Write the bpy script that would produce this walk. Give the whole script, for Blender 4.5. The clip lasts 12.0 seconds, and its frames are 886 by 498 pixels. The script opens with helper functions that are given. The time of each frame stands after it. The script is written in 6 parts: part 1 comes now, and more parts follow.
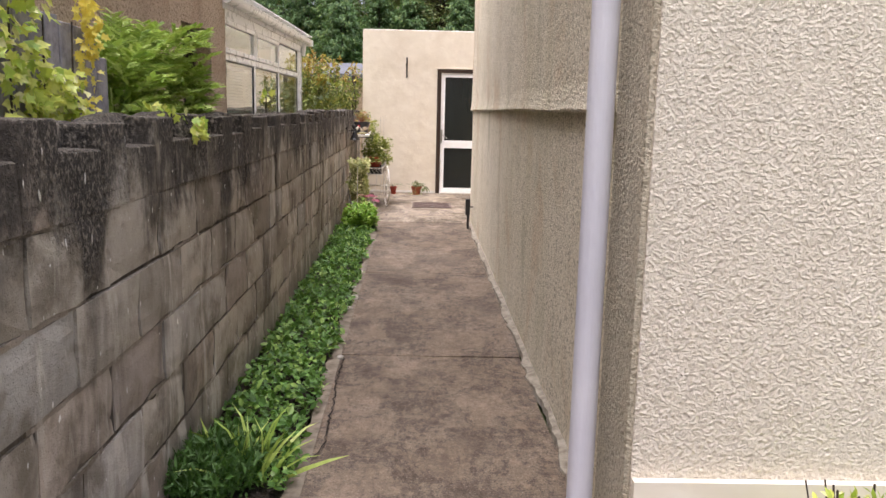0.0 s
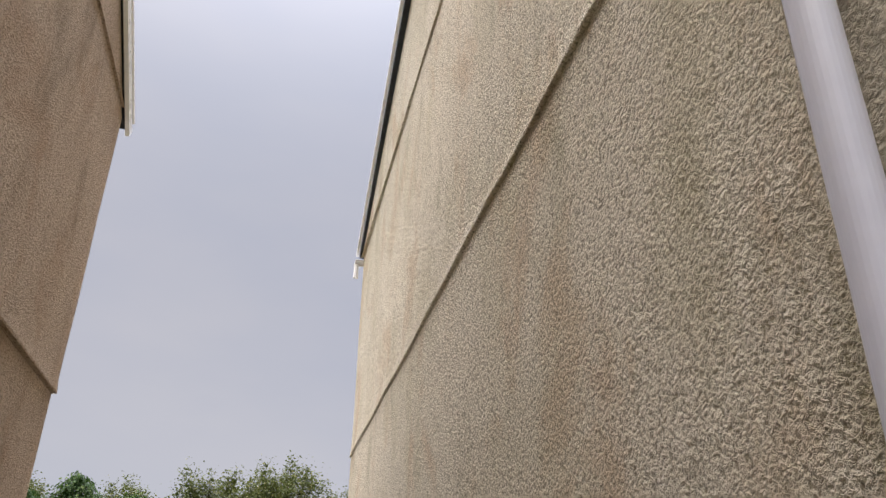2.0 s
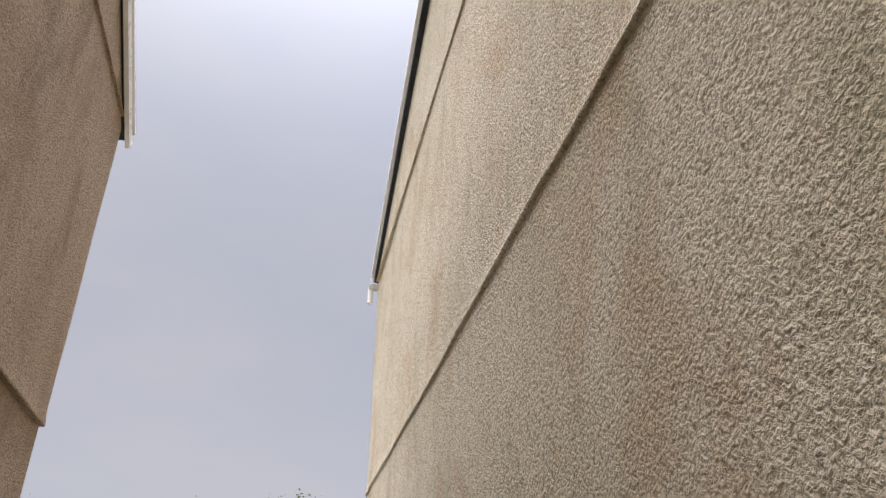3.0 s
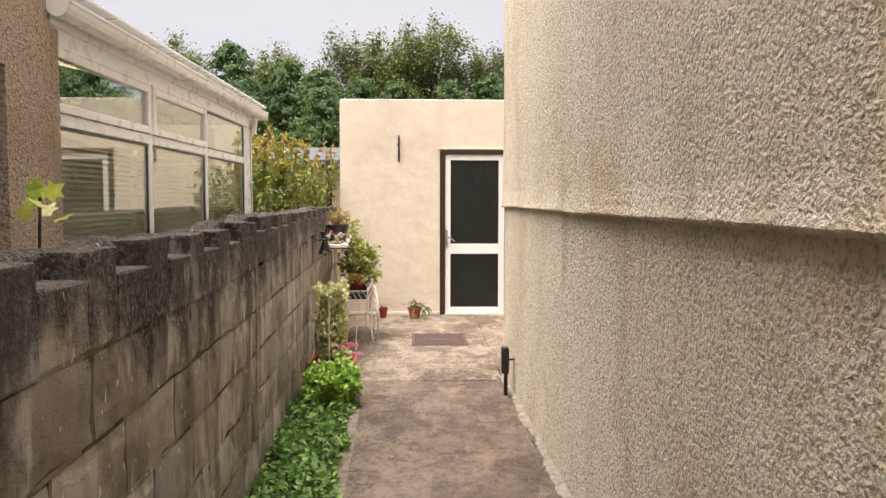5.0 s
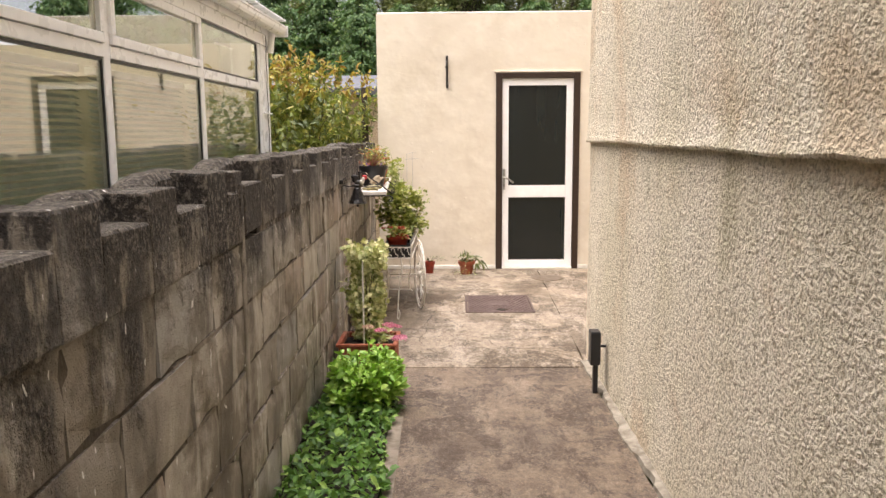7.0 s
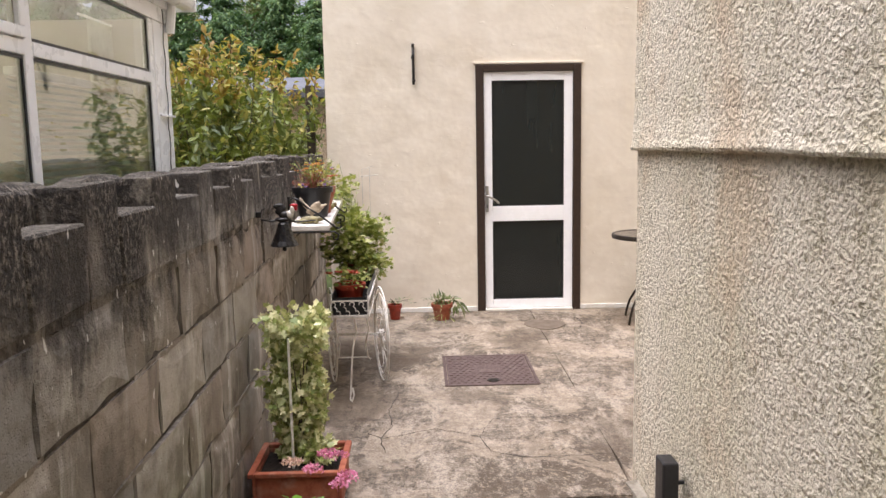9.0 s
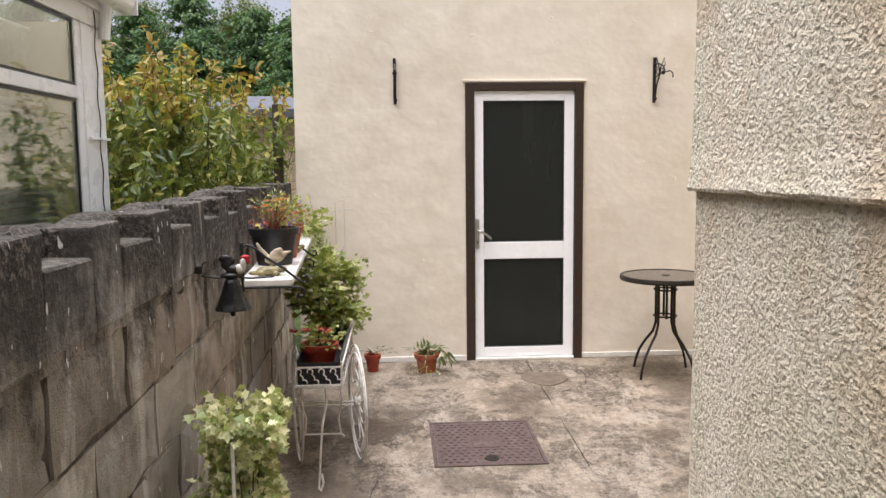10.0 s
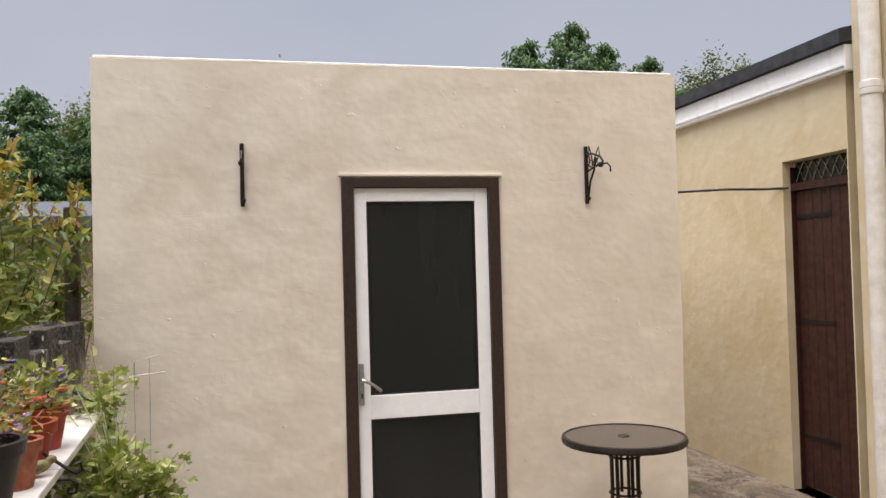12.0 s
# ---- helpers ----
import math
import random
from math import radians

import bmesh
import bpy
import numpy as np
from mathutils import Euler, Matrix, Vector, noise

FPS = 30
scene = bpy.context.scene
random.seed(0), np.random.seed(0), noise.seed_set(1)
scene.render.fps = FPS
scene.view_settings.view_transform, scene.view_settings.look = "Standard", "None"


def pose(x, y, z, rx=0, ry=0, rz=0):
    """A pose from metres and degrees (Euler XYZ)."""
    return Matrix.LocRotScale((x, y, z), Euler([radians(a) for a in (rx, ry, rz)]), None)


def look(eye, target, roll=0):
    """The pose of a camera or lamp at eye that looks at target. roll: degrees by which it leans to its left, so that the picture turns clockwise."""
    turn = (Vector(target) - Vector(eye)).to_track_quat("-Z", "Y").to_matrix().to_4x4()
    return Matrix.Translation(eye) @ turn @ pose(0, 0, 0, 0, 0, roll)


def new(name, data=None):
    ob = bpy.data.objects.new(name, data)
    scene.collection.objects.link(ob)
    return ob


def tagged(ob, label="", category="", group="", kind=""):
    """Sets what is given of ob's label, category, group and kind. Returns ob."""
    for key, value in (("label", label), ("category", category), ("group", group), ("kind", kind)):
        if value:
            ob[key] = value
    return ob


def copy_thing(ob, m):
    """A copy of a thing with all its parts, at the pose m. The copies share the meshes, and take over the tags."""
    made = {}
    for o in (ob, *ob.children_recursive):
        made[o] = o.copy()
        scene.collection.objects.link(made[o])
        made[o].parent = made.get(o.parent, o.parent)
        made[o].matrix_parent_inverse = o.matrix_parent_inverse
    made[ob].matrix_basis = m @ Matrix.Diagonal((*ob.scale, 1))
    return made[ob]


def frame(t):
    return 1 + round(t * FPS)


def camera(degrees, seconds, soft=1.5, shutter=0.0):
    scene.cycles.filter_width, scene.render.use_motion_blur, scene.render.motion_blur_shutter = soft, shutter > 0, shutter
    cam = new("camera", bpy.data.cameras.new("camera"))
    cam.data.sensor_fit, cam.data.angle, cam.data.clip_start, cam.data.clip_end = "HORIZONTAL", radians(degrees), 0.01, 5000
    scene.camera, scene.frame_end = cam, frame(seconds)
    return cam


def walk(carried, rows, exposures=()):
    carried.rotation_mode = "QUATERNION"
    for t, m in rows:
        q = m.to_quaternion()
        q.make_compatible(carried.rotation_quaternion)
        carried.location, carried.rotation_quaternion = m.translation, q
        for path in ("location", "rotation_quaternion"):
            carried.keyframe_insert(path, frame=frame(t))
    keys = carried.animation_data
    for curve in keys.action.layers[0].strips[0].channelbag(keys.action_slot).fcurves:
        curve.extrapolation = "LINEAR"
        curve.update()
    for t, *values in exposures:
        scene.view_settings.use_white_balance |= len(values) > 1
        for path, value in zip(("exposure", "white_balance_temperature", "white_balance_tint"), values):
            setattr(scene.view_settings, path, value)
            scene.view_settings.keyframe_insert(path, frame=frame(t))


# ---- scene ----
cam = camera(58.3, 12.0, soft=1.45)
PATH = [
    (0, (-0.021, -0.81, 1.389), (0.018, 1.16, 1.046), 1.3),
    (0.5, (-0.123, -0.449, 1.473), (-0.001, 1.548, 1.461), 2.2),
    (1, (-0.247, -0.082, 1.555), (0.026, 1.869, 1.9), 2.8),
    (1.5, (-0.293, 0.285, 1.596), (0.063, 2.15, 2.226), 2.0),
    (2, (-0.331, 0.654, 1.662), (0.034, 2.399, 2.569), 1.0),
    (2.5, (-0.325, 0.917, 1.749), (0.03, 2.556, 2.838), 0.9),
    (3, (-0.347, 1.195, 1.78), (-0.011, 2.904, 2.763), 0.8),
    (3.5, (-0.296, 1.583, 1.663), (-0.075, 3.474, 2.273), 0.9),
    (3.7, (-0.282, 1.738, 1.642), (-0.107, 3.682, 2.078), 0.9),
    (5.3, (-0.217, 2.954, 1.454), (-0.173, 4.946, 1.289), 0.2),
    (5.5, (-0.242, 3.071, 1.463), (-0.225, 5.062, 1.279), 0.3),
    (6, (-0.249, 3.469, 1.461), (-0.282, 5.455, 1.226), -0.1),
    (6.5, (-0.277, 3.874, 1.451), (-0.318, 5.856, 1.184), -0.1),
    (7, (-0.317, 4.253, 1.465), (-0.354, 6.231, 1.173), -0.4),
    (7.2, (-0.294, 4.421, 1.463), (-0.343, 6.398, 1.168), -1.0),
    (8.8, (-0.371, 5.848, 1.467), (-0.332, 7.827, 1.18), -1.0),
    (9, (-0.364, 6.031, 1.442), (-0.316, 8.013, 1.175), -1.0),
    (9.5, (-0.406, 6.41, 1.467), (-0.322, 8.393, 1.219), -0.9),
    (10, (-0.414, 6.838, 1.49), (-0.302, 8.823, 1.274), -0.6),
    (10.5, (-0.38, 7.29, 1.493), (-0.241, 9.279, 1.335), -0.1),
    (11, (-0.402, 7.688, 1.532), (-0.228, 9.681, 1.502), 0.3),
    (11.2, (-0.394, 7.847, 1.549), (-0.203, 9.838, 1.578), -0.1),
    (11.5, (-0.385, 8.076, 1.588), (-0.121, 10.057, 1.664), -0.4),
    (12, (-0.332, 8.463, 1.569), (0.114, 10.412, 1.617), -1.5),
]
walk(cam, [(t, look(eye, target, roll)) for t, eye, target, roll in PATH],
     [(0.0, 1.4, 6700, 19), (1.0, 1.2, 6800, 18), (2.0, 0.94, 6800, 16), (3.0, 0.94, 6800, 16), (3.7, 1.08, 6900, 15), (5.5, 1.58, 7300, 19),
      (7.2, 1.53, 7050, 17), (9.0, 1.30, 6450, 18), (10.0, 1.18, 6350, 15), (11.0, 1.08, 6700, 14), (12.0, 0.88, 6550, 15)])

# world: a high overcast over a pale blue sky
SUN_EL, SUN_AZ = radians(68), radians(243)
world = bpy.data.worlds.new("overcast_sky")
scene.world = world
world.use_nodes = True
wn, wl = world.node_tree.nodes, world.node_tree.links
wn.clear()
w_out = wn.new("ShaderNodeOutputWorld")
w_bg = wn.new("ShaderNodeBackground")
w_sky = wn.new("ShaderNodeTexSky")
w_sky.sky_type, w_sky.sun_disc = "NISHITA", False
w_sky.sun_elevation, w_sky.sun_rotation = SUN_EL, SUN_AZ
w_co = wn.new("ShaderNodeTexCoord")
w_map = wn.new("ShaderNodeMapping")
w_map.inputs["Scale"].default_value = (1.0, 1.0, 2.5)
w_noise = wn.new("ShaderNodeTexNoise")
w_noise.inputs["Scale"].default_value = 1.6
w_noise.inputs["Detail"].default_value = 5
w_ramp = wn.new("ShaderNodeValToRGB")
w_ramp.color_ramp.elements[0].position, w_ramp.color_ramp.elements[0].color = 0.3, (0.90, 1.0, 1.2, 1)
w_ramp.color_ramp.elements[1].position, w_ramp.color_ramp.elements[1].color = 0.72, (1.12, 1.17, 1.28, 1)
w_xyz = wn.new("ShaderNodeSeparateXYZ")
w_pow = wn.new("ShaderNodeMath")
w_pow.operation, w_pow.inputs[1].default_value = "POWER", 7.5
w_abs = wn.new("ShaderNodeMath")
w_abs.operation = "ABSOLUTE"
w_mad = wn.new("ShaderNodeMath")
w_mad.operation, w_mad.inputs[1].default_value, w_mad.inputs[2].default_value = "MULTIPLY_ADD", 32.0, 2.9
w_mul = wn.new("ShaderNodeVectorMath")
w_mul.operation = "SCALE"
wl.new(w_co.outputs["Generated"], w_xyz.inputs[0])
wl.new(w_xyz.outputs["Z"], w_abs.inputs[0])
wl.new(w_abs.outputs[0], w_pow.inputs[0])
wl.new(w_pow.outputs[0], w_mad.inputs[0])
wl.new(w_ramp.outputs["Color"], w_mul.inputs[0])
wl.new(w_mad.outputs[0], w_mul.inputs["Scale"])
w_mix = wn.new("ShaderNodeMix")
w_mix.data_type = "RGBA"
w_mix.inputs["Factor"].default_value = 0.9
wl.new(w_co.outputs["Generated"], w_map.inputs["Vector"])
wl.new(w_map.outputs["Vector"], w_noise.inputs["Vector"])
wl.new(w_noise.outputs["Fac"], w_ramp.inputs["Fac"])
w_a = [i for i in w_mix.inputs if i.name == "A" and i.type == "RGBA"][0]
w_b = [i for i in w_mix.inputs if i.name == "B" and i.type == "RGBA"][0]
wl.new(w_sky.outputs["Color"], w_a)
wl.new(w_mul.outputs["Vector"], w_b)
wl.new([o for o in w_mix.outputs if o.type == "RGBA"][0], w_bg.inputs["Color"])
w_bg.inputs["Strength"].default_value = 0.085
wl.new(w_bg.outputs["Background"], w_out.inputs["Surface"])
sun = new("sun", bpy.data.lights.new("sun", "SUN"))
sun.data.energy, sun.data.angle, sun.data.color = 2.2, radians(60), (1.0, 0.94, 0.85)
SUN_DIR = Vector((math.sin(SUN_AZ) * math.cos(SUN_EL), math.cos(SUN_AZ) * math.cos(SUN_EL), math.sin(SUN_EL)))
sun.matrix_world = look(SUN_DIR * 20, (0, 0, 0))

# ---------- materials ----------
def rgb(h):
    """sRGB hex to linear."""
    c = [int(h[i:i + 2], 16) / 255 for i in (0, 2, 4)]
    return tuple(((v + 0.055) / 1.055) ** 2.4 if v > 0.04 else v / 12.92 for v in c) + (1,)


class Nodes:
    def __init__(self, name):
        self.m = bpy.data.materials.new(name)
        self.m.use_nodes = True
        self.t = self.m.node_tree
        self.b = self.t.nodes["Principled BSDF"]
        self.pos = self.t.nodes.new("ShaderNodeNewGeometry").outputs["Position"]
        self.normal = None

    def link(self, a, b):
        self.t.links.new(a, b)

    def vec(self, scale=(1, 1, 1), src=None):
        n = self.t.nodes.new("ShaderNodeMapping")
        n.inputs["Scale"].default_value = scale
        self.link(src or self.pos, n.inputs["Vector"])
        return n.outputs["Vector"]

    def noise(self, scale, detail=4, rough=0.55, stretch=(1, 1, 1), distort=0.0):
        n = self.t.nodes.new("ShaderNodeTexNoise")
        n.inputs["Scale"].default_value, n.inputs["Detail"].default_value = scale, detail
        n.inputs["Roughness"].default_value, n.inputs["Distortion"].default_value = rough, distort
        self.link(self.vec(stretch), n.inputs["Vector"])
        return n.outputs["Fac"]

    def voronoi(self, scale, feature="F1", stretch=(1, 1, 1), warp=0.0):
        n = self.t.nodes.new("ShaderNodeTexVoronoi")
        n.feature = feature
        n.inputs["Scale"].default_value = scale
        v = self.vec(stretch)
        if warp:
            k = self.t.nodes.new("ShaderNodeTexNoise")
            k.inputs["Scale"].default_value, k.inputs["Detail"].default_value = scale * 0.9, 6
            self.link(v, k.inputs["Vector"])
            a = self.t.nodes.new("ShaderNodeVectorMath")
            a.operation = "MULTIPLY_ADD"
            a.inputs[1].default_value = (warp / scale,) * 3
            self.link(k.outputs["Color"], a.inputs[0])
            self.link(v, a.inputs[2])
            v = a.outputs["Vector"]
        self.link(v, n.inputs["Vector"])
        return n.outputs["Distance"]

    def ramp(self, fac, lo, hi, a=0.0, b=1.0):
        n = self.t.nodes.new("ShaderNodeMapRange")
        n.interpolation_type = "SMOOTHSTEP"
        for k, v in zip(("From Min", "From Max", "To Min", "To Max"), (lo, hi, a, b)):
            n.inputs[k].default_value = v
        self.link(fac, n.inputs["Value"])
        return n.outputs["Result"]

    def math(self, op, a, b):
        n = self.t.nodes.new("ShaderNodeMath")
        n.operation = op
        for i, v in enumerate((a, b)):
            if isinstance(v, (int, float)):
                n.inputs[i].default_value = v
            else:
                self.link(v, n.inputs[i])
        return n.outputs[0]

    def mix(self, fac, a, b, mode="MIX"):
        n = self.t.nodes.new("ShaderNodeMix")
        n.data_type, n.blend_type = "RGBA", mode
        for key, v in (("Factor", fac), ("A", a), ("B", b)):
            s = [i for i in n.inputs if i.name == key and (key == "Factor" or i.type == "RGBA")][0]
            if isinstance(v, (int, float, tuple)):
                s.default_value = v
            else:
                self.link(v, s)
        return [o for o in n.outputs if o.type == "RGBA"][0]

    def bump(self, height, strength, dist):
        n = self.t.nodes.new("ShaderNodeBump")
        n.inputs["Strength"].default_value, n.inputs["Distance"].default_value = strength, dist
        self.link(height, n.inputs["Height"])
        if self.normal:
            self.link(self.normal, n.inputs["Normal"])
        self.normal = n.outputs["Normal"]

    def done(self, color, rough=0.8, metal=0.0):
        if isinstance(color, tuple):
            self.b.inputs["Base Color"].default_value = color
        else:
            self.link(color, self.b.inputs["Base Color"])
        if isinstance(rough, (int, float)):
            self.b.inputs["Roughness"].default_value = rough
        else:
            self.link(rough, self.b.inputs["Roughness"])
        self.b.inputs["Metallic"].default_value = metal
        if self.normal:
            self.link(self.normal, self.b.inputs["Normal"])
        return self.m

    def height(self):
        n = self.t.nodes.new("ShaderNodeSeparateXYZ")
        self.link(self.pos, n.inputs[0])
        return n.outputs["Z"]

    def axis(self, k):
        n = self.t.nodes.new("ShaderNodeSeparateXYZ")
        self.link(self.pos, n.inputs[0])
        return n.outputs[k]

    def island(self):
        return self.t.nodes["Geometry"].outputs["Random Per Island"]

    def obrand(self):
        return self.t.nodes.new("ShaderNodeObjectInfo").outputs["Random"]


def roughcast(name, light, dark, stain, stain2, grain=62.0, relief=0.010, amount=0.55, moss=None):
    """Spatter-dash render: clotted relief of mixed sizes, stains that run down."""
    n = Nodes(name)
    lump = n.ramp(n.voronoi(grain * 0.8, "SMOOTH_F1", (1, 1, 1.1), warp=1.1), 0.05, 0.75, 1, 0)
    mid = n.noise(grain * 0.42, 4, 0.62, (1, 1, 1.15), 0.8)
    fine = n.noise(grain * 2.6, 3, 0.6)
    ridge = n.ramp(n.math("ABSOLUTE", n.math("SUBTRACT", n.noise(grain * 0.55, 3, 0.55, (1, 1, 1.2), 0.5), 0.5), 0.0), 0.0, 0.10, 1.0, 0.0)
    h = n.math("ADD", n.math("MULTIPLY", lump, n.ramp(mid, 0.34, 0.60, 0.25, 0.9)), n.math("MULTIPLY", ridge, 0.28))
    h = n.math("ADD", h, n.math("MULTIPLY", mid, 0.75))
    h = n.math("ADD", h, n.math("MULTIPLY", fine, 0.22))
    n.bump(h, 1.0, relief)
    # hollows between the clots take the dark colour: relief shade put into the colour
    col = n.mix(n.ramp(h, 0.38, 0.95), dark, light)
    tone = n.ramp(n.noise(grain * 0.16, 3), 0.35, 0.7, 0, 0.35)
    col = n.mix(tone, col, n.mix(0.5, col, light))
    runs = n.ramp(n.noise(2.2, 5, 0.6, (1.0, 1.0, 0.36)), 0.42, 0.72, 0, amount * 0.75)
    # stain colours are real tone, but darkened in the hollows as painted shade
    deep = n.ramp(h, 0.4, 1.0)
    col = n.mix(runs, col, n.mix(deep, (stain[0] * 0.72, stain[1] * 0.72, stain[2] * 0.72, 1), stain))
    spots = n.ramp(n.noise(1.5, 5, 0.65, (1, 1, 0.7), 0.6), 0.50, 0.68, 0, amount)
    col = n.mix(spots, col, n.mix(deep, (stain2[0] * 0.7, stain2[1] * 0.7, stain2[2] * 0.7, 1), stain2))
    if moss:
        streak = n.math("MULTIPLY", n.ramp(n.noise(3.6, 5, 0.6, (1, 1, 0.25), 0.6), 0.50, 0.72, 0, 0.45), n.ramp(n.noise(1.3, 3, 0.5), 0.42, 0.58))
        col = n.mix(streak, col, moss)
    return n.done(col, 0.92)


def smooth_render(name, base, patch, warm, rel=0.004):
    n = Nodes(name)
    a = n.noise(1.3, 5, 0.55, (1, 1, 1.3), 0.4)
    b = n.noise(9.0, 5, 0.6)
    c = n.noise(70.0, 3, 0.6)
    col = n.mix(n.ramp(a, 0.4, 0.68, 0, 0.7), base, patch)
    col = n.mix(n.ramp(n.noise(3.2, 5, 0.65, (1, 1, 0.6)), 0.5, 0.75, 0, 0.5), col, patch)
    col = n.mix(n.ramp(b, 0.5, 0.8, 0, 0.35), col, warm)
    lumps = n.noise(6.0, 2, 0.5, (1, 1, 1.2))
    col = n.mix(n.ramp(lumps, 0.52, 0.7, 0, 0.5), col, warm)
    n.bump(lumps, 0.6, 0.012)
    trowel = n.ramp(n.noise(5.0, 4, 0.6, (1, 1, 2.2), 0.8), 0.56, 0.60)
    n.bump(trowel, 0.12, 0.002)
    pits = n.ramp(n.noise(16.0, 2, 0.5, (1, 1, 1.8)), 0.735, 0.77, 0, 1)
    n.bump(pits, 0.5, 0.003)
    n.bump(b, 0.3, rel)
    n.bump(c, 0.25, 0.0012)
    return n.done(col, 0.72)


def plain(name, base, alt, scale=30.0, rough=0.5, bump=0.15, dist=0.001, metal=0.0, dirt=None):
    n = Nodes(name)
    a = n.noise(scale, 4, 0.6)
    col = n.mix(n.ramp(a, 0.35, 0.7), base, alt)
    if dirt:
        col = n.mix(n.ramp(n.noise(scale * 0.2, 5, 0.65), 0.5, 0.75, 0, 0.6), col, dirt)
    n.bump(n.noise(scale * 3, 3, 0.6), bump, dist)
    return n.done(col, n.ramp(a, 0.2, 0.8, max(rough - 0.08, 0.05), min(rough + 0.08, 1)), metal)


def leafy(name, a, b, c=None, rough=0.45, trans=0.25):
    """Leaf: colour varies leaf by leaf; c is a rarer colour."""
    n = Nodes(name)
    r = n.island()
    col = n.mix(n.ramp(r, 0.0, 1.0), a, b)
    if c:
        col = n.mix(n.ramp(n.math("FRACT", n.math("MULTIPLY", r, 17.3), 0.0), 0.72, 0.9), col, c)
    col = n.mix(n.ramp(n.noise(60, 2), 0.3, 0.8, 0, 0.35), col, (a[0] * 0.5, a[1] * 0.5, a[2] * 0.5, 1))
    m = n.done(col, rough)
    tr = n.t.nodes.new("ShaderNodeBsdfTranslucent")
    n.link(n.mix(0.5, col, (b[0] * 1.3, b[1] * 1.3, b[2] * 0.7, 1)), tr.inputs["Color"])
    mx = n.t.nodes.new("ShaderNodeMixShader")
    mx.inputs[0].default_value = trans
    n.link(n.b.outputs[0], mx.inputs[1])
    n.link(tr.outputs[0], mx.inputs[2])
    n.link(mx.outputs[0], n.t.nodes["Material Output"].inputs["Surface"])
    return m


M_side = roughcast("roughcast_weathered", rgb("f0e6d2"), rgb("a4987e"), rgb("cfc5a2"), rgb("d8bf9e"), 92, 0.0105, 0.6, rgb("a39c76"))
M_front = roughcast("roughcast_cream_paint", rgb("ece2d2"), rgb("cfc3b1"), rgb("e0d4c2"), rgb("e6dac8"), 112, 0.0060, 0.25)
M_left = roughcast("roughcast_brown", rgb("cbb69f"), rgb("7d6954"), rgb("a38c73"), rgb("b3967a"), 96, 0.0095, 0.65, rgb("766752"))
M_stop = roughcast("roughcast_corner_stained", rgb("c9bfab"), rgb("938c7b"), rgb("a59f8c"), rgb("b0a58d"), 98, 0.005, 0.6)
M_plinth = smooth_render("cream_plinth_paint", rgb("eee6d6"), rgb("dcd2be"), rgb("f0eadc"))
M_shed = smooth_render("cream_masonry_paint", rgb("e4dac9"), rgb("d5c9b5"), rgb("ebe2d2"))
M_annex = smooth_render("yellow_cream_paint", rgb("d3c6a8"), rgb("c6b48c"), rgb("dacfb6"), 0.006)
M_whitepaint = plain("white_paint", rgb("e9e6e0"), rgb("d9d5cc"), 14, 0.45, 0.1, 0.0006, 0, rgb("b9b4a6"))
M_upvc = plain("white_upvc", rgb("fbfbfb"), rgb("f5f5f6"), 8, 0.3, 0.03, 0.0003)
M_pipe = plain("white_plastic_pipe", rgb("dcdce6"), rgb("d0d0dc"), 3, 0.35, 0.04, 0.0004)
M_brown = plain("brown_painted_wood", rgb("3a2a20"), rgb("2c1f18"), 40, 0.45, 0.2, 0.0008)
M_gate = plain("maroon_painted_wood", rgb("40201a"), rgb("2c130f"), 25, 0.5, 0.25, 0.001)
M_iron = plain("black_wrought_iron", rgb("1a1817"), rgb("241f1c"), 60, 0.45, 0.3, 0.0008, 0.3)
M_blackplastic = plain("black_plastic", rgb("1b1b1d"), rgb("232326"), 30, 0.35, 0.08, 0.0004)
M_bellblack = plain("glossy_black_enamel", rgb("0c0b0c"), rgb("131214"), 30, 0.25, 0.05, 0.0003)
M_whiteiron = plain("white_painted_iron", rgb("e4e0d8"), rgb("cfc8bc"), 50, 0.5, 0.3, 0.0006, 0, rgb("8a6a4c"))
M_terra = plain("terracotta", rgb("a35a3e"), rgb("8a4630"), 30, 0.75, 0.3, 0.001, 0, rgb("b99a84"))
M_orangepot = plain("orange_red_plastic", rgb("9c3622"), rgb("80301f"), 20, 0.45, 0.1, 0.0005)
M_soil = plain("potting_soil", rgb("2c2018"), rgb("17110c"), 60, 0.95, 1.0, 0.01)
M_marble = plain("white_marble_shelf", rgb("e6e1d8"), rgb("d0cbc2"), 9, 0.4, 0.15, 0.0005)
M_steel = plain("satin_aluminium", rgb("b9b7b2"), rgb("a5a29c"), 60, 0.35, 0.1, 0.0003, 0.9)
M_bronze = plain("brown_metal", rgb("3a332d"), rgb("2b2622"), 60, 0.4, 0.1, 0.0004, 0.6)
M_bark = plain("bark", rgb("4a4034"), rgb("2f281f"), 20, 0.9, 0.8, 0.01)
M_fence = plain("grey_weathered_timber", rgb("9a979e"), rgb("78757d"), 22, 0.85, 0.7, 0.003, 0, rgb("acaaa8"))
M_slate = plain("dark_roof_covering", rgb("36383c"), rgb("26282c"), 10, 0.75, 0.5, 0.004)
M_roofgrey = plain("grey_roof_felt", rgb("5b5d64"), rgb("484a50"), 8, 0.8, 0.5, 0.004)
M_dark = plain("dark_interior", rgb("2c2a28"), rgb("232120"), 5, 0.9, 0.1)
M_room = plain("conservatory_interior", rgb("bdb7ad"), rgb("aaa499"), 3, 0.8, 0.1)
M_blind = plain("grey_green_blind", rgb("b6c0ba"), rgb("a2ada7"), 20, 0.6, 0.1)
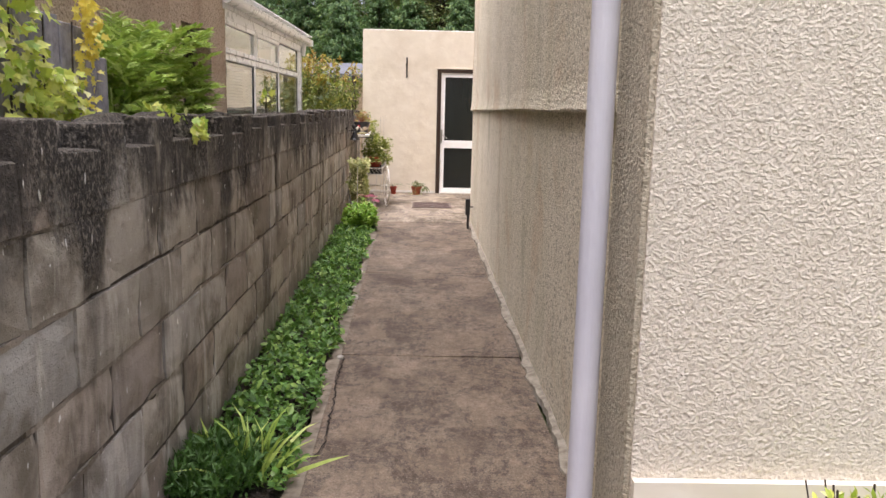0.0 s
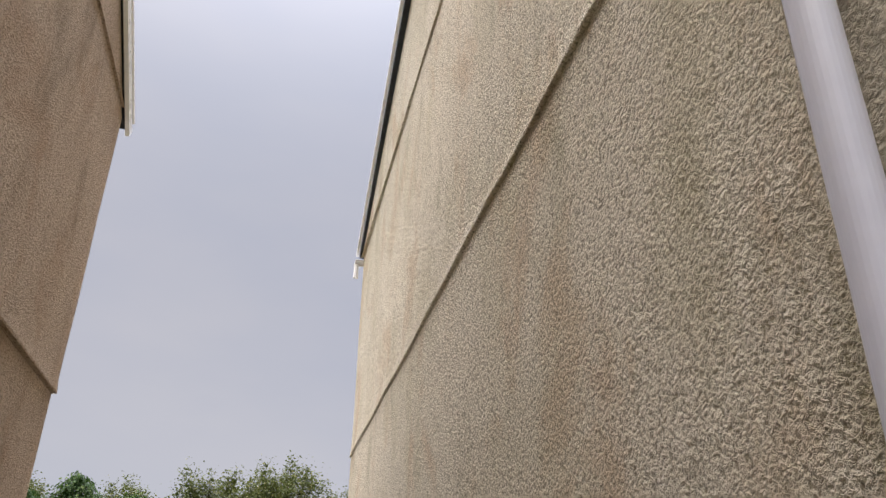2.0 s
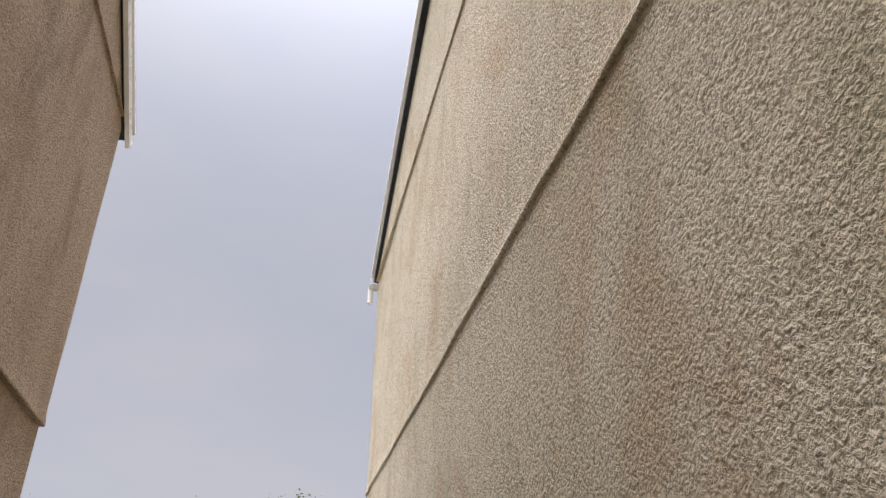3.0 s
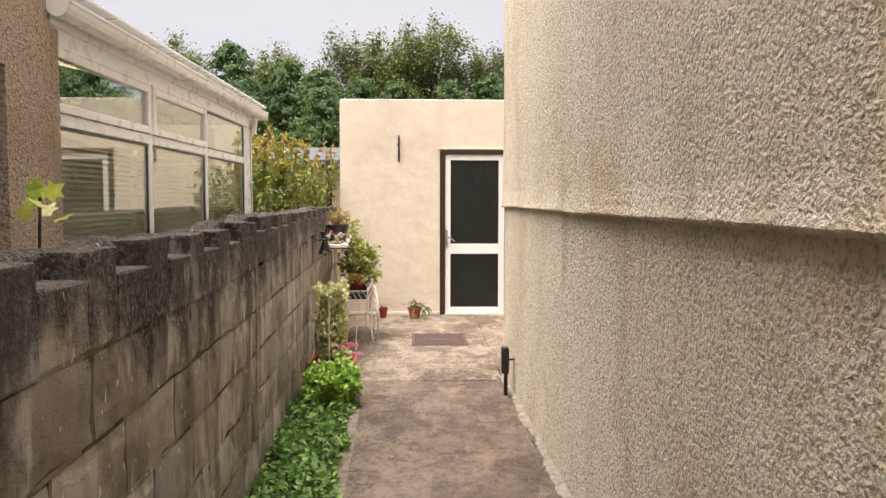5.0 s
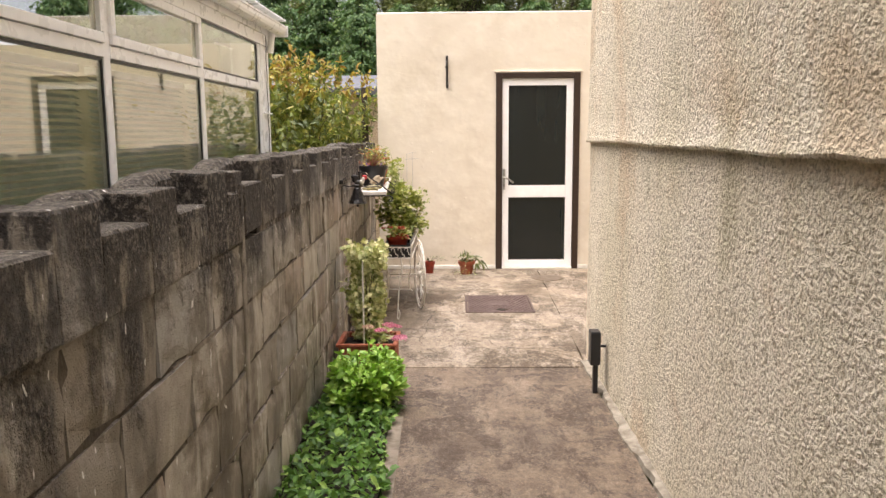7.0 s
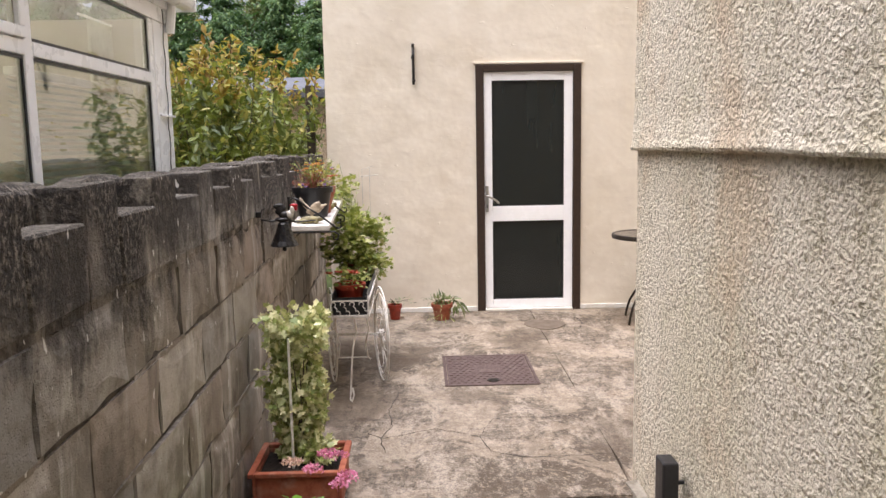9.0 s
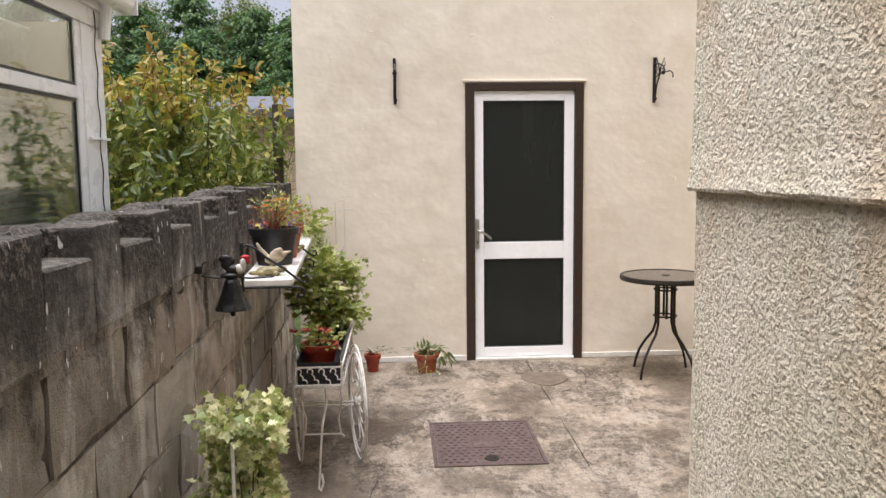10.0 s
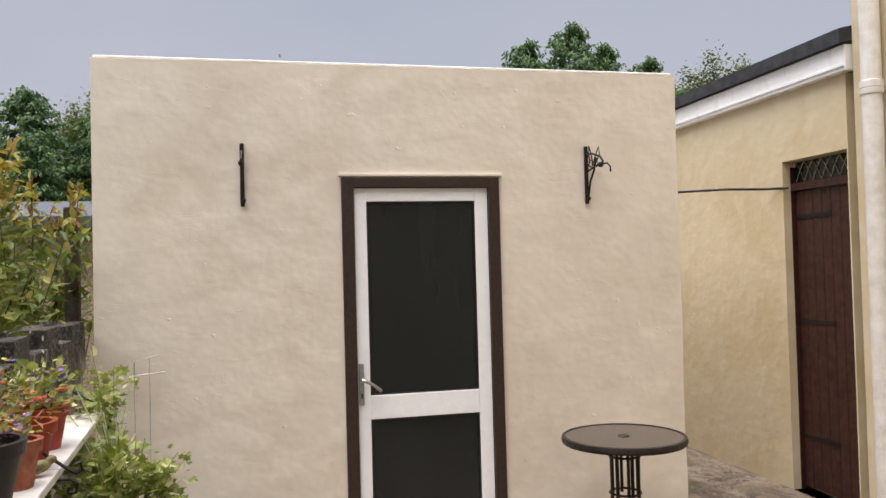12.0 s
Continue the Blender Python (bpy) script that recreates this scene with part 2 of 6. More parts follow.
M_curtain = plain("pale_curtain_cloth", rgb("d4d4ce"), rgb("c2c4be"), 20, 0.9, 0.1)
M_red = plain("red_paint", rgb("b3232a"), rgb("921b22"), 30, 0.4, 0.1)
M_birdwhite = plain("pale_resin", rgb("cfc9c0"), rgb("a79f92"), 40, 0.5, 0.3)
M_birdtan = plain("tan_resin", rgb("c2b19a"), rgb("8d7c68"), 40, 0.5, 0.3)
M_birdolive = plain("olive_resin", rgb("8c8152"), rgb("5d5538"), 40, 0.5, 0.3)
M_cover = plain("cast_iron_cover", rgb("5a4843"), rgb("453631"), 70, 0.7, 0.6, 0.002, 0.2, rgb("6d625a"))
M_cable = plain("black_cable", rgb("151515"), rgb("1e1e1e"), 50, 0.5)
M_stone = plain("grey_stone", rgb("8a8780"), rgb("6d6a62"), 15, 0.9, 0.6, 0.004)
M_pebble = plain("pale_pebble", rgb("a9a59c"), rgb("8d887e"), 30, 0.85, 0.4, 0.002)


def block_material():
    """Weathered grey concrete: each block its own tone, sooty crust towards the top, lime runs and pale specks."""
    n = Nodes("grey_concrete_block")
    r = n.obrand()
    r2 = n.math("FRACT", n.math("MULTIPLY", r, 7.7), 0.0)
    r3 = n.math("FRACT", n.math("MULTIPLY", r, 23.1), 0.0)
    fine = n.noise(130, 4, 0.8)
    mid = n.noise(9, 6, 0.66)
    pit = n.voronoi(120, "F1", warp=0.4)
    runs = n.noise(3.4, 5, 0.6, (1, 1, 0.3), 0.2)
    col = n.mix(n.ramp(r, 0, 1), rgb("b5ac9f"), rgb("877e72"))
    col = n.mix(n.ramp(r2, 0.62, 0.85, 0, 0.6), col, rgb("9f9d99"))
    col = n.mix(n.ramp(r3, 0.78, 0.95, 0, 0.35), col, rgb("a28775"))
    col = n.mix(n.ramp(mid, 0.42, 0.68, 0, 0.45), col, rgb("7a7062"))
    col = n.mix(n.ramp(n.noise(2.2, 5, 0.7), 0.48, 0.62, 0, 0.7), col, rgb("625849"))
    col = n.mix(n.ramp(runs, 0.48, 0.66, 0, 0.65), col, rgb("4c443b"))
    lime = n.noise(7.0, 5, 0.65, (1, 1, 0.2), 0.4)
    col = n.mix(n.ramp(lime, 0.53, 0.65, 0, 0.75), col, rgb("bdb6aa"))
    z = n.height()
    shift = n.math("ADD", n.math("MULTIPLY", n.math("SUBTRACT", runs, 0.5), 1.1), n.math("MULTIPLY", n.math("SUBTRACT", mid, 0.5), 0.5))
    top = n.ramp(n.math("ADD", z, shift), 0.94, 1.22, 0, 0.93)
    crust = n.noise(42, 4, 0.7)
    grit = n.noise(75, 3, 0.75, (1, 1, 0.8))
    sooty = n.mix(n.ramp(fine, 0.4, 0.7), rgb("25211e"), rgb("453e37"))
    col = n.mix(top, col, n.mix(n.ramp(crust, 0.50, 0.70, 0, 0.6), sooty, rgb("736b61")))
    behind = n.ramp(n.math("ADD", n.math("MULTIPLY", n.axis("X"), -1.0), n.math("MULTIPLY", n.axis("Y"), -0.0243)), 0.93, 0.98)
    near = n.math("MULTIPLY", top, n.math("MAXIMUM", behind, n.ramp(n.noise(1.6, 3, 0.5), 0.42, 0.56)))
    col = n.mix(n.math("MULTIPLY", n.ramp(grit, 0.52, 0.60, 0, 0.6), near), col, rgb("a3988a"))
    col = n.mix(n.math("MULTIPLY", n.ramp(grit, 0.40, 0.46, 0.8, 0), near), col, rgb("191512"))
    n.bump(n.math("MULTIPLY", grit, near), 1.0, 0.022)
    col = n.mix(n.math("MULTIPLY", n.ramp(n.noise(11.0, 5, 0.6, (1, 1, 0.35)), 0.60, 0.68, 0, 0.7), top), col, rgb("a89f90"))
    col = n.mix(n.ramp(pit, 0.0, 0.20, 0.6, 0), col, rgb("221d19"))
    g = n.t.nodes.new("ShaderNodeSeparateXYZ")
    n.link(n.t.nodes["Geometry"].outputs["Normal"], g.inputs[0])
    up = n.ramp(g.outputs["Z"], 0.5, 0.9)
    col = n.mix(n.math("MULTIPLY", up, 0.6), col, n.mix(n.ramp(n.noise(60, 4, 0.8), 0.42, 0.62), rgb("38332c"), rgb("857d71")))
    bits = n.ramp(n.noise(46, 1, 0.5, (1, 1, 0.4)), 0.745, 0.76, 0, 0.9)
    col = n.mix(bits, col, rgb("e2dfd8"))
    n.bump(mid, 0.8, 0.014)
    n.bump(fine, 0.8, 0.0035)
    n.bump(n.ramp(pit, 0.0, 0.35), 0.6, 0.004)
    n.bump(n.math("MULTIPLY", crust, top), 1.0, 0.012)
    return n.done(col, 0.93)


def concrete(name, base, light, dark, cracks, mottled=1.0):
    n = Nodes(name)
    big = n.noise(1.2, 6, 0.66, (1, 0.7, 1))
    mid = n.noise(7, 6, 0.75, (1, 0.8, 1))
    blot = n.noise(18, 6, 0.75, (1.4, 0.7, 1))
    fine = n.noise(110, 4, 0.8)
    agg = n.voronoi(70, "F1", warp=0.5)
    col = n.mix(n.ramp(mid, 0.38, 0.64), base, light)
    col = n.mix(n.ramp(big, 0.42, 0.62, 0, 0.55 * mottled), col, dark)
    drag = n.noise(7, 6, 0.7, (0.6, 1.6, 1), 0.6)
    col = n.mix(n.ramp(drag, 0.47, 0.62, 0, 0.45 * mottled), col, (dark[0] * 0.85, dark[1] * 0.85, dark[2] * 0.85, 1))
    col = n.mix(n.ramp(drag, 0.34, 0.44, 0.35 * mottled, 0), col, light)
    col = n.mix(n.ramp(blot, 0.46, 0.64, 0, 0.7 * mottled), col, dark)
    col = n.mix(n.ramp(n.noise(3.3, 7, 0.78, (1.3, 0.6, 1)), 0.5, 0.63, 0, 0.8 * mottled), col, light)
    col = n.mix(n.ramp(fine, 0.46, 0.66, 0, 0.9), col, (dark[0] * 0.6, dark[1] * 0.6, dark[2] * 0.6, 1))
    grit = n.noise(38, 5, 0.85, (1.0, 0.75, 1))
    col = n.mix(n.ramp(grit, 0.52, 0.64, 0, 0.55), col, (light[0] * 1.25, light[1] * 1.2, light[2] * 1.12, 1))
    col = n.mix(n.ramp(grit, 0.36, 0.47, 0.75, 0), col, (dark[0] * 0.72, dark[1] * 0.68, dark[2] * 0.64, 1))
    col = n.mix(n.ramp(agg, 0.0, 0.22, 0.6, 0), col, rgb("bfb6a8"))
    flake = n.ramp(n.noise(2.6, 9, 0.72, (1, 0.8, 1), 0.7), 0.50, 0.535)
    col = n.mix(n.math("MULTIPLY", flake, 0.2 * mottled), col, (light[0] * 1.2, light[1] * 1.15, light[2] * 1.08, 1))
    n.bump(flake, 0.5, 0.004)
    damp = n.ramp(n.noise(1.7, 4, 0.6, (1, 0.7, 1)), 0.5, 0.64, 0, 0.42 * mottled)
    col = n.mix(damp, col, (dark[0] * 1.05, dark[1] * 1.0, dark[2] * 0.95, 1))
    if cracks:
        e = n.voronoi(cracks, "DISTANCE_TO_EDGE", (1, 0.75, 0), 1.0)
        keep = n.ramp(n.noise(0.8, 2), 0.48, 0.54)
        line = n.math("MULTIPLY", n.ramp(e, 0.002, 0.009, 1, 0), keep)
        col = n.mix(n.math("MULTIPLY", line, 0.7), col, rgb("2f2823"))
        n.bump(n.math("SUBTRACT", 1.0, line), 0.5, 0.006)
    n.bump(mid, 0.6, 0.01)
    n.bump(fine, 0.9, 0.003)
    n.bump(grit, 0.8, 0.007)
    n.bump(n.ramp(agg, 0.0, 0.4), 0.7, 0.004)
    return n.done(col, n.ramp(big, 0.3, 0.7, 0.7, 0.9))


M_block = block_material()
M_mortar = plain("worn_wall_mortar", rgb("5a5146"), rgb("2c2620"), 14, 0.95, 0.9, 0.008, 0, rgb("6f6557"))
M_path = concrete("worn_path_concrete", rgb("716152"), rgb("8a7b6b"), rgb("443930"), 0.0, 1.2)
M_yard = concrete("cracked_yard_concrete", rgb("7b6e5f"), rgb("a09383"), rgb("504436"), 0.0, 1.6)
M_crack = plain("dirt_in_crack", rgb("2a231d"), rgb("1d1813"), 50, 0.95, 0.6)
M_patch = plain("smooth_cement_repair", rgb("6a5d4f"), rgb("5a4e42"), 12, 0.6, 0.3, 0.002, 0, rgb("7a6c5b"))
M_edge = plain("pale_cement_fillet", rgb("968f82"), rgb("6f675b"), 18, 0.9, 0.8, 0.006)
M_rim = plain("worn_edging_cement", rgb("857a6c"), rgb("5f564b"), 12, 0.92, 0.9, 0.005, 0, rgb("6a5f52"))
M_earth = plain("dark_garden_soil", rgb("2e2519"), rgb("1b150e"), 40, 0.95, 1.0, 0.02)
M_grass = plain("rough_grass", rgb("4b5a2c"), rgb("37431f"), 6, 0.95, 1.0, 0.03)

L_cover = leafy("groundcover_leaf", rgb("3a5e28"), rgb("699444"), rgb("93b45c"), 0.5)
L_sedum = leafy("sedum_leaf", rgb("6f9a3a"), rgb("9cc455"), rgb("b4d070"), 0.4)
L_fern = leafy("tansy_leaf", rgb("7a9a48"), rgb("b4cc6c"), rgb("d2de94"), 0.55, 0.35)
L_ivyv = leafy("variegated_ivy_leaf", rgb("87964e"), rgb("f2ecc0"), rgb("64773a"), 0.4)
L_ivyy = leafy("yellow_green_ivy_leaf", rgb("88ac40"), rgb("e4e67c"), rgb("f4f0bc"), 0.4, 0.35)
L_yellow = leafy("yellow_leaf", rgb("e8d45a"), rgb("f6ec88"), None, 0.4, 0.4)
L_geran = leafy("trailing_leaf", rgb("5f7034"), rgb("9fa655"), rgb("cdc990"), 0.5, 0.3)
L_silver = leafy("silvery_leaf", rgb("94a077"), rgb("ccd0a8"), rgb("6c7a50"), 0.5, 0.3)
L_phot = leafy("laurel_leaf", rgb("435428"), rgb("7f8a40"), rgb("b0a656"), 0.5, 0.3)
L_phot2 = leafy("laurel_tip_leaf", rgb("98743a"), rgb("9c9a44"), rgb("8c5236"), 0.45, 0.35)
L_conif = leafy("conifer_spray", rgb("34502c"), rgb("547540"), rgb("72884a"), 0.7, 0.25)
L_birch = leafy("birch_leaf", rgb("525f38"), rgb("727c4a"), rgb("868450"), 0.6, 0.25)
L_grass = leafy("grass_blade", rgb("8aa84c"), rgb("bccc70"), None, 0.45)
L_strap = leafy("strap_leaf", rgb("5c6c40"), rgb("8c9666"), rgb("485232"), 0.45)
L_red_stem = leafy("reddish_leaf", rgb("7c3a3a"), rgb("a0604a"), rgb("6a7a3a"), 0.5)
L_fine = leafy("feathery_leaf", rgb("31521f"), rgb("4a702c"), None, 0.55)
L_orange = leafy("orange_petal", rgb("b06a34"), rgb("d0924c"), rgb("a8503c"), 0.5)
L_redp = leafy("red_petal", rgb("8e2a22"), rgb("b8543c"), None, 0.5)
L_pink = leafy("pink_petal", rgb("c86a92"), rgb("dd9ab4"), None, 0.5)
L_palepink = leafy("pale_pink_petal", rgb("c9a39a"), rgb("dcc0ae"), None, 0.5)
L_purple = leafy("purple_petal", rgb("5c3a86"), rgb("8a6ab8"), rgb("d8c83a"), 0.5)


def glass_material(name, tint, rough=0.0, ior=1.75):
    m = bpy.data.materials.new(name)
    m.use_nodes = True
    b = m.node_tree.nodes["Principled BSDF"]
    b.inputs["Base Color"].default_value, b.inputs["Roughness"].default_value = tint, rough
    b.inputs["Transmission Weight"].default_value, b.inputs["IOR"].default_value = 1.0, ior
    return m


M_glass = glass_material("double_glazing", (0.93, 0.95, 0.94, 1), 0.0, 2.3)
M_poly = leafy("opal_roof_sheet", rgb("eeeef0"), rgb("e6e6ea"), None, 0.35, 0.6)


def obscure_glass():
    n = Nodes("dark_obscure_glass")
    s = n.noise(9, 3, 0.5, (1, 1, 0.10))
    n.bump(s, 0.12, 0.0015)
    n.bump(n.noise(90, 2, 0.5), 0.2, 0.0006)
    return n.done(n.mix(n.ramp(s, 0.4, 0.7), rgb("191e1d"), rgb("1c2221")), 0.2)


M_obscure = obscure_glass()


# ---------- mesh helpers ----------
def mesh_ob(name, verts, faces, mat, parent=None, smooth=False):
    me = bpy.data.meshes.new(name)
    me.from_pydata([tuple(v) for v in verts], [], faces)
    me.materials.append(mat)
    me.update()
    if smooth:
        me.polygons.foreach_set("use_smooth", [True] * len(me.polygons))
    ob = new(name, me)
    ob.parent = parent
    return ob


def part(name, bm, mat, parent=None, label="", smooth=False, at=None):
    me = bpy.data.meshes.new(name)
    bmesh.ops.recalc_face_normals(bm, faces=bm.faces)
    bm.to_mesh(me)
    bm.free()
    me.materials.append(mat)
    if smooth:
        me.polygons.foreach_set("use_smooth", [True] * len(me.polygons))
    ob = new(name, me)
    ob.parent = parent
    if at is not None:
        ob.location = at
    return tagged(ob, label) if label else ob


def thing(name, loc, label, category, group="", rz=0.0, kind=""):
    ob = new(name)
    ob.empty_display_size = 0.1
    ob.location, ob.rotation_euler = loc, (0, 0, radians(rz))
    return tagged(ob, label, category, group, kind)


def box(bm, a, b, bevel=0.0, seg=1):
    """Adds a box from corner a to corner b."""
    r = bmesh.ops.create_cube(bm, size=1)
    vs = r["verts"]
    for v in vs:
        v.co = Vector([(a[i] + b[i]) / 2 + v.co[i] * (b[i] - a[i]) for i in range(3)])
    if bevel:
        es = list({e for v in vs for e in v.link_edges})
        bmesh.ops.bevel(bm, geom=es, offset=bevel, segments=seg, affect="EDGES", profile=0.6)
    return bm


def boxes(lst, bevel=0.0, seg=1):
    bm = bmesh.new()
    for a, b in lst:
        box(bm, a, b, bevel, seg)
    return bm


def prism(poly, axis, lo, hi):
    """A closed prism of a polygon in the plane across an axis (0 x, 1 y, 2 z)."""
    bm = bmesh.new()
    rings = []
    for c in (lo, hi):
        ring = []
        for p, q in poly:
            co = [p, q]
            co.insert(axis, c)
            ring.append(bm.verts.new(co))
        rings.append(ring)
    n = len(poly)
    bm.faces.new(rings[0])
    bm.faces.new(rings[1][::-1])
    for i in range(n):
        bm.faces.new((rings[0][i], rings[0][(i + 1) % n], rings[1][(i + 1) % n], rings[1][i]))
    return bm


def tube(pts, r, seg=8, bm=None, r2=None, close=False):
    """A round rod along points; r2: its radius at the end."""
    bm = bm or bmesh.new()
    pts = [Vector(p) for p in pts]
    n, rings = len(pts), []
    up = Vector((0.13, 0.27, 0.95)).normalized()
    for i, p in enumerate(pts):
        d = (pts[(i + 1) % n] - pts[i - 1]) if close else (pts[min(i + 1, n - 1)] - pts[max(i - 1, 0)])
        d.normalize()
        u = d.cross(up)
        if u.length < 0.15:
            u = d.cross(Vector((1, 0, 0)))
        u.normalize()
        w = u.cross(d)
        rr = r if r2 is None else r + (r2 - r) * i / (n - 1)
        rings.append([bm.verts.new(p + rr * (math.cos(a) * u + math.sin(a) * w)) for a in [2 * math.pi * k / seg for k in range(seg)]])
    for i in range(n if close else n - 1):
        a, b = rings[i], rings[(i + 1) % n]
        for k in range(seg):
            bm.faces.new((a[k], a[(k + 1) % seg], b[(k + 1) % seg], b[k]))
    if not close:
        bm.faces.new(rings[0][::-1])
        bm.faces.new(rings[-1])
    return bm


def lathe(profile, seg=24, bm=None, cx=0.0, cy=0.0):
    """Turns (radius, z) pairs about the z axis."""
    bm = bm or bmesh.new()
    rings = []
    for r, z in profile:
        if r < 1e-5:
            rings.append([bm.verts.new((cx, cy, z))])
        else:
            rings.append([bm.verts.new((cx + r * math.cos(2 * math.pi * k / seg), cy + r * math.sin(2 * math.pi * k / seg), z)) for k in range(seg)])
    for a, b in zip(rings, rings[1:]):
        for k in range(seg):
            j = (k + 1) % seg
            if len(a) == 1 and len(b) == 1:
                continue
            if len(a) == 1:
                bm.faces.new((a[0], b[j], b[k]))
            elif len(b) == 1:
                bm.faces.new((a[k], a[j], b[0]))
            else:
                bm.faces.new((a[k], a[j], b[j], b[k]))
    return bm


def arc(cx, cz, r, a0, a1, n=10, y=0.0, r1=None):
    """Points of an arc or spiral in the x-z plane, angles in degrees."""
    out = []
    for i in range(n + 1):
        f = i / n
        a, rr = radians(a0 + (a1 - a0) * f), r + ((r1 if r1 is not None else r) - r) * f
        out.append((cx + rr * math.cos(a), y, cz + rr * math.sin(a)))
    return out


def wall_cells(us, zs, solid, lo, hi, axis):
    """A wall on a grid of lengths us and heights zs, whose cells are solid or open; lo..hi is its thickness along the axis."""
    bm, vs = bmesh.new(), {}

    def V(u, z, t):
        k = (round(u, 5), round(z, 5), t)
        if k not in vs:
            vs[k] = bm.verts.new((t, u, z) if axis == 0 else (u, t, z))
        return vs[k]
    S = lambda i, j: 0 <= i < len(us) - 1 and 0 <= j < len(zs) - 1 and solid((us[i] + us[i + 1]) / 2, (zs[j] + zs[j + 1]) / 2)
    for i in range(len(us) - 1):
        for j in range(len(zs) - 1):
            if not S(i, j):
                continue
            a, b, c, d = us[i], us[i + 1], zs[j], zs[j + 1]
            for t in (lo, hi):
                bm.faces.new((V(a, c, t), V(b, c, t), V(b, d, t), V(a, d, t)))
            for ok, p, q in ((S(i - 1, j), (a, c), (a, d)), (S(i + 1, j), (b, c), (b, d)), (S(i, j - 1), (a, c), (b, c)), (S(i, j + 1), (a, d), (b, d))):
                if not ok:
                    bm.faces.new((V(*p, lo), V(*q, lo), V(*q, hi), V(*p, hi)))
    return bm


LEAF = {
    "oval": ([(0, 0, 0), (0.28, 0.3, 0.05), (0.3, 0.62, 0.04), (0, 1, -0.08), (-0.3, 0.62, 0.04), (-0.28, 0.3, 0.05), (0, 0.5, -0.02)],
             [(0, 1, 2, 6), (6, 2, 3), (6, 3, 4), (0, 6, 4, 5)]),
    "lance": ([(0, 0, 0), (0.13, 0.35, 0.05), (0, 1, -0.1), (-0.13, 0.35, 0.05), (0, 0.4, 0)], [(0, 1, 4), (4, 1, 2), (4, 2, 3), (0, 4, 3)]),
    "ivy": ([(0, 0, 0), (0.42, 0.05, 0.05), (0.3, 0.35, 0.02), (0.5, 0.6, 0.06), (0.2, 0.62, 0.02), (0, 1, -0.06), (-0.2, 0.62, 0.02), (-0.5, 0.6, 0.06), (-0.3, 0.35, 0.02), (-0.42, 0.05, 0.05), (0, 0.35, -0.03)],
            [(0, 1, 2, 10), (10, 2, 3, 4), (10, 4, 5, 6), (10, 6, 7, 8), (0, 10, 8, 9)]),
    "blade": ([(-0.02, 0, 0), (0.02, 0, 0), (0.03, 0.4, 0.1), (0.02, 0.75, 0.05), (0, 1, -0.12), (-0.02, 0.75, 0.05), (-0.03, 0.4, 0.1)], [(0, 1, 2, 6), (6, 2, 3, 5), (5, 3, 4)]),
    "spray": ([(0, 0, 0), (0.3, 0.3, -0.05), (0.12, 0.45, 0), (0.3, 0.8, -0.15), (0, 1, -0.25), (-0.25, 0.75, -0.15), (-0.1, 0.5, 0), (-0.32, 0.35, -0.05)], [(0, 1, 2, 6), (6, 2, 3, 4), (6, 4, 5), (0, 6, 7)]),
    "laurel": ([(0, 0, 0), (0.17, 0.3, 0.04), (0.19, 0.6, 0.03), (0, 1, -0.12), (-0.19, 0.6, 0.03), (-0.17, 0.3, 0.04), (0, 0.5, -0.03)], [(0, 1, 2, 6), (6, 2, 3), (6, 3, 4), (0, 6, 4, 5)]),
    "toothed": ([(0, 0, 0), (0.10, 0.12, 0.02), (0.07, 0.22, 0), (0.17, 0.34, 0.03), (0.09, 0.45, 0), (0.16, 0.60, 0.02), (0.07, 0.72, 0), (0, 1, -0.1), (-0.07, 0.72, 0), (-0.16, 0.60, 0.02), (-0.09, 0.45, 0), (-0.17, 0.34, 0.03), (-0.07, 0.22, 0), (-0.10, 0.12, 0.02)],
                [(0, 1, 2, 12, 13), (2, 3, 4, 10, 11, 12), (4, 5, 6, 8, 9, 10), (6, 7, 8)]),
    "petal": ([(0, 0, 0), (0.35, 0.5, 0.1), (0.2, 1, 0), (-0.2, 1, 0), (-0.35, 0.5, 0.1)], [(0, 1, 2, 3, 4)]),
}


def leaves(name, pts, dirs, sizes, mat, shape="oval", parent=None, spread=0.6, seed=1, up=(0, 0, 1), flat=0.0):
    """Many small leaves in one mesh: each starts at a point, grows along its direction and faces roughly up."""
    rng = np.random.default_rng(seed)
    P, D = np.asarray(pts, float), np.asarray(dirs, float)
    n = len(P)
    T = np.array(LEAF[shape][0])
    D = D + rng.normal(0, spread, (n, 3)) * (1, 1, 1 - flat)
    D /= np.linalg.norm(D, axis=1)[:, None] + 1e-9
    U = np.tile(np.array(up, float), (n, 1)) + rng.normal(0, 0.5, (n, 3))
    X = np.cross(D, U)
    X /= np.linalg.norm(X, axis=1)[:, None] + 1e-9
    Z = np.cross(X, D)
    S = np.asarray(sizes, float) * np.ones(n)
    V = P[:, None] + S[:, None, None] * (X[:, None] * T[None, :, 0, None] + D[:, None] * T[None, :, 1, None] + Z[:, None] * T[None, :, 2, None])
    faces, k = [], len(T)
    for i in range(n):
        o = i * k
        for f in LEAF[shape][1]:
            faces.append([o + q for q in f])
    return mesh_ob(name, V.reshape(-1, 3), faces, mat, parent)


def rand_dirs(n, rng, down=0.0, up=0.0):
    d = rng.normal(0, 1, (n, 3))
    d /= np.linalg.norm(d, axis=1)[:, None]
    d[:, 2] += up - down
    return d


# ---------- ground ----------
def ground():
    bm = bmesh.new()
    bmesh.ops.create_grid(bm, x_segments=40, y_segments=40, size=1)
    for v in bm.verts:
        v.co = (v.co.x ** 3 * 1500, v.co.y ** 3 * 1500, -0.06)
    part("ground", bm, M_grass)
    tagged(bpy.data.objects["ground"], kind="structure")


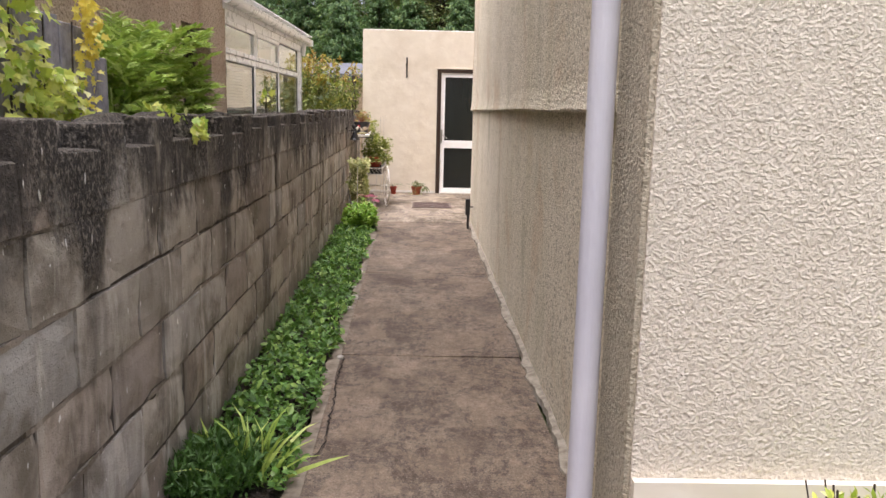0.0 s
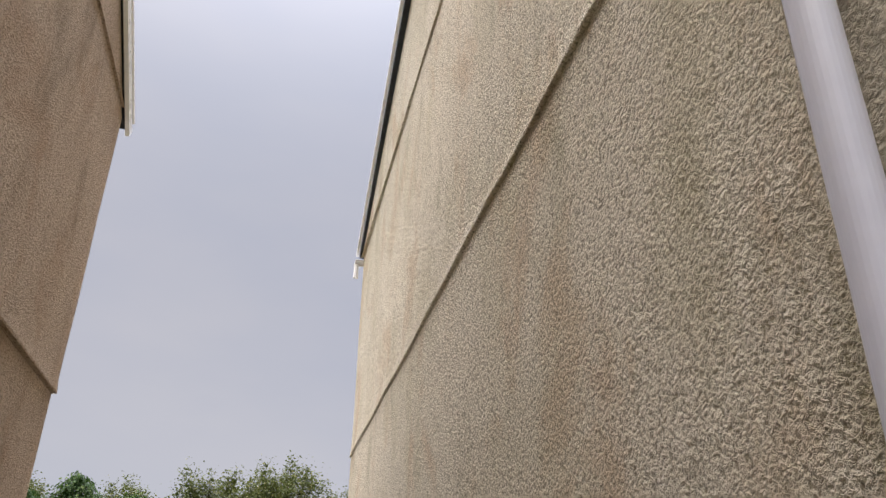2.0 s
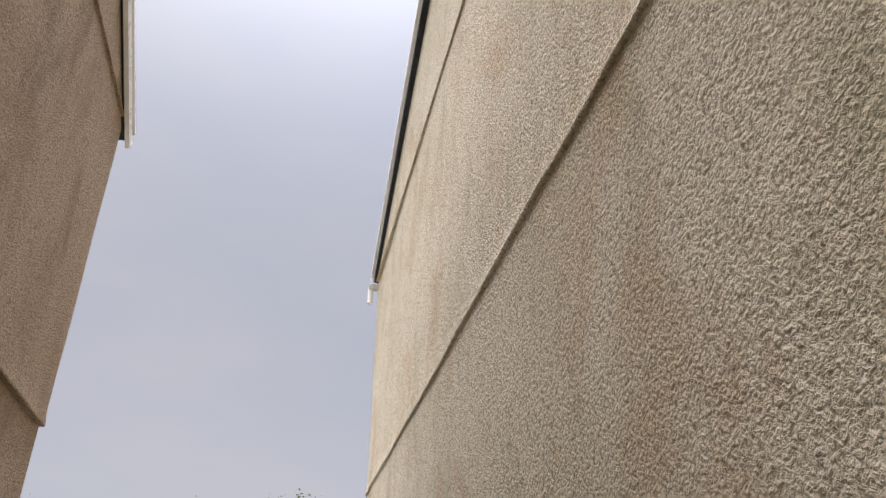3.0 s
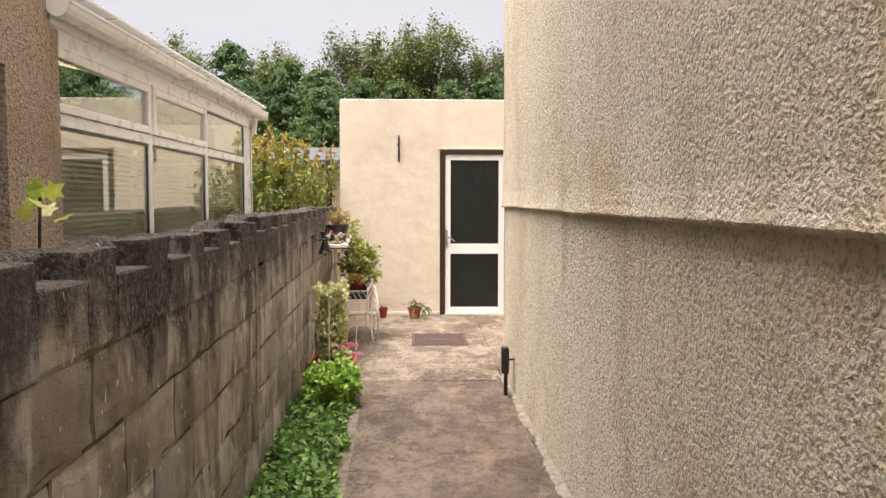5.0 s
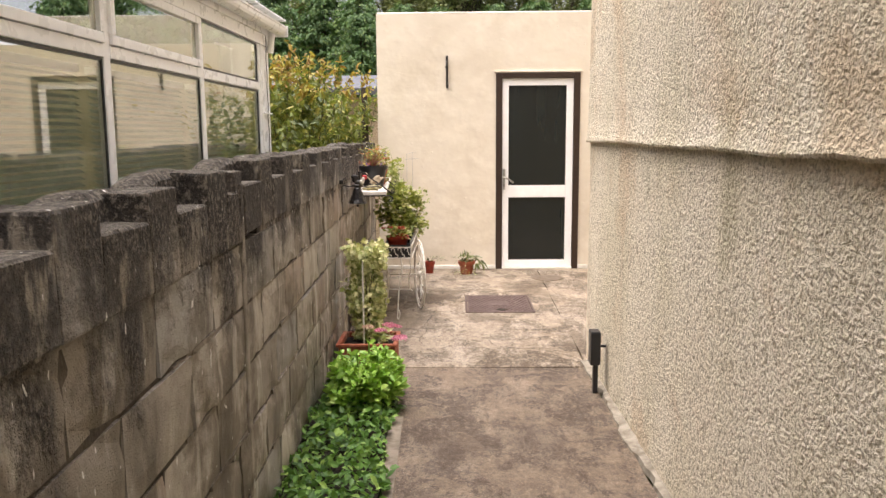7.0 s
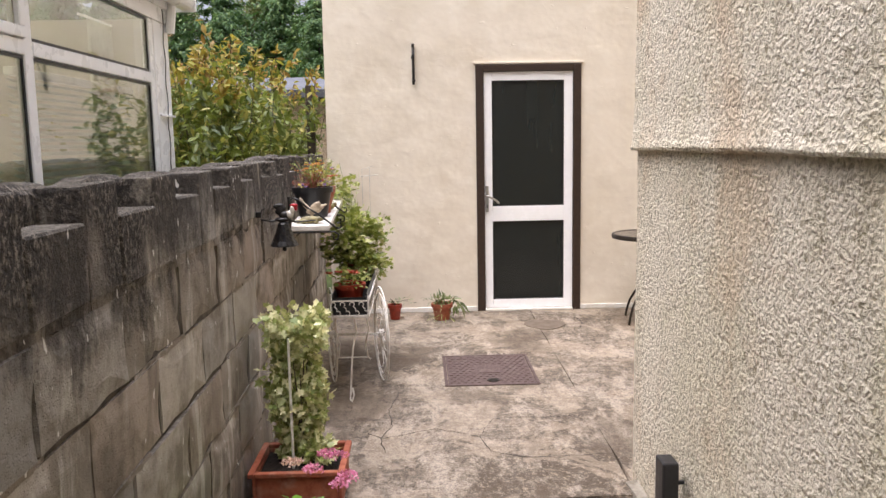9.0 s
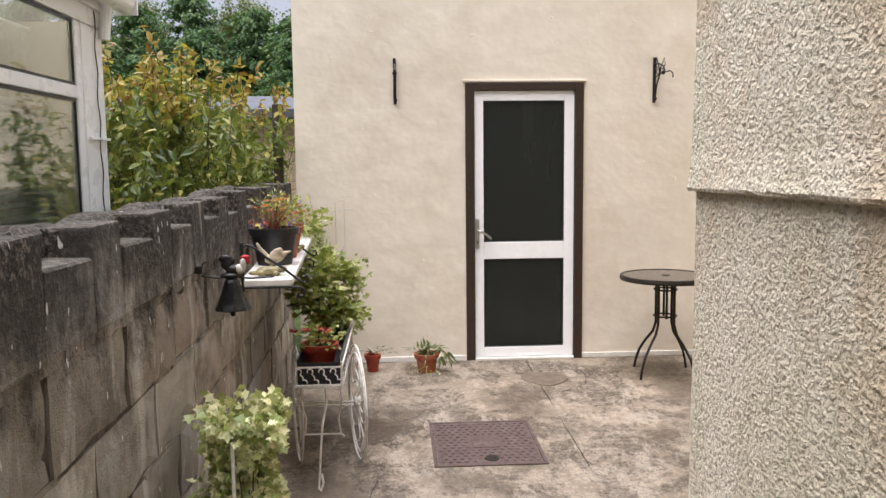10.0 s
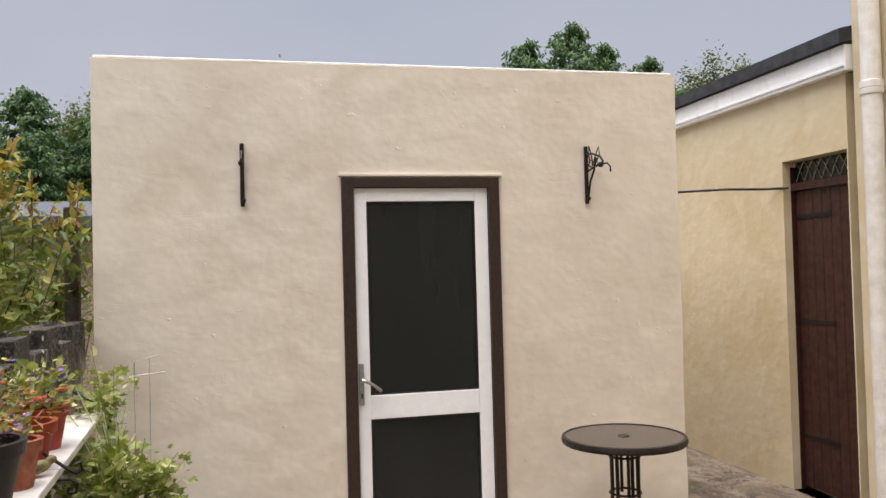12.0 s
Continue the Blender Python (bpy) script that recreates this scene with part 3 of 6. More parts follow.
ground()


def XR(y):
    """The face of the passage's house wall."""
    return 0.565 - 0.0095 * (y - 1.3)


def XL(y):
    """The face of the block wall."""
    return -0.925 - 0.0243 * (y - 2)


def path_edge(y):
    return -0.46 - 0.022 * y


def rough_slab(poly, z0, z1, jitter=0.006, step=0.25, seed=0):
    """A slab with a wandering edge from a convex polygon."""
    rng = random.Random(seed)
    pts = []
    for i, p in enumerate(poly):
        q = poly[(i + 1) % len(poly)]
        L = math.dist(p, q)
        k = max(1, int(L / step))
        for j in range(k):
            f = j / k
            jj = jitter if j else 0
            pts.append((p[0] + (q[0] - p[0]) * f + rng.uniform(-jj, jj), p[1] + (q[1] - p[1]) * f + rng.uniform(-jj, jj)))
    bm = prism(pts, 2, z0, z1)
    top = [e for e in bm.edges if all(v.co.z > (z0 + z1) / 2 for v in e.verts)]
    bmesh.ops.bevel(bm, geom=top, offset=0.006, segments=2, affect="EDGES")
    return bm


path = thing("path", (0, 0, 0), "", "", kind="structure")
cuts = [-3.0, -1.2, 1.25, 3.575, 5.93, 9.08]
for i, (a, b) in enumerate(zip(cuts, cuts[1:])):
    a2, b2 = a + 0.004, b - 0.004
    part("slab", rough_slab([(path_edge(a2), a2), (XR(a2) - 0.02 if a2 > 1.2 else 2.2, a2), (XR(b2) - 0.02 if a2 > 1.2 else 2.2, b2), (path_edge(b2), b2)], -0.07, 0.0, seed=i), M_path, path)
part("yard_slab", rough_slab([(-1.26, 9.088), (0.487, 9.088), (0.530, 12.70), (-1.26, 12.70)], -0.07, 0.001, seed=7), M_yard, path)
part("yard_slab", rough_slab([(0.494, 9.20), (3.3, 9.20), (3.3, 12.70), (0.536, 12.70)], -0.07, -0.001, seed=8), M_yard, path)
part("yard_slab", rough_slab([(2.08, 12.71), (3.3, 12.71), (3.3, 17.5), (2.08, 17.5)], -0.07, 0.0, seed=9), M_yard, path)


def strip(name, fx0, fx1, y0, y1, z, mat, seed):
    """A thin hand-laid cement strip along y."""
    rng = random.Random(seed)
    n = int((y1 - y0) / 0.06)
    vs, fs = [], []
    for i in range(n + 1):
        y = y0 + (y1 - y0) * i / n
        w = rng.uniform(-0.012, 0.012) + 0.012 * math.sin(y * 5.3)
        vs += [(fx0(y) + w, y, -0.02), (fx0(y) + w + 0.006, y, z * rng.uniform(0.5, 0.8)), (fx1(y) - 0.004, y, z * rng.uniform(0.9, 1.3)), (fx1(y), y, -0.02)]
    for i in range(n):
        for k in range(3):
            fs.append((4 * i + k, 4 * i + k + 1, 4 * i + k + 5, 4 * i + k + 4))
    fs += [(3, 2, 1, 0), (4 * n, 4 * n + 1, 4 * n + 2, 4 * n + 3)]
    return tagged(mesh_ob(name, vs, fs, mat), kind="structure")


strip("wall_fillet", lambda y: XR(y) - 0.020, lambda y: XR(y) + 0.030, 1.7, 9.2, 0.016, M_edge, 3)
strip("path_edging", lambda y: path_edge(y) - 0.03, lambda y: path_edge(y) + 0.04, 0.4, 8.2, 0.005, M_rim, 4)


def crack(pts, w=0.005, z=0.0035, seed=1):
    """A thin wandering line of dirt where the concrete has opened."""
    rng = random.Random(seed)
    line = []
    for p, q in zip(pts, pts[1:]):
        k = max(2, int(math.dist(p, q) / 0.03))
        line += [(p[0] + (q[0] - p[0]) * j / k + rng.uniform(-0.007, 0.007), p[1] + (q[1] - p[1]) * j / k + rng.uniform(-0.007, 0.007)) for j in range(k)]
    line.append(pts[-1])
    vs = []
    for i, p in enumerate(line):
        a, b = line[max(i - 1, 0)], line[min(i + 1, len(line) - 1)]
        d = Vector((b[0] - a[0], b[1] - a[1])).normalized() * w * rng.uniform(0.35, 1.0) * (0.3 if i in (0, len(line) - 1) else 1)
        vs += [(p[0] - d.y / 2, p[1] + d.x / 2, z), (p[0] + d.y / 2, p[1] - d.x / 2, z)]
    o = mesh_ob("crack", vs, [(2 * i, 2 * i + 1, 2 * i + 3, 2 * i + 2) for i in range(len(line) - 1)], M_crack, path)
    return o


crack([(-0.478, 3.50), (-0.478, 3.19), (-0.456, 2.81), (-0.436, 2.32), (-0.461, 2.20), (-0.50, 2.14)], 0.010, 0.011, 1)
crack([(-0.72, 9.90), (-0.58, 9.78), (-0.33, 9.90), (-0.11, 9.77), (-0.07, 9.58), (0.10, 9.50), (0.47, 9.52)], 0.007, 0.004, 2)
crack([(0.03, 10.04), (0.22, 10.02), (0.49, 10.05)], 0.006, 0.004, 6)
crack([(-0.11, 9.77), (-0.02, 10.02), (0.03, 10.04)], 0.004, 0.004, 7)
crack([(-0.56, 9.60), (-0.60, 9.78), (-0.545, 9.95), (-0.575, 10.18), (-0.53, 10.46)], 0.006, 0.004, 3)
crack([(0.30, 11.86), (0.62, 11.80), (0.82, 11.98), (0.88, 12.17), (0.86, 12.45)], 0.007, 0.004, 4)
crack([(-0.70, 11.62), (-0.55, 11.50), (-0.42, 11.30), (-0.05, 11.62), (0.30, 11.86)], 0.005, 0.004, 5)
ell = [(0.58 + 0.17 * math.cos(a), 12.16 + (0.17 + 0.04 * math.sin(3 * a)) * math.sin(a)) for a in [2 * math.pi * k / 16 for k in range(16)]]
part("repair_patch", rough_slab(ell, -0.004, 0.0045, 0.01, 0.05, seed=12), M_patch, path)
bed = part("planting_bed", prism([(XL(-1) - 0.05, -1.0), (path_edge(-1) - 0.03, -1.0), (path_edge(9) - 0.03, 9.07), (XL(9) - 0.05, 9.07)], 2, -0.07, -0.012), M_earth)
tagged(bed, kind="structure")


# ---------- right house ----------
def banded_wall(name, y0, y1, fx, side, layers, mat, parent, depth=0.25, seed=0, twist=0.0):
    """A roughcast wall along y whose layers end below in a projecting drip. side: +1 when it faces -x. layers: (z0, z1, set-back, has a drip)."""
    rng = random.Random(seed)
    n = int((y1 - y0) / 0.07)
    prof = []
    for z0, z1, back, drip in layers:
        if drip:
            prof += [(z0, back - 0.014), (z0 + 0.010, back - 0.018), (z0 + 0.04, back - 0.011), (z0 + 0.11, back - 0.003)]
        else:
            prof.append((z0, back))
        z = z0 + 0.35
        while z < z1 - 0.2:
            prof.append((z, back))
            z += 0.35
        prof.append((z1 - (0 if z1 == layers[-1][1] else 0.002), back + 0.0))
    m = len(prof)
    vs, fs = [], []
    wob = 0.0
    for i in range(n + 1):
        y = y0 + (y1 - y0) * i / n
        wob = 0.8 * wob + rng.uniform(-0.0045, 0.0045)
        for k, (z, o) in enumerate(prof):
            edge = o < back - 0.008
            nz = noise.noise(Vector((y * 1.1, z * 1.1, seed))) * 0.006 + rng.uniform(-0.0015, 0.0015)
            if twist:
                o -= 0.036 * max(0.0, 1 - (y - 2) / 7.3) * min(1.0, max(0.0, (z - 1.39) / (twist - 1.39)))
            vs.append((fx(y) + side * (o + nz), y, z + (wob * 0.7 if 0 < k < m - 1 and (edge or prof[k][0] == prof[k - 1][0]) else 0)))
        vs += [(fx(y) + side * depth, y, prof[-1][0]), (fx(y) + side * depth, y, prof[0][0])]
    M = m + 2
    for i in range(n):
        for k in range(M):
            q = (k + 1) % M
            fs.append((i * M + k, i * M + q, (i + 1) * M + q, (i + 1) * M + k))
    fs += [tuple(range(M)), tuple(range(n * M, n * M + M))[::-1]]
    return mesh_ob(name, vs, fs, mat, parent)


HR = thing("house", (0, 0, 0), "two-storey house with weathered grey-beige roughcast gable wall and cream front", "house")
Y0, Y1, ZE = 1.3, 9.264, 5.98
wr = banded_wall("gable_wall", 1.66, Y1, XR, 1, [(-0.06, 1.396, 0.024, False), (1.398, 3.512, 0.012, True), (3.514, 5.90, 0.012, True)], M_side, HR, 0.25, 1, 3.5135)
tagged(wr, "weathered grey-beige roughcast wall with two projecting drip bands")
# gable triangle above the upper drip
SL = 0.465
ridge_y = (Y0 + Y1) / 2
apex = ZE + SL * (Y1 - ridge_y)


def gable(name, fx, side, y0, y1, z0, zeave, top, mat, parent, depth, setback=-0.004):
    bm = bmesh.new()
    n = 40
    pts = [(y0, z0)] + [(y0 + (y1 - y0) * i / n, z0) for i in range(1, n)] + [(y1, z0), (y1, zeave), ((y0 + y1) / 2, top), (y0, zeave)]
    rings = []
    for d, dz in ((setback - 0.02, 0.0), (setback, 0.06), (depth, 0.0)):
        ring = []
        for k, (y, z) in enumerate(pts):
            dd = dz if k <= n else 0
            ring.append(bm.verts.new((fx(y) + side * d, y, z + dd + (noise.noise(Vector((y * 6, 0, 1))) * 0.004 if k <= n else 0))))
        rings.append(ring)
    bm.faces.new(rings[1])
    bm.faces.new(rings[2][::-1])
    for a, b in ((0, 1), (0, 2)):
        for i in range(n):
            bm.faces.new((rings[a][i], rings[a][i + 1], rings[b][i + 1], rings[b][i]))
    for i in range(n, len(pts)):
        j = (i + 1) % len(pts)
        bm.faces.new((rings[1][i], rings[1][j], rings[2][j], rings[2][i]))
    return part(name, bm, mat, parent)


gable("gable_peak", XR, 1, 1.3, Y1, 5.90, ZE, apex, M_side, HR, 0.25)
part("corner_pier", boxes([((XR(1.4) - 0.014, 1.302, -0.06), (XR(1.4) + 0.25, 1.658, 5.90))], 0.012, 2), M_stop, HR, "stained grey roughcast corner strip")
fw = wall_cells([XR(1.3) + 0.004, 1.9, 3.1, 4.4, 9.5], [-0.06, 0.36, 1.0, 2.2, 5.95], lambda u, z: not (1.9 + 1.3 < u < 3.1 + 1.3 and 1.0 < z < 2.2), 1.292, 1.55, 1)
part("front_wall", fw, M_front, HR, "cream-painted roughcast front wall")
part("front_window", boxes([((3.1, 1.36, 1.0), (4.4, 1.40, 2.2))], 0.004), M_upvc, HR)
pl = wall_cells([XR(1.3) + 0.006, 2.0, 9.5], [-0.06, 0.345, 0.375], lambda u, z: True, 1.262, 1.29, 1)
part("front_plinth", pl, M_plinth, HR, "cream-painted smooth plinth")
part("rear_wall", wall_cells([XR(Y1) + 0.26, 3.165], [-0.06, ZE], lambda u, z: True, Y1 - 0.25, Y1 - 0.002, 1), M_side, HR)
part("far_wall", boxes([((9.3, 1.56, -0.06), (9.5, Y1 - 0.25, ZE))]), M_side, HR)


def roof_pitch(x0, x1, ya, za, yb, zb, t=0.16, mat=None, parent=None, name="roof_slope"):
    d = Vector((0, yb - ya, zb - za)).normalized()
    nrm = Vector((0, -d.z, d.y))
    if nrm.z < 0:
        nrm = -nrm
    bm = bmesh.new()
    c = []
    for x in (x0, x1):
        for y, z in ((ya, za), (yb, zb)):
            for s in (0, t):
                c.append(bm.verts.new((x, y + nrm.y * s, z + nrm.z * s)))
    for f in ((0, 1, 3, 2), (4, 6, 7, 5), (0, 4, 5, 1), (2, 3, 7, 6), (0, 2, 6, 4), (1, 5, 7, 3)):
        bm.faces.new([c[i] for i in f])
    return part(name, bm, mat or M_slate, parent)


xv = XR(Y1) - 0.035
roof_pitch(xv, 9.6, Y1 + 0.1, ZE - 0.05 + 0.0, ridge_y, apex, 0.07, M_slate, HR)
roof_pitch(xv, 9.6, Y0 - 0.1, ZE - 0.05, ridge_y, apex, 0.07, M_slate, HR)
roof_pitch(xv - 0.04, xv - 0.006, Y1 + 0.12, ZE - 0.02, ridge_y, apex + 0.03, 0.055, M_upvc, HR, "verge_trim")
roof_pitch(xv - 0.04, xv - 0.006, Y0 - 0.12, ZE - 0.02, ridge_y, apex + 0.03, 0.055, M_upvc, HR, "verge_trim")
half = [(Y1 + 0.13 + 0.055 * math.cos(a), ZE - 0.08 + 0.055 * math.sin(a)) for a in [math.pi + math.pi * k / 8 for k in range(9)]]
half += [(y * 1.0 + (0.004 if y < Y1 + 0.13 else -0.004), z + 0.004) for y, z in half[::-1]]
part("rear_gutter", prism(half, 0, xv - 0.05, 9.5), M_upvc, HR)
part("eaves_stub", tube([(xv - 0.03, Y1 + 0.13, ZE - 0.13), (xv - 0.03, Y1 + 0.13, ZE - 0.30)], 0.03, 10), M_upvc, HR)

# white downpipe on the corner
dp = thing("downpipe", (0.470, 1.508, 0), "white plastic round downpipe clipped to the roughcast gable wall", "drainpipe")
part("pipe", lathe([(0.0, 0.0), (0.040, 0.0), (0.040, 5.75), (0.0, 5.75)], 28), M_pipe, dp, smooth=False)
for z in (0.9, 2.75, 4.6):
    b = lathe([(0.041, z - 0.015), (0.045, z - 0.014), (0.045, z + 0.014), (0.041, z + 0.015)], 28)
    if z != 0.9:
        part("clip", box(b, (0.03, -0.03, z - 0.014), (0.10, 0.03, z + 0.014)), M_pipe, dp)
    else:
        b.free()

# small black overflow box at the foot
ob = thing("waste_outlet", (XR(8.59), 8.59, 0), "black plastic waste pipe hood on the wall foot", "drain")
part("hood", boxes([((-0.076, -0.045, 0.17), (-0.020, 0.045, 0.362)), ((-0.0195, 0.025, 0.255), (0.03, 0.04, 0.27))], 0.008, 2), M_blackplastic, ob)
part("spout", boxes([((-0.056, -0.02, 0.0), (-0.028, 0.02, 0.169))], 0.008, 2), M_blackplastic, ob)

# ---------- left house ----------
HL = thing("neighbouring_house", (0, 0, 0), "two-storey house with brown-grey roughcast gable wall and white verge", "house")
XW = -1.84
YL0, YL1, ZL = -1.2, 6.455, 5.50
low = wall_cells([YL0, 4.0, 5.25, 6.045, YL1], [-0.06, 0.9, 2.0, 3.215], lambda u, z: not (5.25 < u < 6.045 and 0.9 < z < 2.0), XW - 0.27, XW - 0.022, 0)
part("lower_wall", low, M_left, HL, "brown-grey roughcast wall with a small recessed window")
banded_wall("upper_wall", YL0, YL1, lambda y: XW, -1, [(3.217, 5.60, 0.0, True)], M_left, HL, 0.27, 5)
part("corner_pier", boxes([((XW - 0.26, YL1 + 0.002, -0.06), (XW - 0.024, YL1 + 0.088, 2.24))], 0.006), M_left, HL)
SLL = 0.62
ryl = (YL0 + YL1) / 2
gable("gable_peak", lambda y: XW, -1, YL0, YL1, 5.602, 5.604, ZL + SLL * (YL1 - ryl), M_left, HL, 0.27)
roof_pitch(-9.5, XW + 0.02, YL1 + 0.08, ZL, ryl, ZL + SLL * (YL1 - ryl) + 0.05, 0.08, M_slate, HL)
roof_pitch(-9.5, XW + 0.02, YL0 - 0.08, ZL, ryl, ZL + SLL * (YL1 - ryl) + 0.05, 0.08, M_slate, HL)
roof_pitch(XW + 0.025, XW + 0.06, YL1 + 0.12, ZL - 0.04, ryl, ZL + SLL * (YL1 - ryl) + 0.03, 0.10, M_upvc, HL, "verge_trim")
roof_pitch(XW + 0.025, XW + 0.06, YL0 - 0.12, ZL - 0.04, ryl, ZL + SLL * (YL1 - ryl) + 0.03, 0.10, M_upvc, HL, "verge_trim")
roof_pitch(XW + 0.066, XW + 0.085, YL1 + 0.08, ZL + 0.06, ryl, ZL + SLL * (YL1 - ryl) + 0.13, 0.03, M_upvc, HL, "verge_trim")
part("rear_wall", wall_cells([-9.4, XW - 0.275], [-0.06, ZL], lambda u, z: True, YL1 - 0.27, YL1 - 0.01, 1), M_left, HL)
part("front_wall", wall_cells([-9.4, XW - 0.275], [-0.06, ZL], lambda u, z: True, YL0 + 0.01, YL0 + 0.27, 1), M_left, HL)
part("far_wall", boxes([((-9.4, YL0 + 0.28, -0.06), (-9.15, YL1 - 0.28, ZL))]), M_left, HL)
lw = part("side_window", boxes([((XW - 0.20, 5.252, 0.902), (XW - 0.15, 5.30, 1.998)), ((XW - 0.20, 5.995, 0.902), (XW - 0.15, 6.043, 1.998)),
                          ((XW - 0.20, 5.302, 1.95), (XW - 0.15, 5.993, 1.998)), ((XW - 0.20, 5.302, 0.902), (XW - 0.15, 5.993, 0.95))], 0.004), M_brown, HL, "brown-framed window")
part("pane", boxes([((XW - 0.185, 5.302, 0.952), (XW - 0.175, 5.993, 1.948))]), M_obscure, lw)

# ---------- conservatory ----------
CX = -1.9
CV = thing("conservatory", (0, 0, 0), "white-framed lean-to conservatory with reflecting panes and a low-pitched roof", "conservatory")
part("dwarf_wall", boxes([((CX - 0.10, 6.465, -0.06), (CX + 0.01, 11.05, 0.88))]), M_left, CV)
part("sill", boxes([((CX - 0.10, 6.465, 0.882), (CX + 0.05, 11.07, 0.93))], 0.008, 2), M_upvc, CV)
ys = [6.505, 7.91, 9.27, 10.735]
for i, y in enumerate(ys):
    part("mullion", boxes([((CX - 0.06, y - 0.035, 0.932), (CX, y + 0.035, 2.17))], 0.006, 2), M_upvc, CV)
part("corner_post", boxes([((CX - 0.09, 10.772, 0.932), (CX + 0.005, 11.04, 2.17))], 0.01, 2), M_upvc, CV)
part("head_rail", boxes([((CX - 0.07, 6.465, 2.172), (CX + 0.008, 11.045, 2.345))], 0.008, 2), M_upvc, CV)
spans = [(6.542, 7.875), (7.945, 9.235), (9.305, 10.700)]
for i, (a, b) in enumerate(spans):
    part("transom", boxes([((CX - 0.065, a, 1.805), (CX + 0.004, b, 1.865))], 0.006, 2), M_upvc, CV)
    w = 0.045 if i < 2 else 0.0
    if i == 2:
        part("pane", boxes([((CX - 0.04, a + 0.002, 1.868), (CX - 0.016, b - 0.002, 2.168))]), M_glass, CV)
    else:
        sash = part("sash", boxes([((CX - 0.055, a, 1.868), (CX + 0.016, b, 1.868 + w)), ((CX - 0.055, a, 2.168 - w), (CX + 0.016, b, 2.168)),
                        ((CX - 0.055, a, 1.869 + w), (CX + 0.016, a + w, 2.167 - w)), ((CX - 0.055, b - w, 1.869 + w), (CX + 0.016, b, 2.167 - w))], 0.006, 2), M_upvc, CV, "white opening fanlight")
        part("pane", boxes([((CX - 0.03, a + w + 0.002, 1.87 + w), (CX - 0.006, b - w - 0.002, 2.166 - w))]), M_glass, sash)
    part("pane", boxes([((CX - 0.04, a + 0.002, 0.934), (CX - 0.016, b - 0.002, 1.803))]), M_glass, CV)
    if i == 2:
        part("gasket", boxes([((CX - 0.015, a + 0.001, 1.868), (CX - 0.008, b - 0.001, 1.880)), ((CX - 0.015, b - 0.012, 1.881), (CX - 0.008, b - 0.001, 2.156)), ((CX - 0.015, a + 0.001, 2.157), (CX - 0.008, b - 0.001, 2.168))]), M_blackplastic, CV)
    g = [((CX - 0.015, a + 0.001, 0.934), (CX - 0.008, a + 0.012, 1.802)), ((CX - 0.015, b - 0.012, 0.934), (CX - 0.008, b - 0.001, 1.802)), ((CX - 0.015, a + 0.013, 1.790), (CX - 0.008, b - 0.013, 1.802))]
    part("gasket", boxes(g), M_blackplastic, CV)
part("end_wall", boxes([((-4.6, 10.95, -0.06), (CX - 0.10, 11.03, 2.2))]), M_room, CV)
part("inner_wall", boxes([((-4.75, 6.465, -0.06), (-4.62, 11.03, 3.2))]), M_room, CV)
part("floor_slab", boxes([((-4.6, 6.465, -0.05), (CX - 0.11, 10.94, 0.05))]), M_room, CV)
rise = lambda x: 2.36 + (CX + 0.10 - x) * 0.22
part("roof_sheet", prism([(CX + 0.06, rise(CX + 0.06)), (-4.75, rise(-4.75)), (-4.75, rise(-4.75) + 0.035), (CX + 0.06, rise(CX + 0.06) + 0.035)], 1, 6.44, 11.14), M_poly, CV)
for k in range(12):
    y = 6.5 + k * 0.415
    part("glazing_bar", prism([(CX + 0.07, rise(CX + 0.07) + 0.036), (-4.7, rise(-4.7) + 0.036), (-4.7, rise(-4.7) + 0.06), (CX + 0.07, rise(CX + 0.07) + 0.06)], 1, y - 0.02, y + 0.02), M_upvc, CV)
part("fascia", boxes([((CX + 0.009, 6.42, 2.255), (CX + 0.028, 11.12, 2.39))], 0.004), M_upvc, CV)
hg = [(CX + 0.085 + 0.053 * math.cos(a), 2.335 + 0.06 * math.sin(a)) for a in [math.pi + math.pi * k / 8 for k in range(9)]]
hg = hg + [(CX + 0.145, 2.34), (CX + 0.145, 2.352), (CX + 0.025, 2.352)]
part("gutter", prism(hg, 1, 6.42, 11.17), M_upvc, CV)
part("eaves_trim", boxes([((CX + 0.03, 6.42, 2.395), (CX + 0.135, 11.17, 2.412))], 0.004), M_upvc, CV)
part("gutter_end", boxes([((CX + 0.02, 11.172, 2.27), (CX + 0.15, 11.18, 2.36))], 0.003), M_upvc, CV)
part("gutter_outlet", tube([(CX + 0.05, 11.0, 2.29), (CX + 0.04, 11.0, 2.2), (CX + 0.03, 11.0, 2.12)], 0.028, 12), M_upvc, CV)
wire = [(CX + 0.012, 10.93 + 0.012 * math.sin(i * 1.3), 2.25 - 0.05 * i) for i in range(26)]
part("cable", tube(wire, 0.003, 5), M_cable, CV)
part("clip", boxes([((CX + 0.006, 10.79, 1.62), (CX + 0.02, 11.05, 1.632))]), M_upvc, CV)

# blinds hung behind the panes
for a, b in spans[:3]:
    vb = thing("venetian_blind", (CX - 0.14, (a + b) / 2, 0), "grey-green venetian blind lowered behind the conservatory pane", "blind", "blinds in the conservatory")
    L = (b - a) / 2 - 0.03
    part("head_box", boxes([((-0.02, -L, 1.74), (0.02, L, 1.775))], 0.003), M_upvc, vb)
    slat0 = None
    for k in range(26):
        bm = bmesh.new()
        box(bm, (-0.016, -L, -0.0008), (0.016, L, 0.0008))
        if slat0 is None:
            slat0 = part("slat", bm, M_blind, vb, at=(0, 0, 1.72))
            slat0.rotation_euler = (0, radians(32), 0)
        else:
            bm.free()
            s = slat0.copy()
            scene.collection.objects.link(s)
            s.location = (0, 0, 1.72 - 0.03 * k)

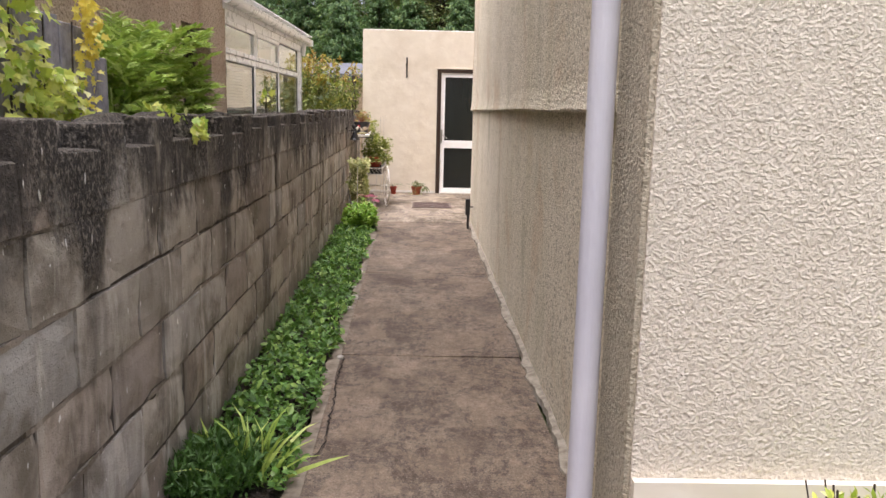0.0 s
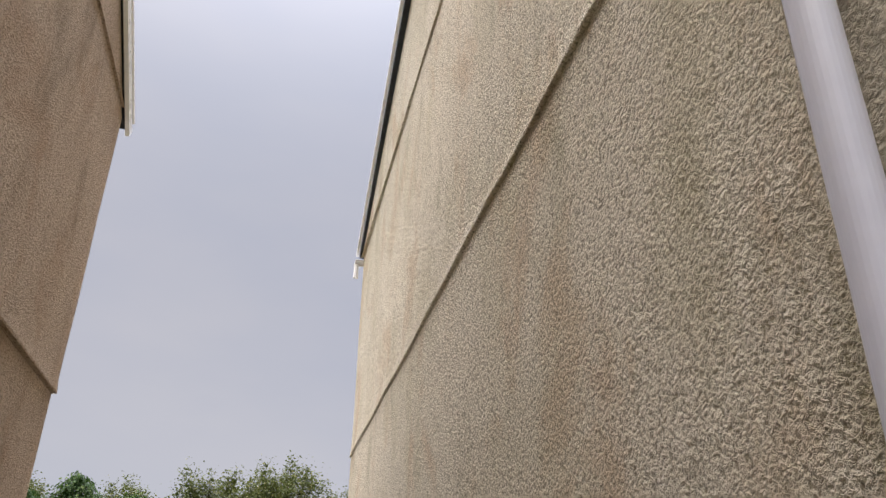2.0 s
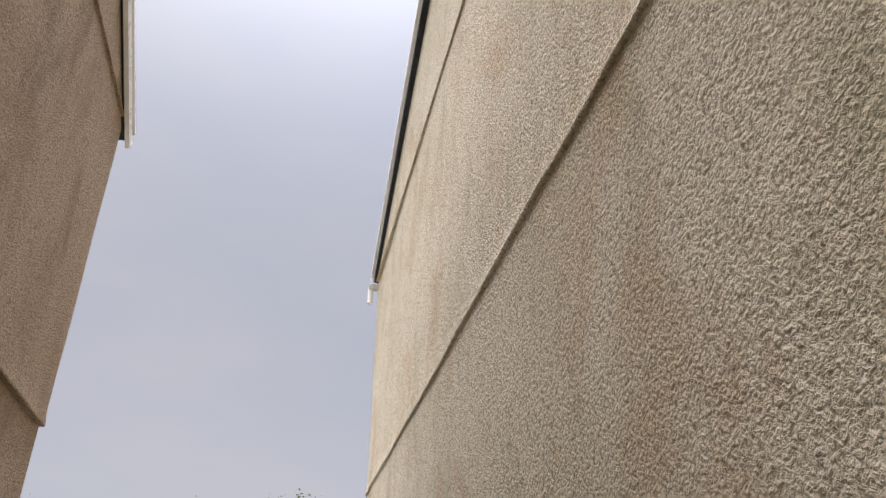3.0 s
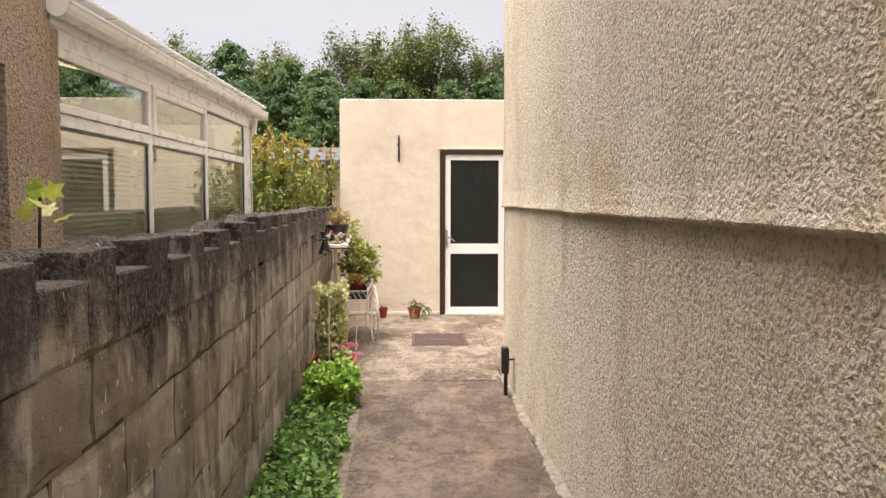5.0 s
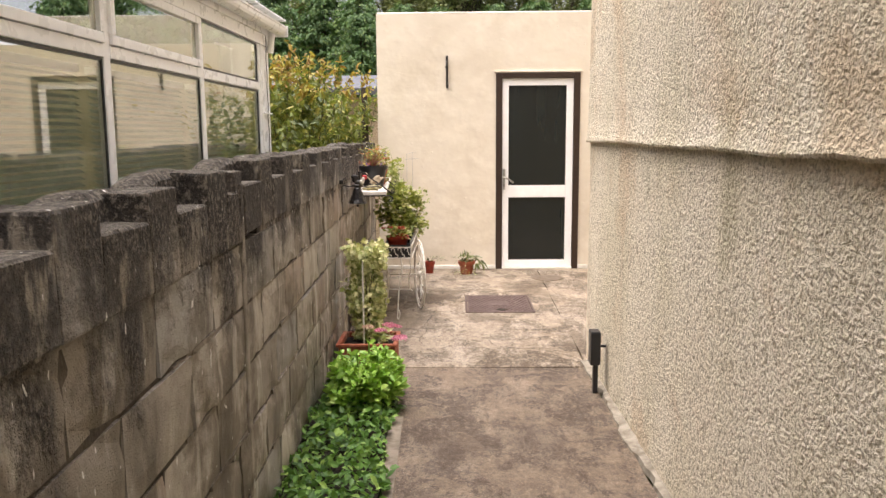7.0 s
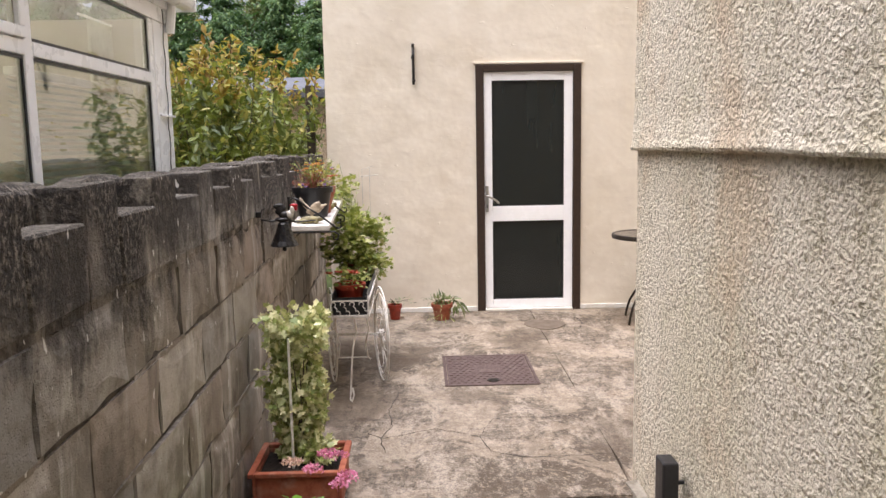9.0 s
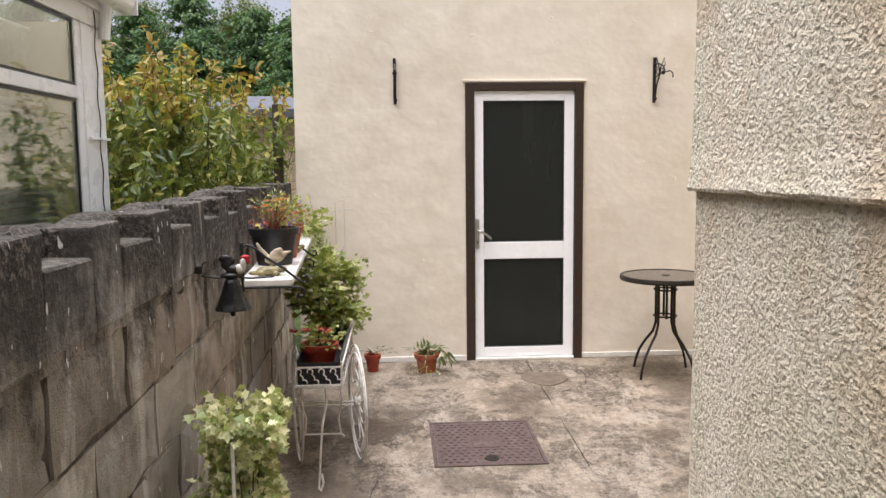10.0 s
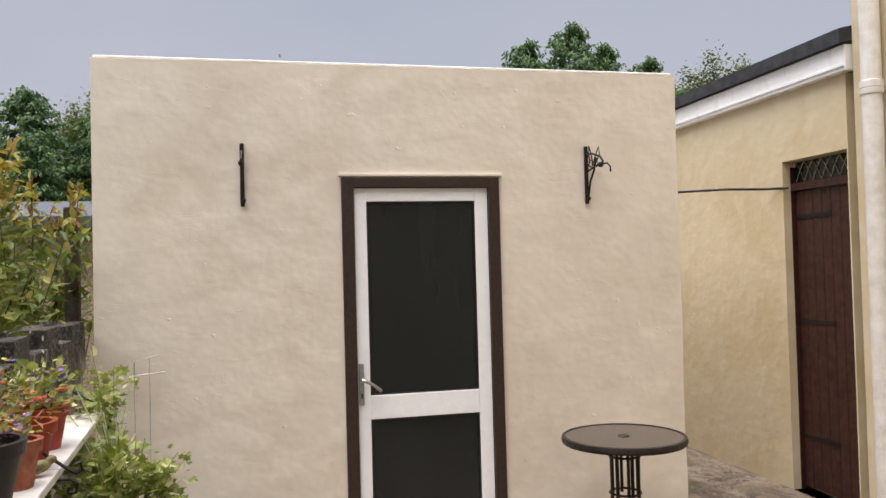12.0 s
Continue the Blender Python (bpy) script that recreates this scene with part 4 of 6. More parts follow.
# a pale curtain gathered at the corner
CUR = thing("curtain", (CX - 0.24, 10.40, 0.0), "pale grey curtain gathered at the conservatory corner", "curtain")
vs, fs = [], []
for i in range(61):
    yy = 0.30 * i / 60
    dx = 0.028 * math.sin(i * 0.75) + 0.008 * math.sin(i * 2.1)
    vs += [(dx, yy, 0.12), (dx * 0.8, yy, 1.2), (dx * 0.5, yy, 2.12)]
for i in range(60):
    fs += [(3 * i, 3 * i + 1, 3 * i + 4, 3 * i + 3), (3 * i + 1, 3 * i + 2, 3 * i + 5, 3 * i + 4)]
cur = mesh_ob("cloth", vs, fs, M_curtain, CUR, True)
cur.modifiers.new("thickness", "SOLIDIFY").thickness = 0.002
part("rail", tube([(0, -0.1, 2.13), (0, 0.34, 2.13)], 0.008, 6), M_upvc, CUR)

# ---------- shed ----------
SY, SX0, SX1, SH = 12.716, -1.152, 2.072, 2.672
SHD = thing("outbuilding", (0, 0, 0), "flat-roofed outbuilding with smooth cream-painted render", "shed")
us = [SX0] + [SX0 + 0.12 * i for i in range(1, 26)] + [SX1]
us = sorted(set([round(u, 3) for u in us if not (0.02 < u < 1.02)] + [0.10, 0.955]))
zz = [-0.06, 0.0, 0.3, 0.6, 0.9, 1.2, 1.5, 1.8, 2.055, 2.3, 2.55, SH]
shw = wall_cells(us, zz, lambda u, z: not (0.10 < u < 0.955 and 0.0 < z < 2.055), SY, SY + 0.22, 1)
for v in shw.verts:
    if v.co.y < SY + 0.1 and not (0.05 < v.co.x < 1.0):
        v.co.y += 0.006 * noise.noise(v.co * 1.7)
    if v.co.z > 2.6:
        v.co.z += 0.004 * noise.noise(Vector((v.co.x * 4, 0, 3)))
    if v.co.x > SX1 - 0.01:
        v.co.x += 0.01 * noise.noise(Vector((0, 1, v.co.z * 2)))
part("front_wall", shw, M_shed, SHD, "smooth cream-painted rendered wall")
part("side_wall", boxes([((SX0, SY + 0.222, -0.06), (SX0 + 0.2, 17.0, SH - 0.002))]), M_shed, SHD)
part("side_wall", boxes([((SX1 - 0.2, SY + 0.222, -0.06), (SX1, 17.0, SH - 0.002))]), M_shed, SHD)
part("back_wall", boxes([((SX0 + 0.202, 16.8, -0.06), (SX1 - 0.202, 17.0, SH - 0.002))]), M_shed, SHD)
part("roof", boxes([((SX0 + 0.01, SY + 0.01, SH + 0.004), (SX1 - 0.01, 17.0, SH + 0.018))], 0.004), M_whitepaint, SHD)
part("inner_floor", boxes([((SX0 + 0.2, SY + 0.23, -0.05), (SX1 - 0.2, 16.8, 0.0))]), M_dark, SHD)
part("base_strip", boxes([((0.972, SY - 0.012, 0.0), (SX1, SY - 0.001, 0.04))], 0.003), M_whitepaint, SHD, "white-painted strip along the wall foot")
part("base_strip", boxes([((SX0, SY - 0.012, 0.0), (0.088, SY - 0.001, 0.04))], 0.003), M_whitepaint, SHD, "white-painted strip along the wall foot")
part("lintel_lip", boxes([((0.075, SY - 0.016, 2.072), (0.985, SY - 0.001, 2.09))], 0.004, 2), M_shed, SHD)
flu = thing("flue_pipe", (1.75, 14.3, SH), "short black flue pipe on the flat roof", "flue")
part("pipe", lathe([(0.0, 0.0), (0.045, 0.0), (0.045, 0.30), (0.065, 0.31), (0.065, 0.36), (0.0, 0.38)], 16), M_blackplastic, flu)

DR = thing("door_1", (0, SY, 0), "closed white door with two dark obscured panes in a brown frame", "door", kind="structure")
part("door_frame", boxes([((0.090, -0.016, 0.0), (0.156, 0.09, 2.067)), ((0.904, -0.016, 0.0), (0.968, 0.09, 2.067)), ((0.1565, -0.016, 2.012), (0.9035, 0.09, 2.067))], 0.004, 2), M_brown, DR, "dark brown painted frame")
part("threshold", boxes([((0.157, -0.03, 0.0), (0.903, 0.09, 0.018))], 0.005, 2), M_whitepaint, DR)
leaf_ = [((0.158, 0.004, 0.022), (0.224, 0.05, 2.010)), ((0.828, 0.004, 0.022), (0.902, 0.05, 2.010)), ((0.2245, 0.004, 1.938), (0.8275, 0.05, 2.010)),
         ((0.2245, 0.004, 0.768), (0.8275, 0.05, 0.896)), ((0.2245, 0.004, 0.022), (0.8275, 0.05, 0.096))]
leafo = part("door_leaf", boxes(leaf_, 0.003, 2), M_upvc, DR, "white aluminium door leaf")
for a, b in ((0.096, 0.768), (0.896, 1.938)):
    part("pane", boxes([((0.2255, 0.022, a + 0.001), (0.8265, 0.030, b - 0.001))]), M_obscure, leafo, "dark obscured glass")
    bd = 0.007
    part("bead", boxes([((0.225, 0.008, a), (0.225 + bd, 0.021, b)), ((0.8275 - bd, 0.008, a), (0.8275, 0.021, b)), ((0.2325, 0.008, b - bd), (0.820, 0.021, b)), ((0.2325, 0.008, a), (0.820, 0.021, a + bd))]), M_blackplastic, leafo)
hd = bmesh.new()
box(hd, (0.163, -0.008, 0.85), (0.190, 0.0035, 1.07), 0.003, 2)
tube([(0.176, -0.006, 0.985), (0.176, -0.05, 0.985), (0.19, -0.056, 0.983), (0.24, -0.05, 0.955), (0.275, -0.048, 0.925)], 0.009, 10, hd)
part("door_handle", hd, M_steel, DR, "satin metal lever handle")
kh = bmesh.new()
box(kh, (0.172, -0.0105, 0.885), (0.181, -0.008, 0.91), 0.001)
part("keyhole", kh, M_blackplastic, DR)


def hanging_bracket(x, fancy):
    t = thing("hanging_bracket", (x, SY - 0.004, 0), "black wrought-iron hanging basket bracket" + (" with a butterfly scroll" if fancy else " screwed to the cream wall"), "bracket")
    part("back_bar", boxes([((-0.011, -0.012, 1.915), (0.011, 0.001, 2.245))], 0.003), M_iron, t)
    bm = bmesh.new()
    tube([(0, -0.01, 2.20), (0, -0.10, 2.19), (0, -0.20, 2.16), (0, -0.235, 2.13), (0, -0.225, 2.105), (0, -0.20, 2.11)], 0.006, 6, bm)
    tube([(0, -0.01, 1.97), (0, -0.03, 1.96), (0, -0.04, 1.985), (0, -0.06, 2.04), (0, -0.11, 2.09), (0, -0.15, 2.16)], 0.006, 6, bm)
    part("arm", bm, M_iron, t)
    bm = bmesh.new()
    bmesh.ops.create_uvsphere(bm, u_segments=10, v_segments=8, radius=0.016, matrix=Matrix.Translation((0, -0.205, 2.115)))
    part("knob", bm, M_iron, t)
    bm = bmesh.new()
    bmesh.ops.create_uvsphere(bm, u_segments=10, v_segments=8, radius=0.012, matrix=Matrix.Translation((0.006, -0.02, 1.945)))
    part("knob", bm, M_iron, t)
    if fancy:
        bm = bmesh.new()
        for s in (-1, 1):
            tube([(0.03, -0.03 , 2.13), (0.03 + s * 0.01, -0.04, 2.18), (0.03 + s * 0.03, -0.05, 2.24), (0.03 + s * 0.034, -0.05, 2.19), (0.03 + s * 0.02, -0.04, 2.16), (0.03 + s * 0.03, -0.04, 2.13), (0.03, -0.03, 2.12)], 0.004, 5, bm)
        tube([(0.0, -0.03, 2.10), (0.04, -0.07, 2.13), (0.09, -0.09, 2.14), (0.11, -0.09, 2.12), (0.11, -0.09, 2.09)], 0.005, 6, bm)
        part("butterfly_scroll", bm, M_iron, t)
    return t


hanging_bracket(-0.421, False)
hanging_bracket(1.494, True)

# ---------- annex on the right ----------
AX = 3.17
AN = thing("annex", (0, 0, 0), "lean-to annex with yellow-cream rendered wall and white fascia", "outbuilding")
an = wall_cells([12.62, 12.63, 13.25, 14.2, 18.0], [-0.06, 0.0, 1.2, 2.235, 2.60, 2.70], lambda u, z: not (12.63 < u < 13.25 and 0.0 < z < 2.235), AX, AX + 0.25, 0)
part("wall", an, M_annex, AN, "yellow-cream painted render")
part("fascia", boxes([((AX - 0.05, 12.56, 2.70), (AX + 0.02, 18.1, 2.86))], 0.005), M_upvc, AN)
part("fascia_trim", boxes([((AX - 0.06, 12.56, 2.725), (AX - 0.052, 18.1, 2.745))], 0.002), M_upvc, AN)
part("roof_slope", prism([(AX - 0.09, 2.862), (6.5, 3.6), (6.5, 3.75), (AX - 0.09, 2.95)], 1, 12.55, 18.1), M_slate, AN)
part("upper_wall", wall_cells([9.27, 12.0, 12.545], [-0.06, 3.0, 5.9], lambda u, z: True, AX - 0.005, AX + 0.2, 0), M_annex, AN)
part("end_wall", boxes([((AX + 0.21, 12.30, -0.06), (6.5, 12.54, 5.9))]), M_annex, AN)
GT = thing("door_2", (AX + 0.09, 12.94, 0), "closed maroon boarded door under a leaded fanlight", "door", kind="structure")
for k in range(7):
    y = -0.30 + k * 0.0865
    part("board", boxes([((0.0, y, 0.02), (0.028, y + 0.083, 2.03))], 0.004), M_gate, GT)
part("door_frame", boxes([((-0.03, -0.309, 2.035), (0.05, 0.309, 2.085)), ((-0.03, 0.309, 0.0), (0.05, 0.309 + 0.001, 2.2))], 0.0), M_gate, GT)
part("hinge", boxes([((-0.006, -0.05, 0.35), (-0.001, 0.30, 0.38)), ((-0.006, -0.05, 1.13), (-0.001, 0.30, 1.16)), ((-0.006, -0.05, 1.84), (-0.001, 0.30, 1.87))]), M_iron, GT)
part("fanlight", boxes([((0.01, -0.305, 2.09), (0.02, 0.305, 2.23))]), M_obscure, GT)
fl = bmesh.new()
for k in range(7):
    c = -0.26 + k * 0.085
    tube([(0.004, c - 0.04, 2.095), (0.004, c, 2.17), (0.004, c + 0.04, 2.225)], 0.003, 4, fl)
    tube([(0.002, c + 0.04, 2.095), (0.002, c, 2.17), (0.002, c - 0.04, 2.225)], 0.003, 4, fl)
part("lattice", fl, M_steel, GT)
sp = thing("soil_pipe", (AX - 0.07, 12.33, 0), "thick white soil pipe against the yellow-cream wall", "drainpipe")
part("pipe", lathe([(0.0, 0.0), (0.055, 0.0), (0.055, 2.50), (0.062, 2.502), (0.064, 2.53), (0.058, 2.535), (0.064, 2.54), (0.064, 2.575), (0.055, 2.58), (0.055, 5.7), (0, 5.7)], 24), M_whitepaint, sp)
cb = thing("overhead_cable", (0, 0, 0), "thin black cable slung between outbuilding and annex", "cable")
part("wire", tube([(AX + 0.02, 13.22, 2.055), (AX - 0.06, 13.35, 2.06), (2.9, 13.5, 2.075), (2.5, 13.7, 2.07), (SX1 + 0.0, 13.9, 2.08)], 0.009, 6), M_cable, cb)

# ---------- block wall ----------
BW = thing("boundary_wall", (-0.925, 2.0, 0), "", "", kind="structure", rz=1.39)
BP, BH = 0.4685, 0.22
JY = 4.93


def rough_block(a, b, seed, rough=0.004, cuts=3, bevel=0.007):
    """A worn block: its faces are uneven and its edges rounded and chipped."""
    bm = bmesh.new()
    box(bm, a, b)
    bmesh.ops.subdivide_edges(bm, edges=list(bm.edges), cuts=cuts, use_grid_fill=True)
    rng = random.Random(seed)
    for v in bm.verts:
        on = [k for k in range(3) if abs(v.co[k] - a[k]) < 1e-5 or abs(v.co[k] - b[k]) < 1e-5]
        if len(on) > 1:
            chip = bevel * rng.choice((0.5, 0.8, 1.0, 1.0, 1.7))
            for k in on:
                v.co[k] += chip * (1 if abs(v.co[k] - a[k]) < 1e-5 else -1)
        v.co += Vector([noise.noise(v.co * 7 + Vector((seed * 7.1, k * 3.3, 0))) for k in range(3)]) * rough
    return bm


def top_block(seed, h, ledge):
    """An end-on hollow block: a full-height rib and rear beam, with a pocket in front."""
    bm = bmesh.new()
    L = BP - 0.006
    w = 0.265
    rng = random.Random(seed)
    box(bm, (-0.20, 0.0, 0.0), (0.0, w, ledge), 0.006)
    rings = []
    n, m = 9, 6
    for i in range(n):
        y = -0.03 + (L + 0.03) * i / (n - 1)
        row = []
        for j in range(m):
            x = -0.205 + 0.105 * j / (m - 1)
            e = min(i, n - 1 - i) == 0 or j in (0, m - 1)
            z = h + (0.0 if not e else -0.02) - (0.055, 0.03, 0.012, 0, 0, 0, 0, 0.008, 0.02)[i] + rng.uniform(-0.003, 0.003)
            row.append(bm.verts.new((x, y, z)))
        rings.append(row)
    base = [[bm.verts.new((v.co.x, v.co.y, 0.01)) for v in r] for r in rings]
    for i in range(n - 1):
        for j in range(m - 1):
            bm.faces.new((rings[i][j], rings[i + 1][j], rings[i + 1][j + 1], rings[i][j + 1]))
    for i in range(n - 1):
        for j in (0, m - 1):
            bm.faces.new((rings[i][j], rings[i + 1][j], base[i + 1][j], base[i][j]))
    for j in range(m - 1):
        for i in (0, n - 1):
            bm.faces.new((rings[i][j], rings[i][j + 1], base[i][j + 1], base[i][j]))
    box(bm, (-0.11, w + 0.001, 0.0), (0.001, L, h - 0.004), 0.009, 2)
    for v in bm.verts:
        v.co += Vector([noise.noise(v.co * 13 + Vector((seed * 5.1, k * 2.3, 0))) for k in range(3)]) * 0.008
    return bm


core = part("mortar", boxes([((-0.19, -5.3, -0.06), (-0.011, JY - 0.002, 1.10)), ((-0.19, JY + 0.004, -0.06), (-0.011, 10.64, 1.10))]), M_mortar, BW)
rngw = random.Random(11)
variants, halves = [], []
for k in range(6):
    rr = 0.0042
    o = part("block", rough_block((-0.2, 0.0, 0.0), (0.0, BP - 0.004, BH - 0.006), k, rr, 3, 0.005), M_block, BW)
    variants.append(o)
tops = [part("top_block", top_block(k, (0.250, 0.236, 0.258, 0.243)[k], (0.170, 0.176, 0.162, 0.176)[k]), M_block, BW) for k in range(4)]
used = set()


def lay(src, y, z, dx=0.0, sy=1.0, tilt=0.0):
    o = src if src.name not in used else src.copy()
    if src.name in used:
        scene.collection.objects.link(o)
    used.add(src.name)
    o.location, o.scale, o.rotation_euler = (dx, y, z), (1, sy, 1), (radians(tilt), 0, 0)
    return o


y_first = 1.11 - 2.0
zofs = lambda y: 0.0 if y < JY else 0.018
for c in range(5):
    y = -5.3 + (BP / 2 if c % 2 else 0.0)
    while y < 10.6:
        L, start = BP, y
        if y < JY < y + BP:
            sy = (JY - y - 0.006) / BP
            if sy > 0.15:
                lay(rngw.choice(variants), y, c * BH + 0.004, rngw.uniform(-0.0035, 0.005), sy)
            y = JY + 0.012 - (BP * 0.5 if c % 2 else 0)
            if c % 2:
                lay(rngw.choice(variants), JY + 0.012, c * BH + 0.006, rngw.uniform(-0.004, 0.004), 0.48)
                y += BP
            continue
        sy = 1.0 if y + BP < 10.64 else (10.64 - y) / BP
        if sy > 0.1:
            lay(rngw.choice(variants), y, c * BH + 0.004 + (0.004 if y > JY else 0), rngw.uniform(-0.0035, 0.005), sy, rngw.uniform(-0.5, 0.5))
        y += BP
for seg, (a, b, dz) in enumerate(((y_first - 10 * BP, JY - 0.01, 0.0), (JY + 0.02, 10.64, 0.022))):
    y = a
    while y < b - 0.05:
        sy = min(1.0, (b - y) / BP)
        lay(rngw.choice(tops), y, 1.097 + dz + rngw.uniform(-0.004, 0.005), rngw.uniform(-0.003, 0.003), sy)
        y += BP
bars = bmesh.new()
for cc in range(1, 6):
    y = -5.3
    while y < 10.5:
        L = rngw.uniform(0.12, 0.5)
        if (rngw.random() < 0.55 or cc == 5) and not y < JY + 0.02 < y + L + 0.03:
            zz = cc * BH - 0.004 + (0.004 if y > JY else 0)
            top_ = 0.027 if cc == 5 and y > JY else 0.011
            box(bars, (-0.05, y, zz - 0.004), (-0.002 - rngw.uniform(0, 0.005), y + L, zz + top_))
        y += L
bmesh.ops.subdivide_edges(bars, edges=[e for e in bars.edges if e.calc_length() > 0.1], cuts=9)
for v in bars.verts:
    v.co += Vector((noise.noise(v.co * 25) * 0.006, 0, noise.noise(v.co * 18 + Vector((5, 0, 0))) * 0.007))
tagged(part("pointing", bars, M_block, BW, "patchy cement pointing in the bed joints"), kind="stuff")
part("movement_joint", boxes([((-0.12, JY - 0.004, 0.0), (-0.004, JY + 0.010, 1.335))], 0.002), M_mortar, BW)
part("movement_joint", boxes([((-0.02, JY - 0.055, 0.0), (0.006, JY - 0.012, 1.30))], 0.004), M_block, BW, "mortar strip beside the joint")


# ---------- plants in the bed ----------
def stuff_points(n, y0, y1, seed, x0=None, x1=None):
    rng = np.random.default_rng(seed)
    y = rng.uniform(y0, y1, n)
    a = np.array([XL(v) for v in y]) if x0 is None else np.full(n, x0)
    b = np.array([path_edge(v) for v in y]) if x1 is None else np.full(n, x1)
    return y, a, b, rng


ny = 7600
y, a, b, rng = stuff_points(ny, 1.9, 8.6, 21)
f = rng.beta(1.1, 1.1, ny)
x = a + 0.01 + (b - 0.015 - a + 0.035 * np.sin(y * 7) * 0.6) * f
z = 0.012 + 0.055 * rng.random(ny) * np.sin(np.pi * np.clip(f, 0.06, 0.94)) ** 0.5 + 0.015 * np.sin(y * 9 + x * 20)
d = rand_dirs(ny, rng)
z += 0.03 * (rng.random(ny) ** 3)
d[:, 2] = np.abs(d[:, 2]) * 0.55
g = leaves("groundcover", np.c_[x, y, z], d, rng.uniform(0.022, 0.052, ny), L_cover, "oval", None, 0.35, 5)
tagged(g, "low leafy green groundcover filling the narrow bed", "groundcover", kind="stuff")


def clump(name, loc, label, category, parts, group=""):
    t = thing(name, loc, label, category, group)
    for fn in parts:
        fn(t)
    return t


def sedum(t):
    """Fleshy stems, each topped with a rosette of broad leaves."""
    rng = np.random.default_rng(4)
    P, D, S = [], [], []
    bm = bmesh.new()
    for i in range(74):
        a, q = rng.uniform(0, 6.28), rng.random() ** 0.55
        h = rng.uniform(0.24, 0.37) * (1 - 0.45 * q * q)
        e = np.array((0.215 * q * math.cos(a), 0.27 * q * math.sin(a), h))
        b0 = np.array((e[0] * 0.55, e[1] * 0.55, 0.0))
        tube([b0, b0 * 0.35 + e * 0.65 + (0, 0, -0.02), e], 0.0045, 5, bm)
        for k in range(15):
            f = 1 - 0.62 * (k / 15) ** 1.1
            c = b0 + (e - b0) * f
            th = k * 2.4 + i
            P.append(c)
            D.append((math.cos(th) + 0.4 * e[0] / 0.2, math.sin(th) + 0.4 * e[1] / 0.25, 0.75 - 0.07 * k))
            S.append(rng.uniform(0.045, 0.078) * (0.6 + 0.05 * min(k, 8)))
    leaves("leaves", P, D, S, L_sedum, "oval", t, 0.15, 6)
    part("branchwork", bm, L_sedum, t)


SD = clump("sedum_plant", (-0.815, 8.37, 0.0), "bright green fleshy sedum clump with pink flower heads", "plant", [sedum])
rng = np.random.default_rng(8)
for i, (dx, dy, dz) in enumerate([(0.135, 0.345, 0.345), (0.16, 0.16, 0.325), (0.065, 0.20, 0.36), (-0.01, 0.24, 0.37), (0.17, 0.28, 0.30), (0.10, 0.33, 0.36)]):
    n = 120
    th, r = rng.uniform(0, 2 * np.pi, n), 0.036 * np.sqrt(rng.random(n))
    p = np.c_[r * np.cos(th) + dx, r * np.sin(th) + dy, dz + 0.012 - 6 * r * r + rng.normal(0, 0.002, n)]
    head = leaves("flower_head", p, rand_dirs(n, rng, up=0.9), 0.011, L_pink, "petal", SD, 0.3, 30 + i)
    head.data.materials[0] = L_pink if i != 3 else L_palepink


def grass_clump(t):
    rng = np.random.default_rng(9)
    n = 30
    p = np.c_[rng.normal(0, 0.04, n), rng.normal(0, 0.05, n), np.full(n, 0.0)]
    d = np.c_[p[:, 0] * 11 + 0.1, p[:, 1] * 7 + 0.1, np.full(n, 0.8)]
    leaves("blades", p, d, rng.uniform(0.16, 0.32, n), L_grass, "blade", t, 0.18, 12)


clump("grass_clump", (-0.665, 2.04, 0.0), "arching bright green grass clump at the bed's edge", "plant", [grass_clump])


def feathery(t):
    rng = np.random.default_rng(19)
    n = 2600
    th, r = rng.uniform(0, 2 * np.pi, n), np.sqrt(rng.random(n))
    p = np.c_[r * np.cos(th) * 0.17, r * np.sin(th) * 0.26, 0.02 + 0.17 * rng.random(n) * (1 - 0.5 * r)]
    leaves("fronds", p, rand_dirs(n, rng, up=0.8), rng.uniform(0.03, 0.06, n), L_fine, "lance", t, 0.3, 13)


clump("feathery_plant", (-0.80, 1.98, 0.0), "low dark green feathery plant against the block wall", "plant", [feathery])


def corner_bush(t):
    rng = np.random.default_rng(29)
    n = 1500
    th, r = rng.uniform(0, 2 * np.pi, n), np.sqrt(rng.random(n))
    p = np.c_[r * np.cos(th) * 0.30, r * np.sin(th) * 0.19, 0.05 + 0.42 * rng.random(n) ** 0.6 * (1 - 0.35 * r ** 2)]
    leaves("leaves", p, rand_dirs(n, rng, up=1.1), rng.uniform(0.024, 0.038, n), L_ivyy, "laurel", t, 0.4, 14)
    bm = bmesh.new()
    for i in range(30):
        a, q = rng.uniform(0, 6.28), rng.random()
        tube([(0.1 * math.cos(a), 0.05 * math.sin(a), 0), (0.27 * q * math.cos(a), 0.16 * q * math.sin(a), 0.46)], 0.003, 4, bm)
    part("branchwork", bm, M_bark, t)


clump("border_shrub", (1.12, 1.00, 0.0), "small leafy shrub at the foot of the cream wall", "shrub", [corner_bush])
part("front_border", boxes([((0.75, 0.7, -0.05), (2.4, 1.255, 0.012))], 0.01), M_earth)
tagged(bpy.data.objects["front_border"], kind="structure")

